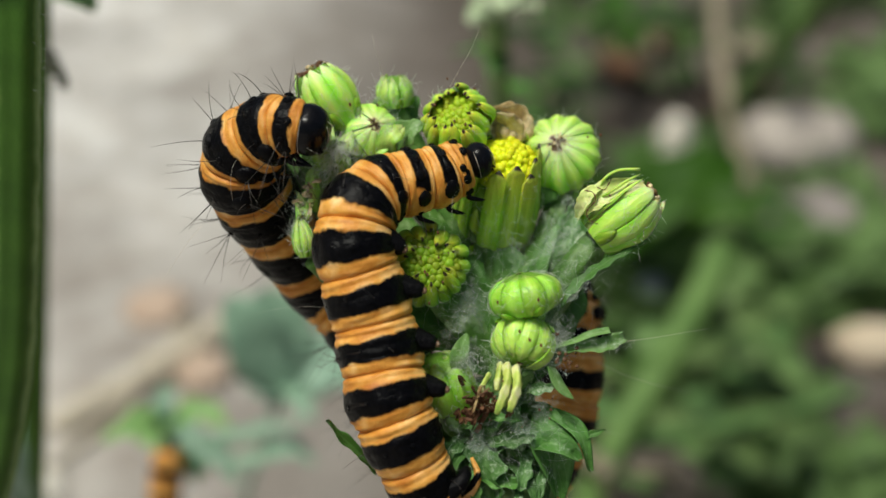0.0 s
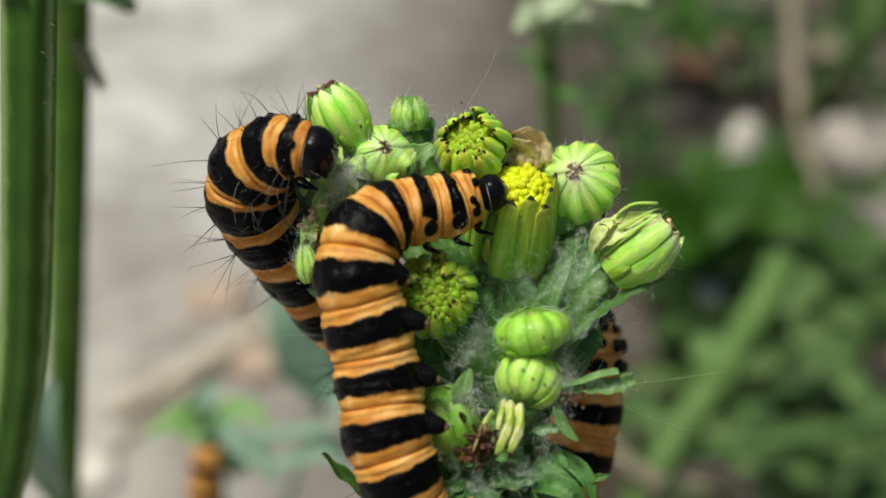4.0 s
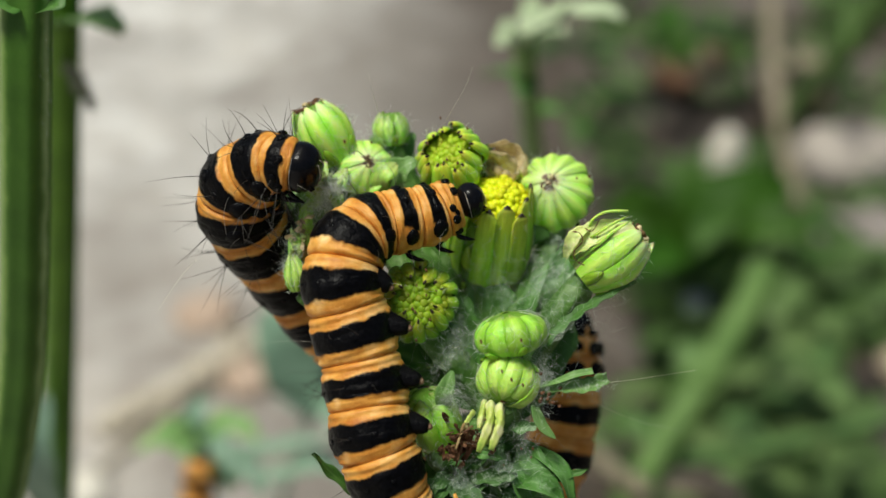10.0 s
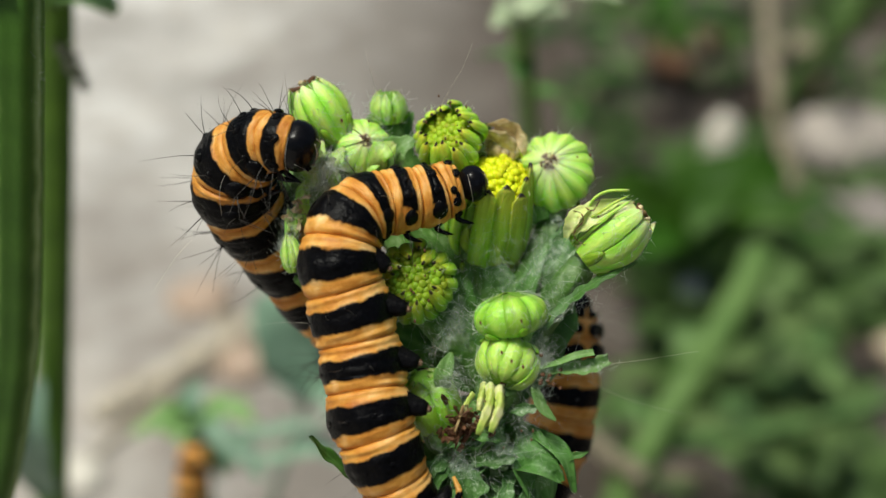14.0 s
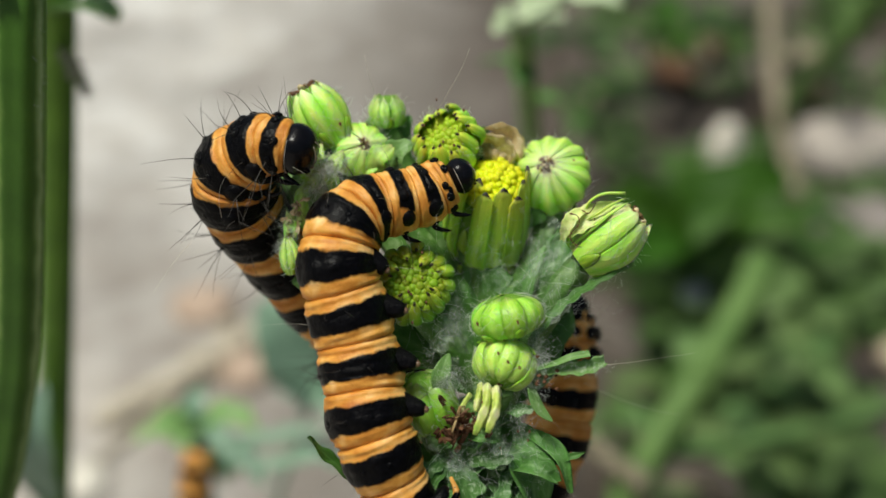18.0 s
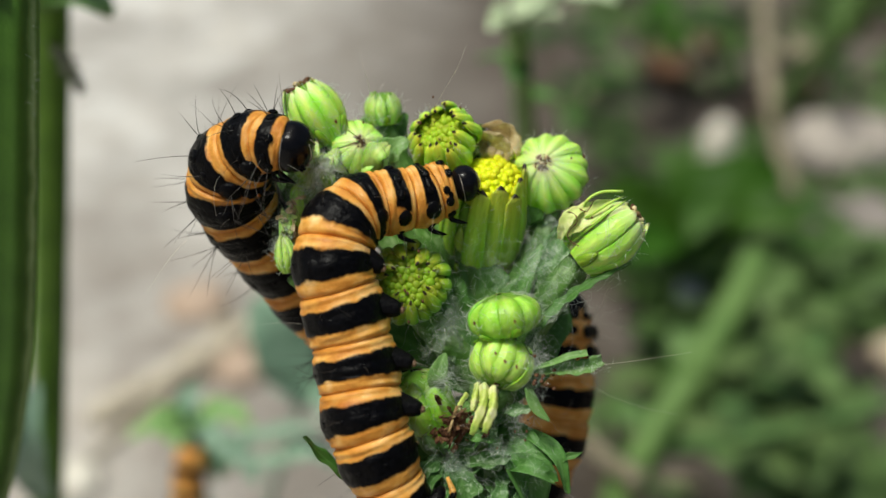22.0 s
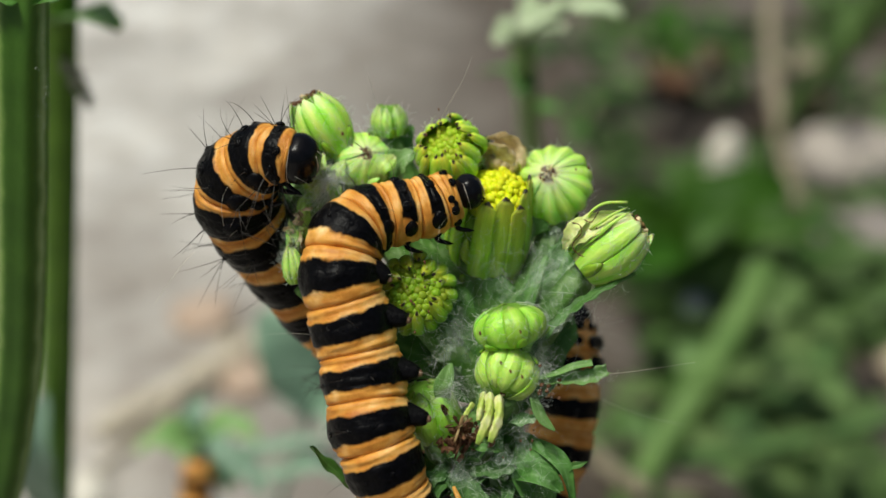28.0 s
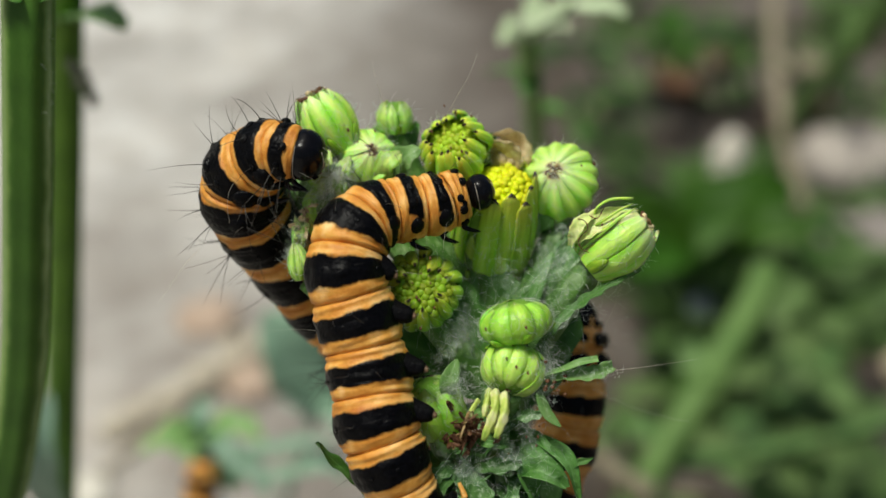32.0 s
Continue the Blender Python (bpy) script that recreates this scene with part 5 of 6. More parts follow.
# the eaten side of the gnawed bud: pale inner skin, split ribs and browned edges
for k, (pts, w) in enumerate((([H(6.30, 0.30, 0.80), H(6.75, 0.80, 0.10), H(7.60, 1.25, -0.10), H(8.70, 1.82, 0.30)], 0.72), ([H(6.18, 0.03, 0.60), H(6.34, 0.73, -0.10), H(6.72, 1.26, -0.20), H(7.44, 1.61, 0.20)], 0.4))):
    part("inner_skin", lobed_leaf(pts, w, HV(-0.35, 0.35, -0.87), lobes=5, depth=0.15, curl=0.35, seed=520 + k, thick=0.05, rows=24, cols=9), INNER, plant, "pale inner skin of the eaten bud")
for k, (pts, w) in enumerate((([H(6.66, -0.14, 0.30), H(7.42, 0.59, -0.50), H(8.34, 1.36, -0.70), H(9.26, 1.92, -0.50)], 0.13), ([H(7.05, 0.93, 0.20), H(7.60, 1.26, -0.40), H(8.36, 1.76, -0.50), H(9.16, 2.15, -0.40)], 0.1))):
    part("shred", lobed_leaf(pts, w, HV(-0.4, 0.4, -0.8), lobes=3, depth=0.12, curl=-0.25, seed=530 + k, thick=0.05, rows=24, cols=7), BRACT_PEAR, plant, "split pale rib of the bud")
part("rib", tube(spline([H(7.20, 1.49, 0.10), H(7.45, 1.99, -0.20), H(8.12, 2.35, -0.20), H(9.17, 2.38, -0.30)], 6), 0.075 * MM, 8), BRACT_PEAR, plant, "thin arched rib left standing")
for pts in ([H(6.37, 1.37, -0.40), H(6.73, 1.25, -0.70), H(6.83, 0.86, -0.80), H(6.50, 0.47, -0.70)], [H(6.50, 0.47, -0.70), H(6.38, 0.19, -0.80), H(6.60, -0.14, -0.80), H(6.94, -0.31, -0.80)], [H(7.00, 1.54, -0.20), H(7.30, 1.37, -0.50), H(7.47, 1.53, -0.50), H(7.71, 1.93, -0.40)]):
    part("browned_edge", tube(spline(pts, 6), np.interp(np.arange(19) % 6, [0, 2, 4, 5], [0.01, 0.04, 0.015, 0.03]) * MM, 6), FRASS, plant, "dark brown gnawed edge")
# shaggy narrow leaves round the cluster's base; darker downy green stands in for shade
rng = np.random.default_rng(51)
for k in range(26):
    x0, y0 = rng.uniform(0.0, 4.6), rng.uniform(-12.6, -8.4)
    q = rng.uniform(-2.6, 0.4)
    w = HV(math.cos(q), math.sin(q), -0.5)
    p = H(x0, y0, rng.uniform(-0.4, 1.4))
    e = HV(0, 0, -1)
    ln = rng.uniform(1.6, 3.2) * MM
    leaf([p, p + w * ln * 0.4 + e * 0.3 * MM, p + w * ln * 0.75 + e * 0.25 * MM, p + w * ln], rng.uniform(0.22, 0.55), HV(0.1, 0.4, -0.9), (LEAF_DOWNY, LEAF, LEAF_DOWNY)[k % 3], lobes=3, depth=0.4, curl=0.5, seed=60 + k, rows=18, cols=7)

# white down and cobweb over the stalks
rng = np.random.default_rng(31)
geos = []
def fluff(u0, v0, d0, su, sv, count, length=2.8, rad=0.0024):
    for _ in range(count):
        c = np.array(H(u0 + rng.normal(0, su), v0 + rng.normal(0, sv), d0 + rng.normal(0, 0.5)))
        w = rng.normal(0, 1, 3)
        w /= np.linalg.norm(w)
        pts = [c]
        step = length * MM * rng.uniform(0.3, 1.2) / 7
        for _ in range(7):
            w = w + rng.normal(0, 0.28, 3)
            w /= np.linalg.norm(w)
            pts.append(pts[-1] + w * step)
        geos.append(tube(spline(pts, 2), rad * MM * rng.uniform(0.6, 1.5), 3))


fluff(5.54, -1.13, 2.00, 1.2, 1.3, 100)
fluff(2.60, -0.60, 1.60, 1.2, 0.8, 70, 2.2)
fluff(2.21, -4.04, 2.20, 1.7, 1.2, 60, 3.4, 0.002)
fluff(0.17, -3.97, 1.00, 1.2, 1.0, 45, 3.4, 0.002)
fluff(4.59, -5.51, -1.00, 0.35, 0.7, 260, 1.2)
fluff(4.82, -6.05, -1.70, 0.3, 0.55, 150, 1.0, 0.003)
fluff(6.97, -6.07, -2.00, 0.7, 0.12, 90, 0.5, 0.004)
fluff(1.00, -7.21, -0.60, 0.5, 0.7, 40, 1.3)
fluff(3.17, -9.81, -1.80, 1.2, 0.9, 60, 1.6)
fluff(4.29, -7.95, -1.40, 0.5, 0.7, 60, 1.2)
fluff(3.60, -10.60, -1.90, 1.3, 1.1, 60, 1.8)
fluff(1.60, -10.80, -1.30, 0.9, 0.9, 45, 1.8)
fluff(0.40, -7.60, -1.20, 0.4, 0.4, 80, 0.8)
fluff(-0.39, -5.61, 0.20, 0.4, 0.7, 60, 1.0)
fluff(-5.64, 3.23, 2.20, 0.6, 0.9, 320, 1.6)
fluff(-7.92, 0.61, 1.80, 0.4, 1.2, 80, 1.3)
fluff(-6.84, 2.78, 2.00, 0.5, 0.8, 160, 1.6)
fluff(5.83, -2.23, 0.40, 1.2, 1.0, 80)
fluff(-5.65, 3.60, 0.70, 0.28, 0.24, 260, 0.9, 0.006)
fluff(-6.20, 2.90, 1.20, 0.3, 0.35, 160, 0.9, 0.004)
fluff(5.30, 3.55, -0.30, 0.2, 0.2, 90, 0.5)
fluff(3.20, -3.55, -2.80, 0.6, 0.08, 70, 0.45)
fluff(1.81, -6.82, -1.60, 0.5, 0.25, 120, 0.8)
fluff(0.17, -6.90, -0.90, 0.25, 0.3, 160, 0.8)
part("down", merged(geos), WEB, plant, "white cobwebby down between the stalks", kind="stuff")

# ragged sheets of cobweb stretched between the stalks
for k, pts in enumerate(([H(3.53, -2.30, 2.40), H(4.45, -1.40, 0.90), H(5.14, -0.40, 0.60), H(5.47, 0.89, 1.20)], [H(4.81, -3.45, 2.00), H(5.69, -2.24, 0.50), H(6.37, -1.38, 0.20), H(6.96, -0.25, 0.40)], [H(1.62, -5.75, 1.80), H(1.17, -4.53, 0.80), H(0.88, -3.53, 0.80), H(0.46, -2.56, 1.40)],
                        [H(4.45, -7.17, -1.00), H(4.77, -6.14, -1.60), H(4.69, -5.19, -1.50), H(4.54, -4.26, -1.00)], [H(-6.89, 2.05, 1.60), H(-6.35, 2.74, 1.10), H(-5.98, 3.32, 1.10), H(-5.72, 4.05, 1.40)], [H(0.17, -7.84, 0.00), H(0.30, -7.02, -1.10), H(0.52, -6.33, -1.10), H(0.87, -5.70, -0.40)],
                        [H(-0.69, -5.72, 1.40), H(0.03, -5.06, 0.40), H(0.45, -4.21, 0.40), H(0.74, -3.40, 1.00)], [H(-5.33, 3.22, 2.00), H(-4.96, 4.06, 1.60), H(-4.85, 4.93, 1.70), H(-4.71, 5.84, 2.20)], [H(-3.63, 4.12, 2.60), H(-3.25, 4.96, 2.10), H(-3.02, 5.55, 2.20), H(-2.76, 6.48, 2.80)],
                        [H(-8.01, -0.26, 1.40), H(-7.74, 0.46, 0.80), H(-7.57, 1.17, 0.80), H(-7.33, 2.03, 1.20)], [H(4.92, -4.44, -0.40), H(5.58, -3.58, -0.80), H(6.27, -2.89, -0.80), H(7.30, -2.21, -0.30)],
                        [H(2.08, -9.01, -1.60), H(2.61, -9.64, -2.00), H(3.29, -10.10, -2.00), H(4.15, -10.42, -1.40)], [H(-0.39, -9.90, -1.20), H(0.30, -10.35, -1.80), H(1.12, -10.90, -1.80), H(2.10, -11.77, -1.20)], [H(3.59, -8.19, -1.60), H(3.76, -8.96, -2.00), H(3.97, -9.77, -2.00), H(4.43, -10.83, -1.40)],
                        [H(0.17, -3.41, 1.20), H(0.45, -4.08, 0.60), H(0.79, -4.79, 0.60), H(1.31, -5.68, 1.00)], [H(2.78, -0.84, 2.00), H(3.03, -1.69, 1.20), H(3.21, -2.40, 1.20), H(3.34, -3.14, 1.60)], [H(4.48, 0.32, 1.40), H(4.72, -0.54, 0.70), H(4.86, -1.39, 0.70), H(4.74, -2.40, 1.00)],
                        [H(-2.33, -8.28, -0.90), H(-1.48, -7.88, -1.50), H(-0.66, -7.79, -1.50), H(0.17, -8.13, -1.00)], [H(5.61, 1.17, 1.20), H(5.84, 0.31, 0.60), H(5.68, -0.54, 0.40), H(5.26, -1.67, 0.40)])):
    part("cobweb", lobed_leaf(pts, (0.6, 0.6, 0.6, 0.6, 0.6, 0.5, 0.6, 0.5, 0.5, 0.5, 0.5, 0.6, 0.6, 0.5, 0.7, 0.6, 0.6, 0.5, 0.6)[k], HV(0.1, 0.2, -0.95), lobes=4, depth=0.5, curl=0.3, seed=800 + k, thick=0.02, rows=22, cols=9), WEB_FILM, plant, "thin ragged sheet of white cobweb")

# ---- tall stems beside the plant ----
WITHERED = plain("leaf_withered", [(0.3, (0.035, 0.04, 0.024)), (0.7, (0.085, 0.088, 0.058))], 500, 0.7, 0.3, 2500, 0.5, 0.0003)
def tall_stem(points, radius, label, mat, name="tall_weed"):
    root = thing(name, (points[-1].x, points[-1].y, 0.0), label, "weed")
    line = spline(points, 10)
    part("stem", tube(line, radius * MM, 48, HV(1, 0, 0), ridge=0.045, ridges=6), mat, root, "smooth ridged green stem")
    return root


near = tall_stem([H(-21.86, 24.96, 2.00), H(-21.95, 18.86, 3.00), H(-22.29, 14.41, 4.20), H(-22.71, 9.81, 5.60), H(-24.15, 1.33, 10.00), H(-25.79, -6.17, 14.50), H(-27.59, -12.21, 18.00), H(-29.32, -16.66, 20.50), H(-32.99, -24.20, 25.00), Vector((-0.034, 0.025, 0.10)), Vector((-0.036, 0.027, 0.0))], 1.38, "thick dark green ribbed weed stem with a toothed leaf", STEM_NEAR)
leaf([H(-22.24, 13.00, 5.00), H(-21.33, 13.27, 4.20), H(-20.55, 13.27, 3.60), H(-19.95, 13.86, 3.60)], 0.8, HV(0.2, 0.5, -0.85), LEAF, near, lobes=3, depth=0.4, seed=31)
leaf([H(-22.27, 13.23, 4.60), H(-22.62, 13.17, 3.40), H(-23.29, 13.29, 2.80), H(-24.17, 13.47, 2.80)], 0.9, HV(0.2, 0.6, -0.8), LEAF, near, lobes=3, depth=0.4, seed=32)
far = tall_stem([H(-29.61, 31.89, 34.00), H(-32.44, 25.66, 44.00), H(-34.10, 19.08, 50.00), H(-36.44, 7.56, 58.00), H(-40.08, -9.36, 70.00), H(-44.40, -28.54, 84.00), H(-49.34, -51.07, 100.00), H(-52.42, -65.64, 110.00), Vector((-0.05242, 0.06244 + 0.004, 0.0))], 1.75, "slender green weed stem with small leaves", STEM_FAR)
leaf([H(-34.25, 19.83, 50.00), H(-32.17, 20.32, 48.00), H(-29.90, 20.40, 46.00), H(-27.60, 18.90, 46.00)], 3.0, HV(0.1, 0.8, -0.55), LEAF_PALE, far, lobes=2, depth=0.2, seed=33)
leaf([H(-34.05, 17.32, 50.00), H(-32.47, 15.79, 48.00), H(-31.40, 14.19, 47.00), H(-30.42, 12.33, 47.00)], 1.5, HV(0.7, 0.4, -0.5), WITHERED, far, lobes=4, depth=0.5, seed=34, label="withered grey-brown hanging leaf")
leaf([H(-34.05, 21.08, 50.00), H(-32.91, 21.69, 48.00), H(-31.60, 22.75, 46.00), H(-30.15, 23.24, 46.00)], 1.6, HV(0.1, 0.9, -0.4), LEAF_PALE, far, lobes=4, depth=0.5, seed=35)
leaf([H(-44.12, -29.43, 82.00), H(-43.52, -24.18, 74.00), H(-42.49, -19.95, 70.00), H(-40.58, -14.44, 68.00)], 2.4, HV(0.1, 0.1, -0.95), LEAF_BLUE, far, lobes=2, depth=0.1, seed=36)

rng = np.random.default_rng(41)
geos = []
for v0, d0, n0 in ((0.1673, 3.7, 2), (0.1374, 4.4, 3), (0.1212, 4.8, 5), (0.1080, 5.2, 3), (-0.0347, 11.0, 3)):
    for k in range(n0):
        p = np.array(H(-0.3091 * (64 + d0) + rng.normal(0, 0.09), v0 * (64 + d0) + rng.normal(0, 0.3), d0 + rng.normal(0, 0.1)))
        q = rng.normal(0, 0.16, 3) * MM
        geos.append(tube(spline([p, p + q, p + q * 1.4 + rng.normal(0, 0.06, 3) * MM], 3), 0.005 * MM, 4))
part("down", merged(geos), WEB, near, "scraps of white down on the stem", kind="stuff")

# long silk threads and hairs caught on the cluster
for pts in ([H(-3.35, 6.77, 4.20), H(-3.56, 8.05, 3.60), H(-3.81, 8.88, 3.20), H(-3.94, 9.68, 3.00)], [H(-0.18, 6.61, 2.60), H(0.46, 7.71, 2.00), H(1.04, 8.67, 1.60), H(1.49, 9.79, 1.40)], [H(-1.42, 4.38, 2.00), H(-1.12, 5.47, 1.20), H(-0.77, 6.17, 1.00), H(-0.46, 6.74, 1.00)],
            [H(8.00, -6.02, -1.40), H(9.36, -5.96, -0.60), H(11.20, -5.80, 0.40), H(12.87, -5.66, 1.40)], [H(7.87, -7.66, 6.00), H(9.41, -8.42, 6.00), H(11.25, -9.04, 6.00), H(13.10, -9.44, 6.00)], [H(9.15, -4.64, 12.00), H(9.59, -3.76, 11.00), H(9.78, -2.89, 10.00), H(9.95, -2.08, 10.00)],
            [H(-8.72, 4.50, -0.40), H(-7.86, 3.96, -1.00), H(-7.14, 3.56, -1.20), H(-6.47, 3.21, -1.00)], [H(-12.70, -0.09, 2.00), H(-13.10, -0.69, 1.00), H(-13.69, -1.67, 0.40), H(-14.38, -2.79, 0.20)], [H(-10.95, 1.16, 0.60), H(-10.93, 1.99, -0.20), H(-10.81, 2.68, -0.40), H(-10.61, 3.10, -0.40)]):
    part("silk_thread", tube(spline(pts, 6), np.linspace(0.011, 0.004, 19) * MM, 5), SETA_PALE, plant, "long pale silk thread")

# dark specks on the lime buds and crumbs of droppings beside them
rng = np.random.default_rng(61)
for pts in ([H(1.79, -3.94, -3.00)], [H(3.68, -3.84, -3.30)], [H(2.77, -5.31, -3.30)], [H(3.77, -5.98, -3.20)], [H(3.22, -5.70, -3.40)]):
    part("speck", ball(pts[0], (HV(1, 0.3, 0) * 0.06 * MM, HV(-0.3, 1, 0) * 0.11 * MM, HV(0, 0, 1) * 0.05 * MM), 5, 7), FRASS, plant)
for k in range(14):
    p = H(5.02, -6.52, -1.90) + HV(1, 0, 0) * rng.normal(0, 0.55) * MM + HV(0, 1, 0) * rng.normal(0, 0.35) * MM + HV(0, 0, 1) * rng.normal(0, 0.1) * MM
    s = rng.uniform(0.05, 0.13) * MM
    part("crumb", ball(p, (Vector((s, 0.3 * s, 0)), Vector((-0.2 * s, s * 0.8, 0)), Vector((0, 0.2 * s, s * 0.7))), 5, 7), FRASS, plant)
for u0, v0, d0, n0, s0 in ((-1.23, -1.65, -0.40, 9, 0.90), (0.46, 5.95, 1.80, 10, 0.70), (5.65, 3.96, 0.00, 5, 0.80), (-4.19, 5.55, 2.20, 6, 0.40), (8.52, 1.14, -0.60, 6, 0.50), (3.28, -8.92, -2.30, 10, 0.90)):
    for k in range(n0):
        p = H(u0 + rng.normal(0, s0), v0 + rng.normal(0, s0), d0 + rng.normal(0, 0.08))
        s = rng.uniform(0.025, 0.07) * MM
        part("speck", ball(p, (HV(1, 0.3, 0) * s, HV(-0.3, 1, 0) * s * 1.6, HV(0, 0, 1) * s), 5, 7), FRASS, plant)
# the rear feet of the feeding caterpillar grip the stem
clasp = front_segs[10]
part("proleg", tube(spline([H(-1.21, -13.40, -1.60), H(-0.49, -12.87, -2.20), H(0.05, -12.38, -2.30), H(0.30, -11.88, -1.80)], 5), np.interp(np.linspace(0, 1, 16), [0, 0.5, 0.85, 1], [0.55, 0.42, 0.3, 0.15]) * MM, 16, ridge=0.08, ridges=5), PROLEG, clasp, "black gripping foot")
part("proleg", tube(spline([H(-0.39, -13.99, -0.80), H(0.44, -13.16, -1.20), H(0.83, -12.31, -1.30), H(0.55, -11.50, -1.20)], 5), np.interp(np.linspace(0, 1, 16), [0, 0.5, 1], [0.4, 0.24, 0.08]) * MM, 16, ridge=0.08, ridges=5), SKIN_FRONT, clasp, "orange and black gripping foot")


# ---- ground: dry, pale trodden earth and stone, one sheet to the horizon ----
def soil(name):
    m, n, l, b = material(name, 0.9, 0.2)
    big = noise_node(n, l, 14, 5)
    r = ramp(n, [(0.32, (0.36, 0.34, 0.32)), (0.5, (0.53, 0.515, 0.497)), (0.68, (0.745, 0.735, 0.712))])
    l.new(big.outputs[0], r.inputs[0])
    med = noise_node(n, l, 60, 6)
    r2 = ramp(n, [(0.3, (0.68, 0.62, 0.57)), (0.7, (1.16, 1.13, 1.11))])
    l.new(med.outputs[0], r2.inputs[0])
    col = mix(n, l, 1.0, r.outputs[0], r2.outputs[0], "MULTIPLY")
    # darker, browner earth near the plants, paler further along
    tg = n.new("ShaderNodeTexCoord")
    vp = n.new("ShaderNodeVectorMath")
    vp.operation = "DISTANCE"
    l.new(tg.outputs["Object"], vp.inputs[0])
    vp.inputs[1].default_value = (-0.12, 0.74, 0.0)
    patch = math_node(n, l, "ADD", vp.outputs["Value"], math_node(n, l, "MULTIPLY", math_node(n, l, "SUBTRACT", noise_node(n, l, 7, 5).outputs[0], 0.5), 0.35))
    wide = math_node(n, l, "MULTIPLY", math_node(n, l, "SUBTRACT", noise_node(n, l, 1.3, 4).outputs[0], 0.42), 4.0, True)
    pale_dist = math_node(n, l, "SUBTRACT", patch, math_node(n, l, "MULTIPLY", wide, math_node(n, l, "MULTIPLY", math_node(n, l, "SUBTRACT", vp.outputs["Value"], 0.7), 2.0, True)))
    r3 = ramp(n, [(0.24, (1.05, 1.09, 1.115)), (0.48, (0.75, 0.74, 0.725))])
    l.new(pale_dist, r3.inputs[0])
    col = mix(n, l, 1.0, col, r3.outputs[0], "MULTIPLY")
    # a darker brown patch on the trodden strip
    vd = n.new("ShaderNodeVectorMath")
    vd.operation = "DISTANCE"
    l.new(tg.outputs["Object"], vd.inputs[0])
    vd.inputs[1].default_value = (-0.01, 0.55, 0.0)
    pr = ramp(n, [(0.05, (0.72, 0.70, 0.68)), (0.15, (1, 1, 1))])
    l.new(math_node(n, l, "ADD", vd.outputs["Value"], math_node(n, l, "MULTIPLY", math_node(n, l, "SUBTRACT", noise_node(n, l, 20, 4).outputs[0], 0.5), 0.16)), pr.inputs[0])
    col = mix(n, l, 1.0, col, pr.outputs[0], "MULTIPLY")
    # leaf litter under the weeds beside the trodden strip, with plant shade painted in
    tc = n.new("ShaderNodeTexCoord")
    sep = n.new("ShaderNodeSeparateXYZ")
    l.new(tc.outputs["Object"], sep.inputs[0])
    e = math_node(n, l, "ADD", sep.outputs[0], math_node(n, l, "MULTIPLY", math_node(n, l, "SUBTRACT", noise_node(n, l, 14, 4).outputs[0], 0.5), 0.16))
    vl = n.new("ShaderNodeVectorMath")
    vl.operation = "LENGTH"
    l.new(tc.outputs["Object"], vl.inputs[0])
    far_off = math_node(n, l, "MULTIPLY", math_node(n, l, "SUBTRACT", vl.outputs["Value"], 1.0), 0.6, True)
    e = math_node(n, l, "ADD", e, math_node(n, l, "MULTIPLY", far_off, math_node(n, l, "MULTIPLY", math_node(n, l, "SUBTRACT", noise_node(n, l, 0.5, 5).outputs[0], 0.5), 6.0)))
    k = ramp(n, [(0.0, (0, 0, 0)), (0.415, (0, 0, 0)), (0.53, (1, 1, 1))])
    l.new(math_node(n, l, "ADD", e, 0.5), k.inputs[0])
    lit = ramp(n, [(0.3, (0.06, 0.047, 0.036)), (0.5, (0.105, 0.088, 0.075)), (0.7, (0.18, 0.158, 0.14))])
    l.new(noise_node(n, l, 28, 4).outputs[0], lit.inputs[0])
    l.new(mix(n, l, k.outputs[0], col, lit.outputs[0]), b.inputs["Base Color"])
    f = noise_node(n, l, 300, 6)
    bump(n, l, b, f.outputs[0], 0.8, 0.002)
    return m


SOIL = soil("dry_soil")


def ground_z(x, y):
    return 0.006 * noise.noise(Vector((x * 9, y * 9 - 3.6, 0))) + 0.002 * noise.noise(Vector((x * 40, y * 40 - 16, 2))) - 0.004


pos = np.concatenate([np.linspace(0, 1.2, 90), np.geomspace(1.3, 900, 26)])
axis_x = np.concatenate([-pos[:0:-1], pos])
cols = len(axis_x)
gv = np.array([(x, y + 0.4, ground_z(x, y + 0.4) if abs(x) < 1.2 and abs(y) < 1.2 else -0.004) for y in axis_x for x in axis_x])
gf = [(i * cols + j, i * cols + j + 1, (i + 1) * cols + j + 1, (i + 1) * cols + j) for i in range(cols - 1) for j in range(cols - 1)]
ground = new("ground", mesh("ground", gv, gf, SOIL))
tagged(ground, "dry pale trodden soil with leaf litter darkened to hold shade", "ground", kind="structure")


# ---- stones and dry sticks on the ground ----
def stone(xy, size, mat, label, seed):
    z = ground_z(*xy)
    v, f, u = ball((0, 0, 0), ((size[0], 0, 0), (0, size[1], 0), (0, 0, size[2])), 11, 16)
    v = np.array([q * (1 + 0.16 * noise.noise(Vector(q) * (1.6 / max(size)) + Vector((seed * 7.1, 0, 0)))) for q in v])
    ob = new("stone", mesh("stone", v, f, mat, u))
    ob.location = (xy[0], xy[1], z + size[2] * 0.55)
    return tagged(ob, label, "stone", "stones on the soil")


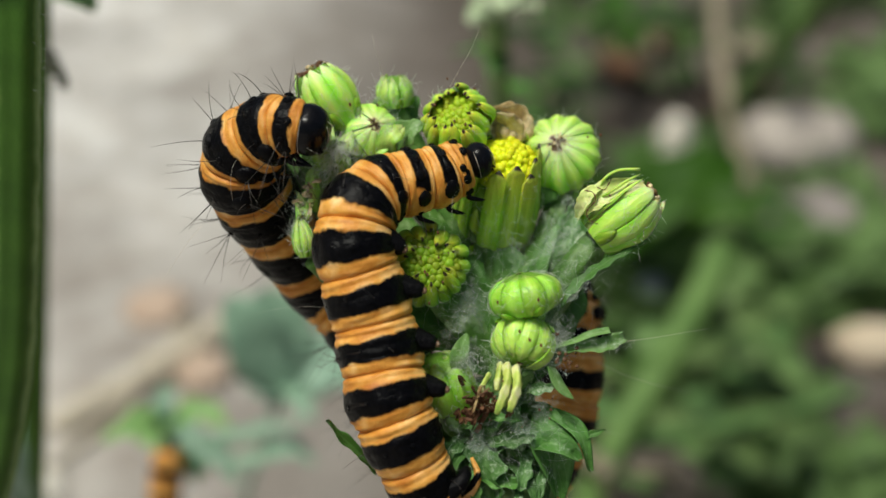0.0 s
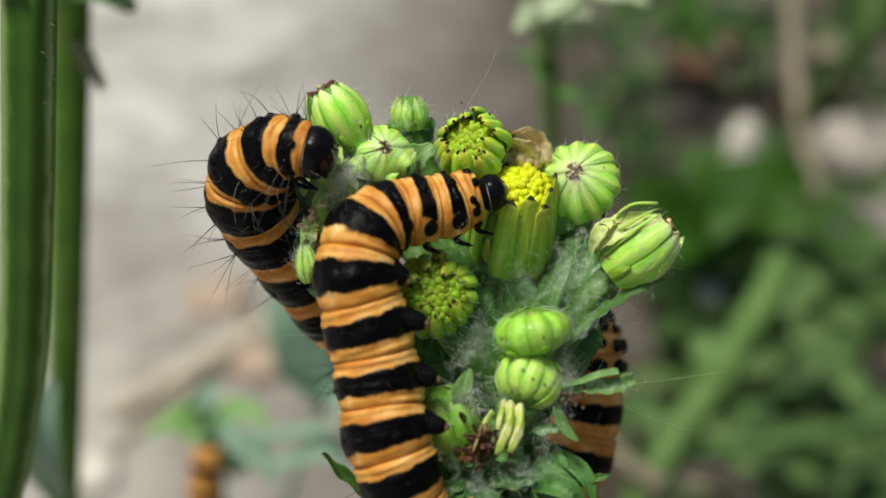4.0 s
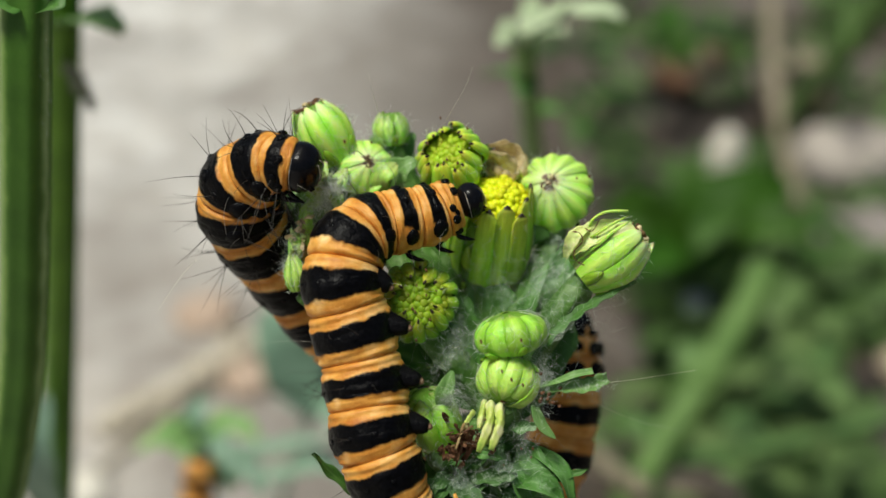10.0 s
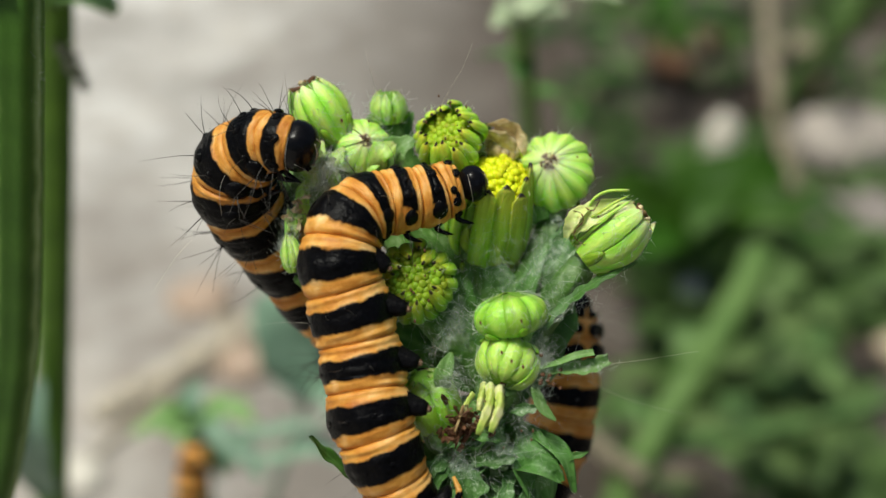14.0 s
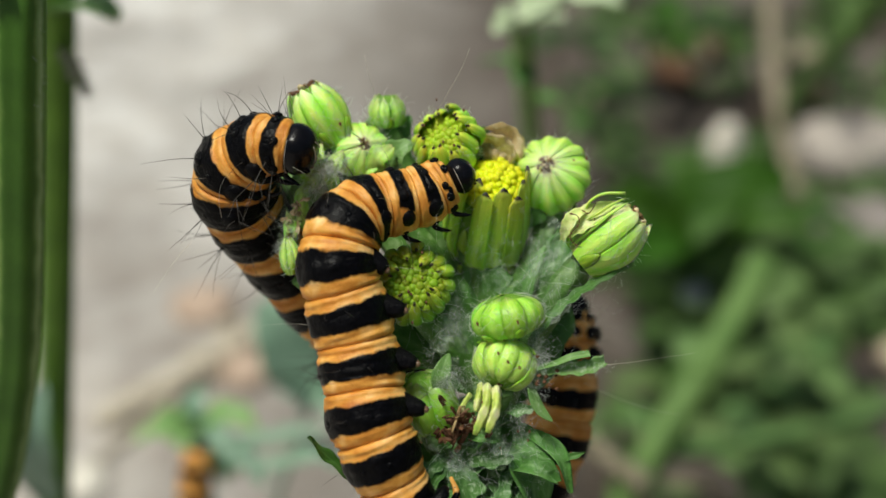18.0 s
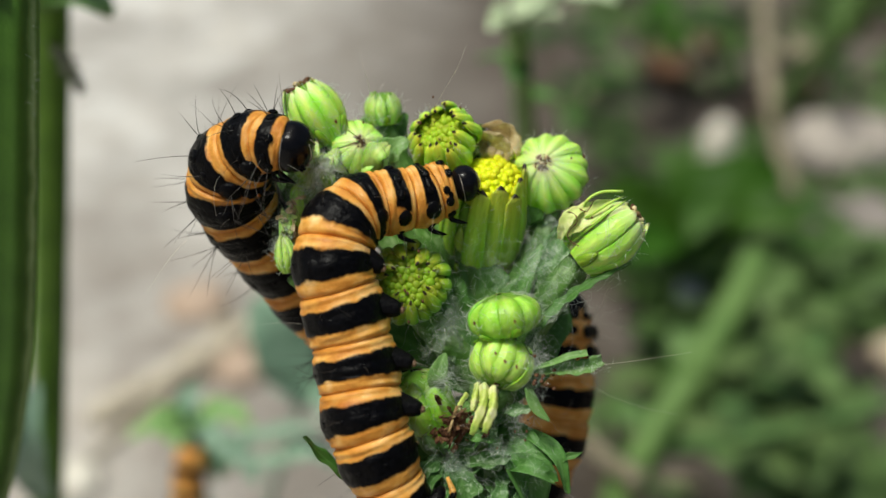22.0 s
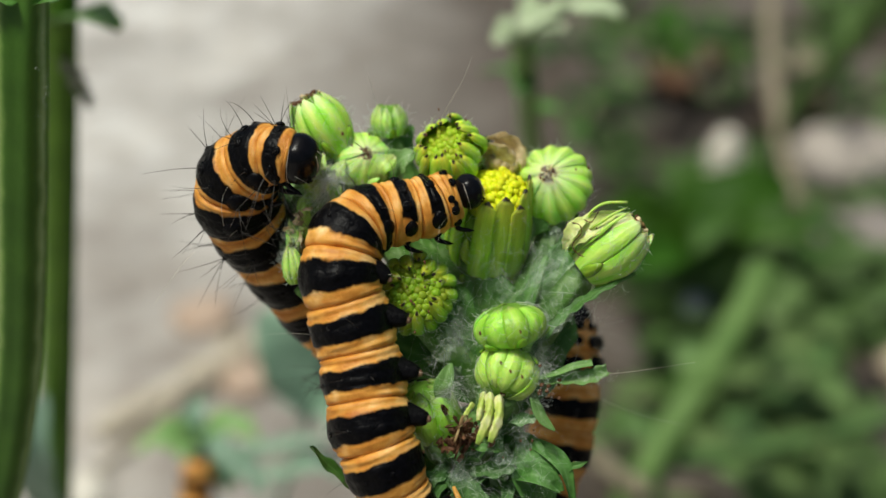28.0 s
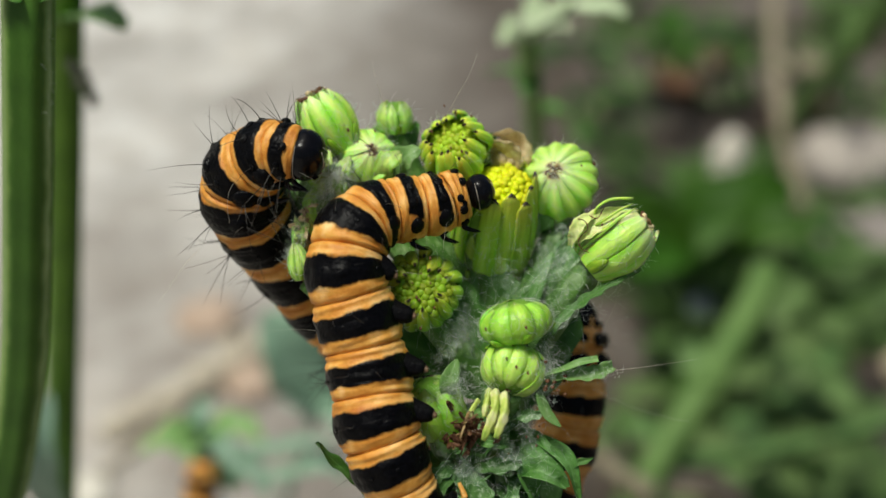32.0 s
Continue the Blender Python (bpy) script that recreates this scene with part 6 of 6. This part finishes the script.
STONE_PALE = plain("stone_pale", [(0.3, (0.60, 0.56, 0.47)), (0.7, (0.80, 0.76, 0.68))], 120, 0.8, 0.3, 500, 0.5, 0.001)
STONE_PINK = plain("stone_pink", [(0.3, (0.38, 0.28, 0.21)), (0.7, (0.55, 0.42, 0.33))], 120, 0.8, 0.3, 500, 0.5, 0.001)
STONE_GREY = plain("stone_grey", [(0.3, (0.20, 0.18, 0.165)), (0.7, (0.33, 0.29, 0.27))], 90, 0.8, 0.3, 500, 0.5, 0.001)
STONE_CREAM = plain("stone_cream", [(0.3, (0.55, 0.44, 0.31)), (0.7, (0.78, 0.67, 0.52))], 120, 0.8, 0.3, 500, 0.5, 0.001)
STONE_BUFF = plain("stone_buff", [(0.3, (0.30, 0.26, 0.23)), (0.7, (0.50, 0.45, 0.405))], 120, 0.8, 0.3, 500, 0.5, 0.001)
STONE_BLUE = plain("stone_blue", [(0.3, (0.20, 0.25, 0.29)), (0.7, (0.34, 0.38, 0.42))], 120, 0.6, 0.4, 500, 0.5, 0.001)
stone((0.1175, 0.4290), (0.0085, 0.0085, 0.0155), STONE_PALE, "rounded pale cream stone among weeds", 1)
stone((0.1560, 0.2874), (0.0145, 0.010, 0.0078), STONE_CREAM, "cream-coloured rounded stone among weeds", 2)
stone((-0.1035, 0.2251), (0.010, 0.008, 0.004), STONE_PALE, "flat cream stone on bare soil", 9)
stone((0.1713, 0.4349), (0.026, 0.022, 0.016), STONE_BUFF, "broad greyish pink flat stone", 4)
stone((0.1623, 0.3781), (0.024, 0.018, 0.010), STONE_GREY, "broad greyish pink flat stone", 5)
stone((-0.0622, 0.2811), (0.009, 0.010, 0.005), STONE_PINK, "small reddish brown stone", 7)
stone((-0.0831, 0.3214), (0.011, 0.012, 0.005), STONE_PINK, "small reddish brown stone", 8)


def stick(points, radius, mat, label, name="dry_stick", category="stick"):
    line = spline(points, 8)
    root = thing(name, line[0], label, category)
    part("stalk", tube(line, np.linspace(radius, radius * 0.75, len(line)) * MM, 12, ridge=0.06, ridges=5), mat, root)
    for j in (len(line) // 3, 2 * len(line) // 3):
        w = (line[j + 1] - line[j - 1]) / np.linalg.norm(line[j + 1] - line[j - 1])
        part("node", tube([line[j] + w * q * radius * MM for q in (-0.7, -0.3, 0.0, 0.3, 0.7)], radius * MM * np.array([0.9, 1.1, 1.2, 1.1, 0.85]), 12), mat, root, "swollen joint of the stalk")
    return root


def on_ground(xy, lift=0.002):
    return Vector((xy[0], xy[1], ground_z(*xy) + lift))


stick([on_ground((-0.0291, 0.3365), 0.003), on_ground((-0.0543, 0.3090), 0.004), on_ground((-0.0766, 0.2811), 0.004), on_ground((-0.1028, 0.2534), 0.003)], 5.4, STRAW, "pale dry straw stalk lying on the soil")
stick([on_ground((-0.0704, 0.3143), 0.002), on_ground((-0.0842, 0.2632), 0.003), on_ground((-0.1025, 0.2312), 0.002)], 1.8, STRAW, "pale dry straw stalk lying on the soil")
stick([H(152.31, 132.02, 536.00), H(132.41, 79.85, 454.00), H(120.15, 45.56, 395.00), H(112.72, 17.29, 346.00), on_ground((0.1374, 0.3483), 0.002)], 3.1, STRAW_PALE, "thick dry straw-coloured stalk leaning over weeds", "dry_stalk")
stick([H(114.29, 77.57, 240.00), H(111.63, 61.76, 270.00), H(109.67, 52.92, 300.00), H(117.42, 45.94, 370.00), on_ground((0.1384, 0.4269), 0.0)], 3.4, STALK_FAR, "dull green leaning weed stalk", "weed_stalk", "weed")
stick([H(70.85, -3.62, 220.00), H(66.41, -10.91, 215.00), H(54.35, -27.05, 205.00), H(43.27, -41.31, 198.00), H(37.78, -49.36, 192.00), H(32.37, -58.94, 185.00), on_ground((0.0308, 0.1491), 0.0)], 3.9, STALK_FAR, "thick dull green leaning weed stalk", "weed_stalk", "weed")
stick([H(42.44, -43.02, 200.00), H(60.96, -41.82, 205.00), H(81.61, -39.70, 215.00), H(103.57, -36.05, 225.00)], 1.9, LEAF_MID, "dull green weed stalk lying sideways", "weed_stalk", "weed")
stick([H(23.30, -35.24, 200.00), H(29.57, -39.76, 194.00), H(35.52, -44.37, 188.00), H(38.53, -50.38, 186.00), on_ground((0.0420, 0.1500), 0.0)], 1.9, STRAW_PALE, "thin pale dry stalk propped against a weed", "dry_stalk")
stick([H(35.80, -44.05, 190.00), H(45.55, -47.97, 198.00), H(57.26, -52.57, 210.00), on_ground((0.0800, 0.2150), 0.0)], 1.3, STRAW_PALE, "thin pale dry stalk sloping to the soil", "dry_stalk")
stick([H(78.15, -44.94, 262.00), H(84.18, -48.88, 255.00), H(90.44, -54.73, 250.00), on_ground((0.1080, 0.2100), 0.0)], 3.0, STALK_FAR, "grey-green weed stalk sloping to the soil", "weed_stalk", "weed")


# ---- weeds behind ----
def weed(root_xy, top, count, length, width, mat, label, seed, stem_r=1.3, low=0.3, name="weed", droop=0.35, lobes=3, depth=0.3, stem_mat=None):
    """A leafy weed: a stem from the ground to its top, and leaves set round it from the share low upwards."""
    rng = np.random.default_rng(seed)
    foot = on_ground(root_xy, -0.001)
    root = thing(name, foot, label, "weed", "weeds behind the groundsel")
    top = Vector(top)
    bend = Vector((rng.normal(0, 0.006), rng.normal(0, 0.006), 0))
    line = spline([foot, foot.lerp(top, 0.4) + bend, foot.lerp(top, 0.75) + bend * 0.6, top], 6)
    part("stem", tube(line, np.linspace(stem_r * 1.3, stem_r * 0.7, len(line)) * MM, 10), stem_mat or STEM_DARK, root)
    for k in range(count):
        s = low + (1 - low) * (k + 0.5) / count
        p = Vector(line[min(len(line) - 1, int(s * len(line)))])
        q = k * 2.39996 + rng.normal(0, 0.3)
        ln = length * MM * rng.uniform(0.7, 1.2)
        out = Vector((math.cos(q), math.sin(q), rng.uniform(0.1, 0.5)))
        tip = p + out * ln - Vector((0, 0, droop * ln))
        part("leaf", lobed_leaf([p, p + out * ln * 0.35, p + out * ln * 0.7 - Vector((0, 0, droop * ln * 0.35)), tip], width * rng.uniform(0.75, 1.2), (0.1 * rng.normal(), 0.1 * rng.normal(), 1), lobes=lobes, depth=depth, seed=seed * 50 + k, thick=0.3, rows=15, cols=5), mat, root)
    return root


weed((0.0848, 0.3693), H(71.99, 19.21, 330.00), 7, 30, 8, LEAF_BANK, "dark green leafy weed on the bank", 1)
weed((0.1064, 0.3483), H(84.09, 11.35, 300.00), 8, 30, 9, LEAF_BANK, "dark green leafy weed on the bank", 2)
weed((0.1171, 0.3143), H(94.99, -2.95, 290.00), 9, 17, 7, LEAF_BANK, "dark green leafy weed on the bank", 3)
weed((0.1106, 0.2632), H(84.92, -23.90, 240.00), 8, 18, 6, LEAF_MID, "green leafy weed with crowded leaves", 4)
weed((0.1206, 0.3005), H(93.30, -11.59, 270.00), 8, 16, 6, LEAF_MID, "green leafy weed with crowded leaves", 5)
weed((0.1021, 0.2215), H(81.36, -45.57, 225.00), 7, 15, 5.5, LEAF_MID, "green leafy weed with crowded leaves", 6)
weed((0.0853, 0.2168), H(68.10, -42.28, 220.00), 8, 16, 5.5, LEAF_MID, "green leafy weed with crowded leaves", 7)
weed((0.0706, 0.2520), H(60.62, -29.74, 260.00), 7, 17, 5, LEAF_MID, "green leafy weed with crowded leaves", 8)
weed((0.0681, 0.4545), H(49.92, 52.85, 380.00), 4, 20, 4, LEAF_BANK, "dark weed in the shade behind", 10)
weed((0.1440, 0.5544), H(118.67, 89.36, 470.00), 4, 28, 7, LEAF_BANK, "dark weed in the shade behind", 11)
weed((0.1981, 0.5544), H(159.38, 90.52, 450.00), 4, 28, 7, LEAF_BANK, "dark weed in the shade behind", 12)
weed((0.0669, 0.3143), H(53.72, -1.44, 300.00), 8, 22, 6, LEAF_BANK, "dark weed in the shade behind", 13)
weed((0.0489, 0.2263), H(40.19, -38.59, 240.00), 6, 15, 5, LEAF_MID, "green leafy weed with crowded leaves", 14)
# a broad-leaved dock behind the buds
# darker copy of LEAF_BANK, with the shade at the back painted in
LEAF_PAINTED_SHADE = plain("leaf_painted_shade_green", [(0.3, (0.016, 0.034, 0.010)), (0.55, (0.026, 0.055, 0.016)), (0.75, (0.05, 0.085, 0.03))], 60, 0.6, 0.15, 800, 0.4, 0.0005, rand=0.4)
LEAF_BROAD = plain("leaf_broad_green", [(0.3, (0.020, 0.062, 0.004)), (0.55, (0.030, 0.085, 0.006)), (0.75, (0.048, 0.12, 0.012))], 60, 0.55, 0.15, 600, 0.4, 0.0005, rand=0.25)
dock = weed((0.1150, 0.3330), H(71.28, 3.36, 300.00), 3, 18, 7, LEAF_BROAD, "broad-leaved dark green weed on the bank", 31, 1.6, 0.7)
for k, (pts, w) in enumerate((([H(71.28, 3.36, 300.00), H(60.33, 8.75, 292.00), H(51.63, 11.68, 286.00), H(44.21, 9.27, 282.00)], 8.0), ([H(71.28, 3.36, 300.00), H(76.82, 12.01, 296.00), H(86.78, 18.44, 298.00), H(98.45, 17.74, 300.00)], 9.0), ([H(71.28, 2.56, 300.00), H(80.20, 7.15, 290.00), H(88.01, 8.56, 284.00), H(97.57, 4.68, 280.00)], 8.5), ([H(70.48, 2.56, 300.00), H(62.39, 1.69, 286.00), H(54.96, -1.35, 278.00), H(47.36, -5.75, 272.00)], 7.0), ([H(71.28, 3.36, 300.00), H(70.48, 11.35, 300.00), H(72.87, 17.93, 304.00), H(77.75, 23.03, 308.00)], 7.0))):
    part("leaf", lobed_leaf(pts, w, HV(0.1, 0.55, -0.85), lobes=1, depth=0.08, curl=0.2, seed=360 + k, thick=0.3, rows=20, cols=7), LEAF_BROAD, dock, "broad smooth green leaf")
# stringy dark weeds behind; shade is put into the darkest leaf colour
weed((0.104, 0.5393), H(89.33, 96.36, 470.00), 6, 26, 7, LEAF_BROAD, "dark weed in the shade behind", 9)
weed((0.082, 0.5300), H(58.76, 91.00, 480.00), 5, 24, 5, LEAF_PAINTED_SHADE, "dark weed in the shade behind", 16)
weed((0.078, 0.4800), H(57.69, 60.95, 430.00), 5, 18, 5, LEAF_PAINTED_SHADE, "dark weed in the shade behind", 17)
weed((0.182, 0.5000), H(154.02, 77.67, 440.00), 4, 20, 4, LEAF_PAINTED_SHADE, "dark weed in the shade behind", 18)
weed((0.150, 0.5200), H(128.01, 94.02, 470.00), 5, 26, 5, LEAF_PAINTED_SHADE, "dark weed in the shade behind", 19)
# dead leaves on the litter
for k, (x, y, ln, mat) in enumerate(((0.120, 0.547, 0.030, STRAW_PALE), (0.109, 0.520, 0.034, DEAD), (0.140, 0.560, 0.028, DEAD), (0.165, 0.500, 0.032, DEAD), (0.072, 0.500, 0.026, STRAW_PALE), (0.178, 0.545, 0.034, STRAW_PALE), (0.148, 0.470, 0.026, DEAD))):
    p = on_ground((x, y), 0.003)
    q = k * 1.9
    w = Vector((math.cos(q), math.sin(q), 0)) * ln
    fallen = thing("dead_leaf", p, "curled brown dead leaf lying on the litter", "leaf", "dead leaves on the litter")
    part("blade", lobed_leaf([p - w * 0.5, p - w * 0.15 + Vector((0, 0, 0.003)), p + w * 0.2 + Vector((0, 0, 0.004)), p + w * 0.5 + Vector((0, 0, 0.002))], ln * 330, (0, 0, 1), lobes=2, depth=0.2, curl=0.35, seed=380 + k, thick=0.3, rows=14, cols=7), mat, fallen)
    part("leaf_stalk", tube(spline([p - w * 0.48, p - w * 0.65 + Vector((0, 0, 0.001)), p - w * 0.8], 4), 0.0006, 6), mat, fallen)
# the neighbouring weed that carries the distant caterpillar
far_plant = weed((-0.0586, 0.1608), H(-35.48, -27.02, 123.00), 5, 9, 2.6, LEAF_PALE, "pale green weed with narrow leaves", 21, 0.9, 0.8)
for k, pts in enumerate(([H(-35.48, -27.02, 123.00), H(-36.69, -25.13, 120.00), H(-38.69, -24.86, 118.00), H(-40.70, -26.15, 117.00)], [H(-35.48, -27.02, 123.00), H(-32.42, -24.46, 121.00), H(-29.01, -24.57, 120.00), H(-25.88, -26.84, 119.00)], [H(-35.13, -28.10, 122.00), H(-30.69, -27.90, 118.00), H(-27.19, -29.96, 116.00), H(-24.69, -33.73, 115.00)], [H(-35.48, -27.43, 123.00), H(-35.86, -24.83, 122.00), H(-35.45, -22.79, 122.00), H(-33.66, -21.16, 122.00)], [H(-30.69, -28.70, 118.00), H(-26.01, -27.59, 116.00), H(-20.75, -26.26, 115.00), H(-15.25, -25.71, 115.00)], [H(-27.19, -30.75, 116.00), H(-22.33, -30.58, 115.00), H(-17.51, -29.24, 114.00), H(-13.60, -31.19, 114.00)], [H(-35.48, -27.84, 123.00), H(-31.89, -26.30, 118.00), H(-30.36, -28.38, 116.00), H(-29.01, -32.15, 115.00)])):
    part("leaf", lobed_leaf(pts, 2.2 if k < 4 else 1.4, HV(0, 0.6, -0.8), lobes=3, depth=0.35, seed=300 + k, thick=0.2, rows=18, cols=5), LEAF_PALE if k in (0, 1) else LEAF_BLUE, far_plant)
# blue-green leaf hanging behind the curled caterpillar
side_plant = weed((-0.0348, 0.1661), H(-19.58, -23.07, 135.00), 3, 8, 2.5, LEAF_BLUE, "blue-green leafy weed behind the caterpillars", 22, 0.8, 0.8, stem_mat=LEAF_BLUE)
for k, pts in enumerate(([H(-19.58, -23.07, 135.00), H(-21.98, -18.52, 133.00), H(-24.32, -13.19, 131.00), H(-27.58, -8.91, 131.00)], [H(-19.58, -23.07, 135.00), H(-19.58, -16.96, 135.00), H(-20.89, -11.71, 135.00), H(-23.07, -7.78, 135.00)], [H(-19.58, -23.95, 135.00), H(-16.96, -20.45, 135.00), H(-12.59, -19.58, 135.00), H(-7.34, -21.33, 135.00)])):
    part("leaf", lobed_leaf(pts, 5.4, HV(0.1, 0.3, -0.9), lobes=2, depth=0.1, seed=320 + k, thick=0.2, rows=18, cols=5), LEAF_BLUE, side_plant)
# slim weed with a pale flowering top
top_plant = weed((0.0257, 0.2690), H(8.42, 22.76, 72.00), 4, 6, 1.8, LEAF, "slim weed with a pale flowering top", 23, 1.75, 0.85, stem_mat=STEM_FAR)
for k, pts in enumerate(([H(8.42, 22.16, 72.00), H(7.71, 23.13, 70.00), H(6.78, 23.42, 69.00), H(5.68, 22.90, 68.00)], [H(8.42, 22.16, 72.00), H(9.77, 23.01, 70.00), H(11.16, 23.31, 69.00), H(12.52, 22.67, 68.00)], [H(8.42, 22.40, 72.00), H(9.02, 24.55, 72.00), H(9.32, 26.04, 72.00), H(9.92, 27.54, 72.00)], [H(12.03, 24.59, 69.00), H(14.26, 25.10, 68.00), H(16.45, 24.80, 67.00), H(18.18, 23.88, 67.00)], [H(8.42, 22.40, 72.00), H(10.06, 24.19, 70.00), H(11.74, 24.94, 69.00), H(13.10, 26.03, 68.00)], [H(8.42, 22.28, 72.00), H(7.17, 22.59, 71.00), H(6.24, 22.30, 70.00), H(5.41, 21.72, 70.00)])):
    part("leaf", lobed_leaf(pts, 1.5, HV(0, 0.7, -0.7), lobes=3, depth=0.3, curl=0.3, seed=340 + k, thick=0.2, rows=18, cols=5), LEAF_WHITE, top_plant, "pale bract at the flowering top")

# one small pale seed head among the leaves
tuft_plant = weed((0.0839, 0.2938), H(71.62, -14.87, 300.00), 3, 10, 3, LEAF_MID, "slim weed with a bluish white seed head", 24, 0.8, 0.5)
g = ball(H(71.62, -14.23, 300.00), ((0.0038, 0, 0), (0, 0.0035, 0), (0, 0, 0.003)), 9, 14)
part("seed_head", g, STONE_BLUE, tuft_plant, "bluish white downy seed head")

# low ground cover on the bank, too many leaves to count
rng = np.random.default_rng(77)
geos = []
while len(geos) < 2100:
    x, y = rng.uniform(0.0, 0.42), rng.uniform(0.2, 1.1)
    if len(geos) > 1000:
        x, y = rng.uniform(0.045, 0.2), rng.uniform(0.18, 0.36)
    if rng.random() > 1.5 - math.hypot(x - 0.14, y - 0.4) / 0.32 or (x > 0.112 and 0.215 < y < 0.31):
        continue
    if x < 0.045 + 0.05 * (0.5 + noise.noise(Vector((x * 12, y * 12, 5)))) + 0.05 * max(0, y - 0.5) or noise.noise(Vector((x * 16, y * 16, 9))) < -0.16 or (abs(x - 0.1424 - 0.18 * (y - 0.404)) < 0.012 and y > 0.4) or (y > 0.45 and x < 0.2 and rng.random() < 0.75):
        continue
    p = Vector((x, y, ground_z(x, y) + 0.001))
    q, ln = rng.uniform(0, 6.28), rng.uniform(0.010, 0.026)
    out = Vector((math.cos(q), math.sin(q), rng.uniform(0.2, 1.1)))
    geos.append(lobed_leaf([p, p + out * ln * 0.5, p + out * ln - Vector((0, 0, 0.3 * ln))], ln * 260, (0, 0, 1), lobes=2, depth=0.25, seed=len(geos), thick=0.3, rows=6, cols=3))
cover = new("ground_cover", mesh("ground_cover", *merged(geos)[:2], LEAF_MID))
tagged(cover, "low green leaves covering the bank", "ground cover", kind="stuff")


# ---- what moves: the feeding caterpillar's head and thorax nod at the flower ----
# seconds, shift across and down of the head in hundredths of a millimetre
NODS = [(0, -6, -11), (0.5, -17, -14), (1, 6, -8), (1.5, -3, 0), (2, -11, 0), (2.5, -3, -6), (4.5, -8, 14), (5, -11, 17), (5.5, -20, 8), (6, -14, -3),
        (6.5, -8, -3), (7, -36, -31), (7.5, -14, -34), (8, -6, -31), (8.5, 0, -36), (9, -11, -22), (9.5, -3, -3), (10, 0, -6), (10.5, 8, 3), (11, -8, -6),
        (11.5, -3, 0), (12, 6, -11), (12.5, 14, 11), (13, 0, 0), (13.5, 0, 3), (14, 11, 11), (14.5, -3, 8), (16.5, -14, -48), (17, -8, -53), (17.5, -6, -53),
        (18, -20, -36), (18.5, -3, -28), (19, 6, -14), (19.5, -14, -34), (20, 0, -11), (20.5, -3, 0), (21, 6, 0), (21.5, 0, -8), (22, 3, 6), (22.5, -6, -8),
        (23, 6, 6), (23.5, -6, 0), (24, -25, -45), (24.5, 0, -50), (25, -6, -59), (25.5, 0, -31), (27.5, -3, -8), (28, 0, -8), (28.5, 11, -11), (29, -3, -20),
        (29.5, -3, -25), (30, 8, -17), (30.5, 6, -8), (31, 8, -6), (31.5, 11, 6), (32, 20, 11)]


def motions():
    axis = HV(0, 0, 1)
    across = HV(1, 0, 0)
    joint = [Vector(s.location) for s in front_segs]
    rest = [Vector(o.location) for o in (front_segs[2], front_segs[1], front_segs[0], front_head)]
    keyed = [[], [], [], []]
    for t, dx, dy in NODS:
        turn = dy * 0.01 / 2.5
        chain = Matrix.Identity(4)
        for k, (pivot, share) in enumerate(((joint[3], 0.3), (joint[2], 0.3), (joint[1], 0.4), (joint[0], 0.25))):
            here = chain @ Matrix.Translation(pivot) @ Matrix.Rotation(turn * share, 4, axis) @ Matrix.Translation(-pivot)
            push = Matrix.Translation(across * (dx * 0.01 * MM * (0.15, 0.25, 0.3, 0.3)[k]))
            chain = push @ here
            keyed[k].append((t, chain @ Matrix.Translation(rest[k])))
    for ob, rows in zip((front_segs[2], front_segs[1], front_segs[0], front_head), keyed):
        walk(ob, rows)


motions()
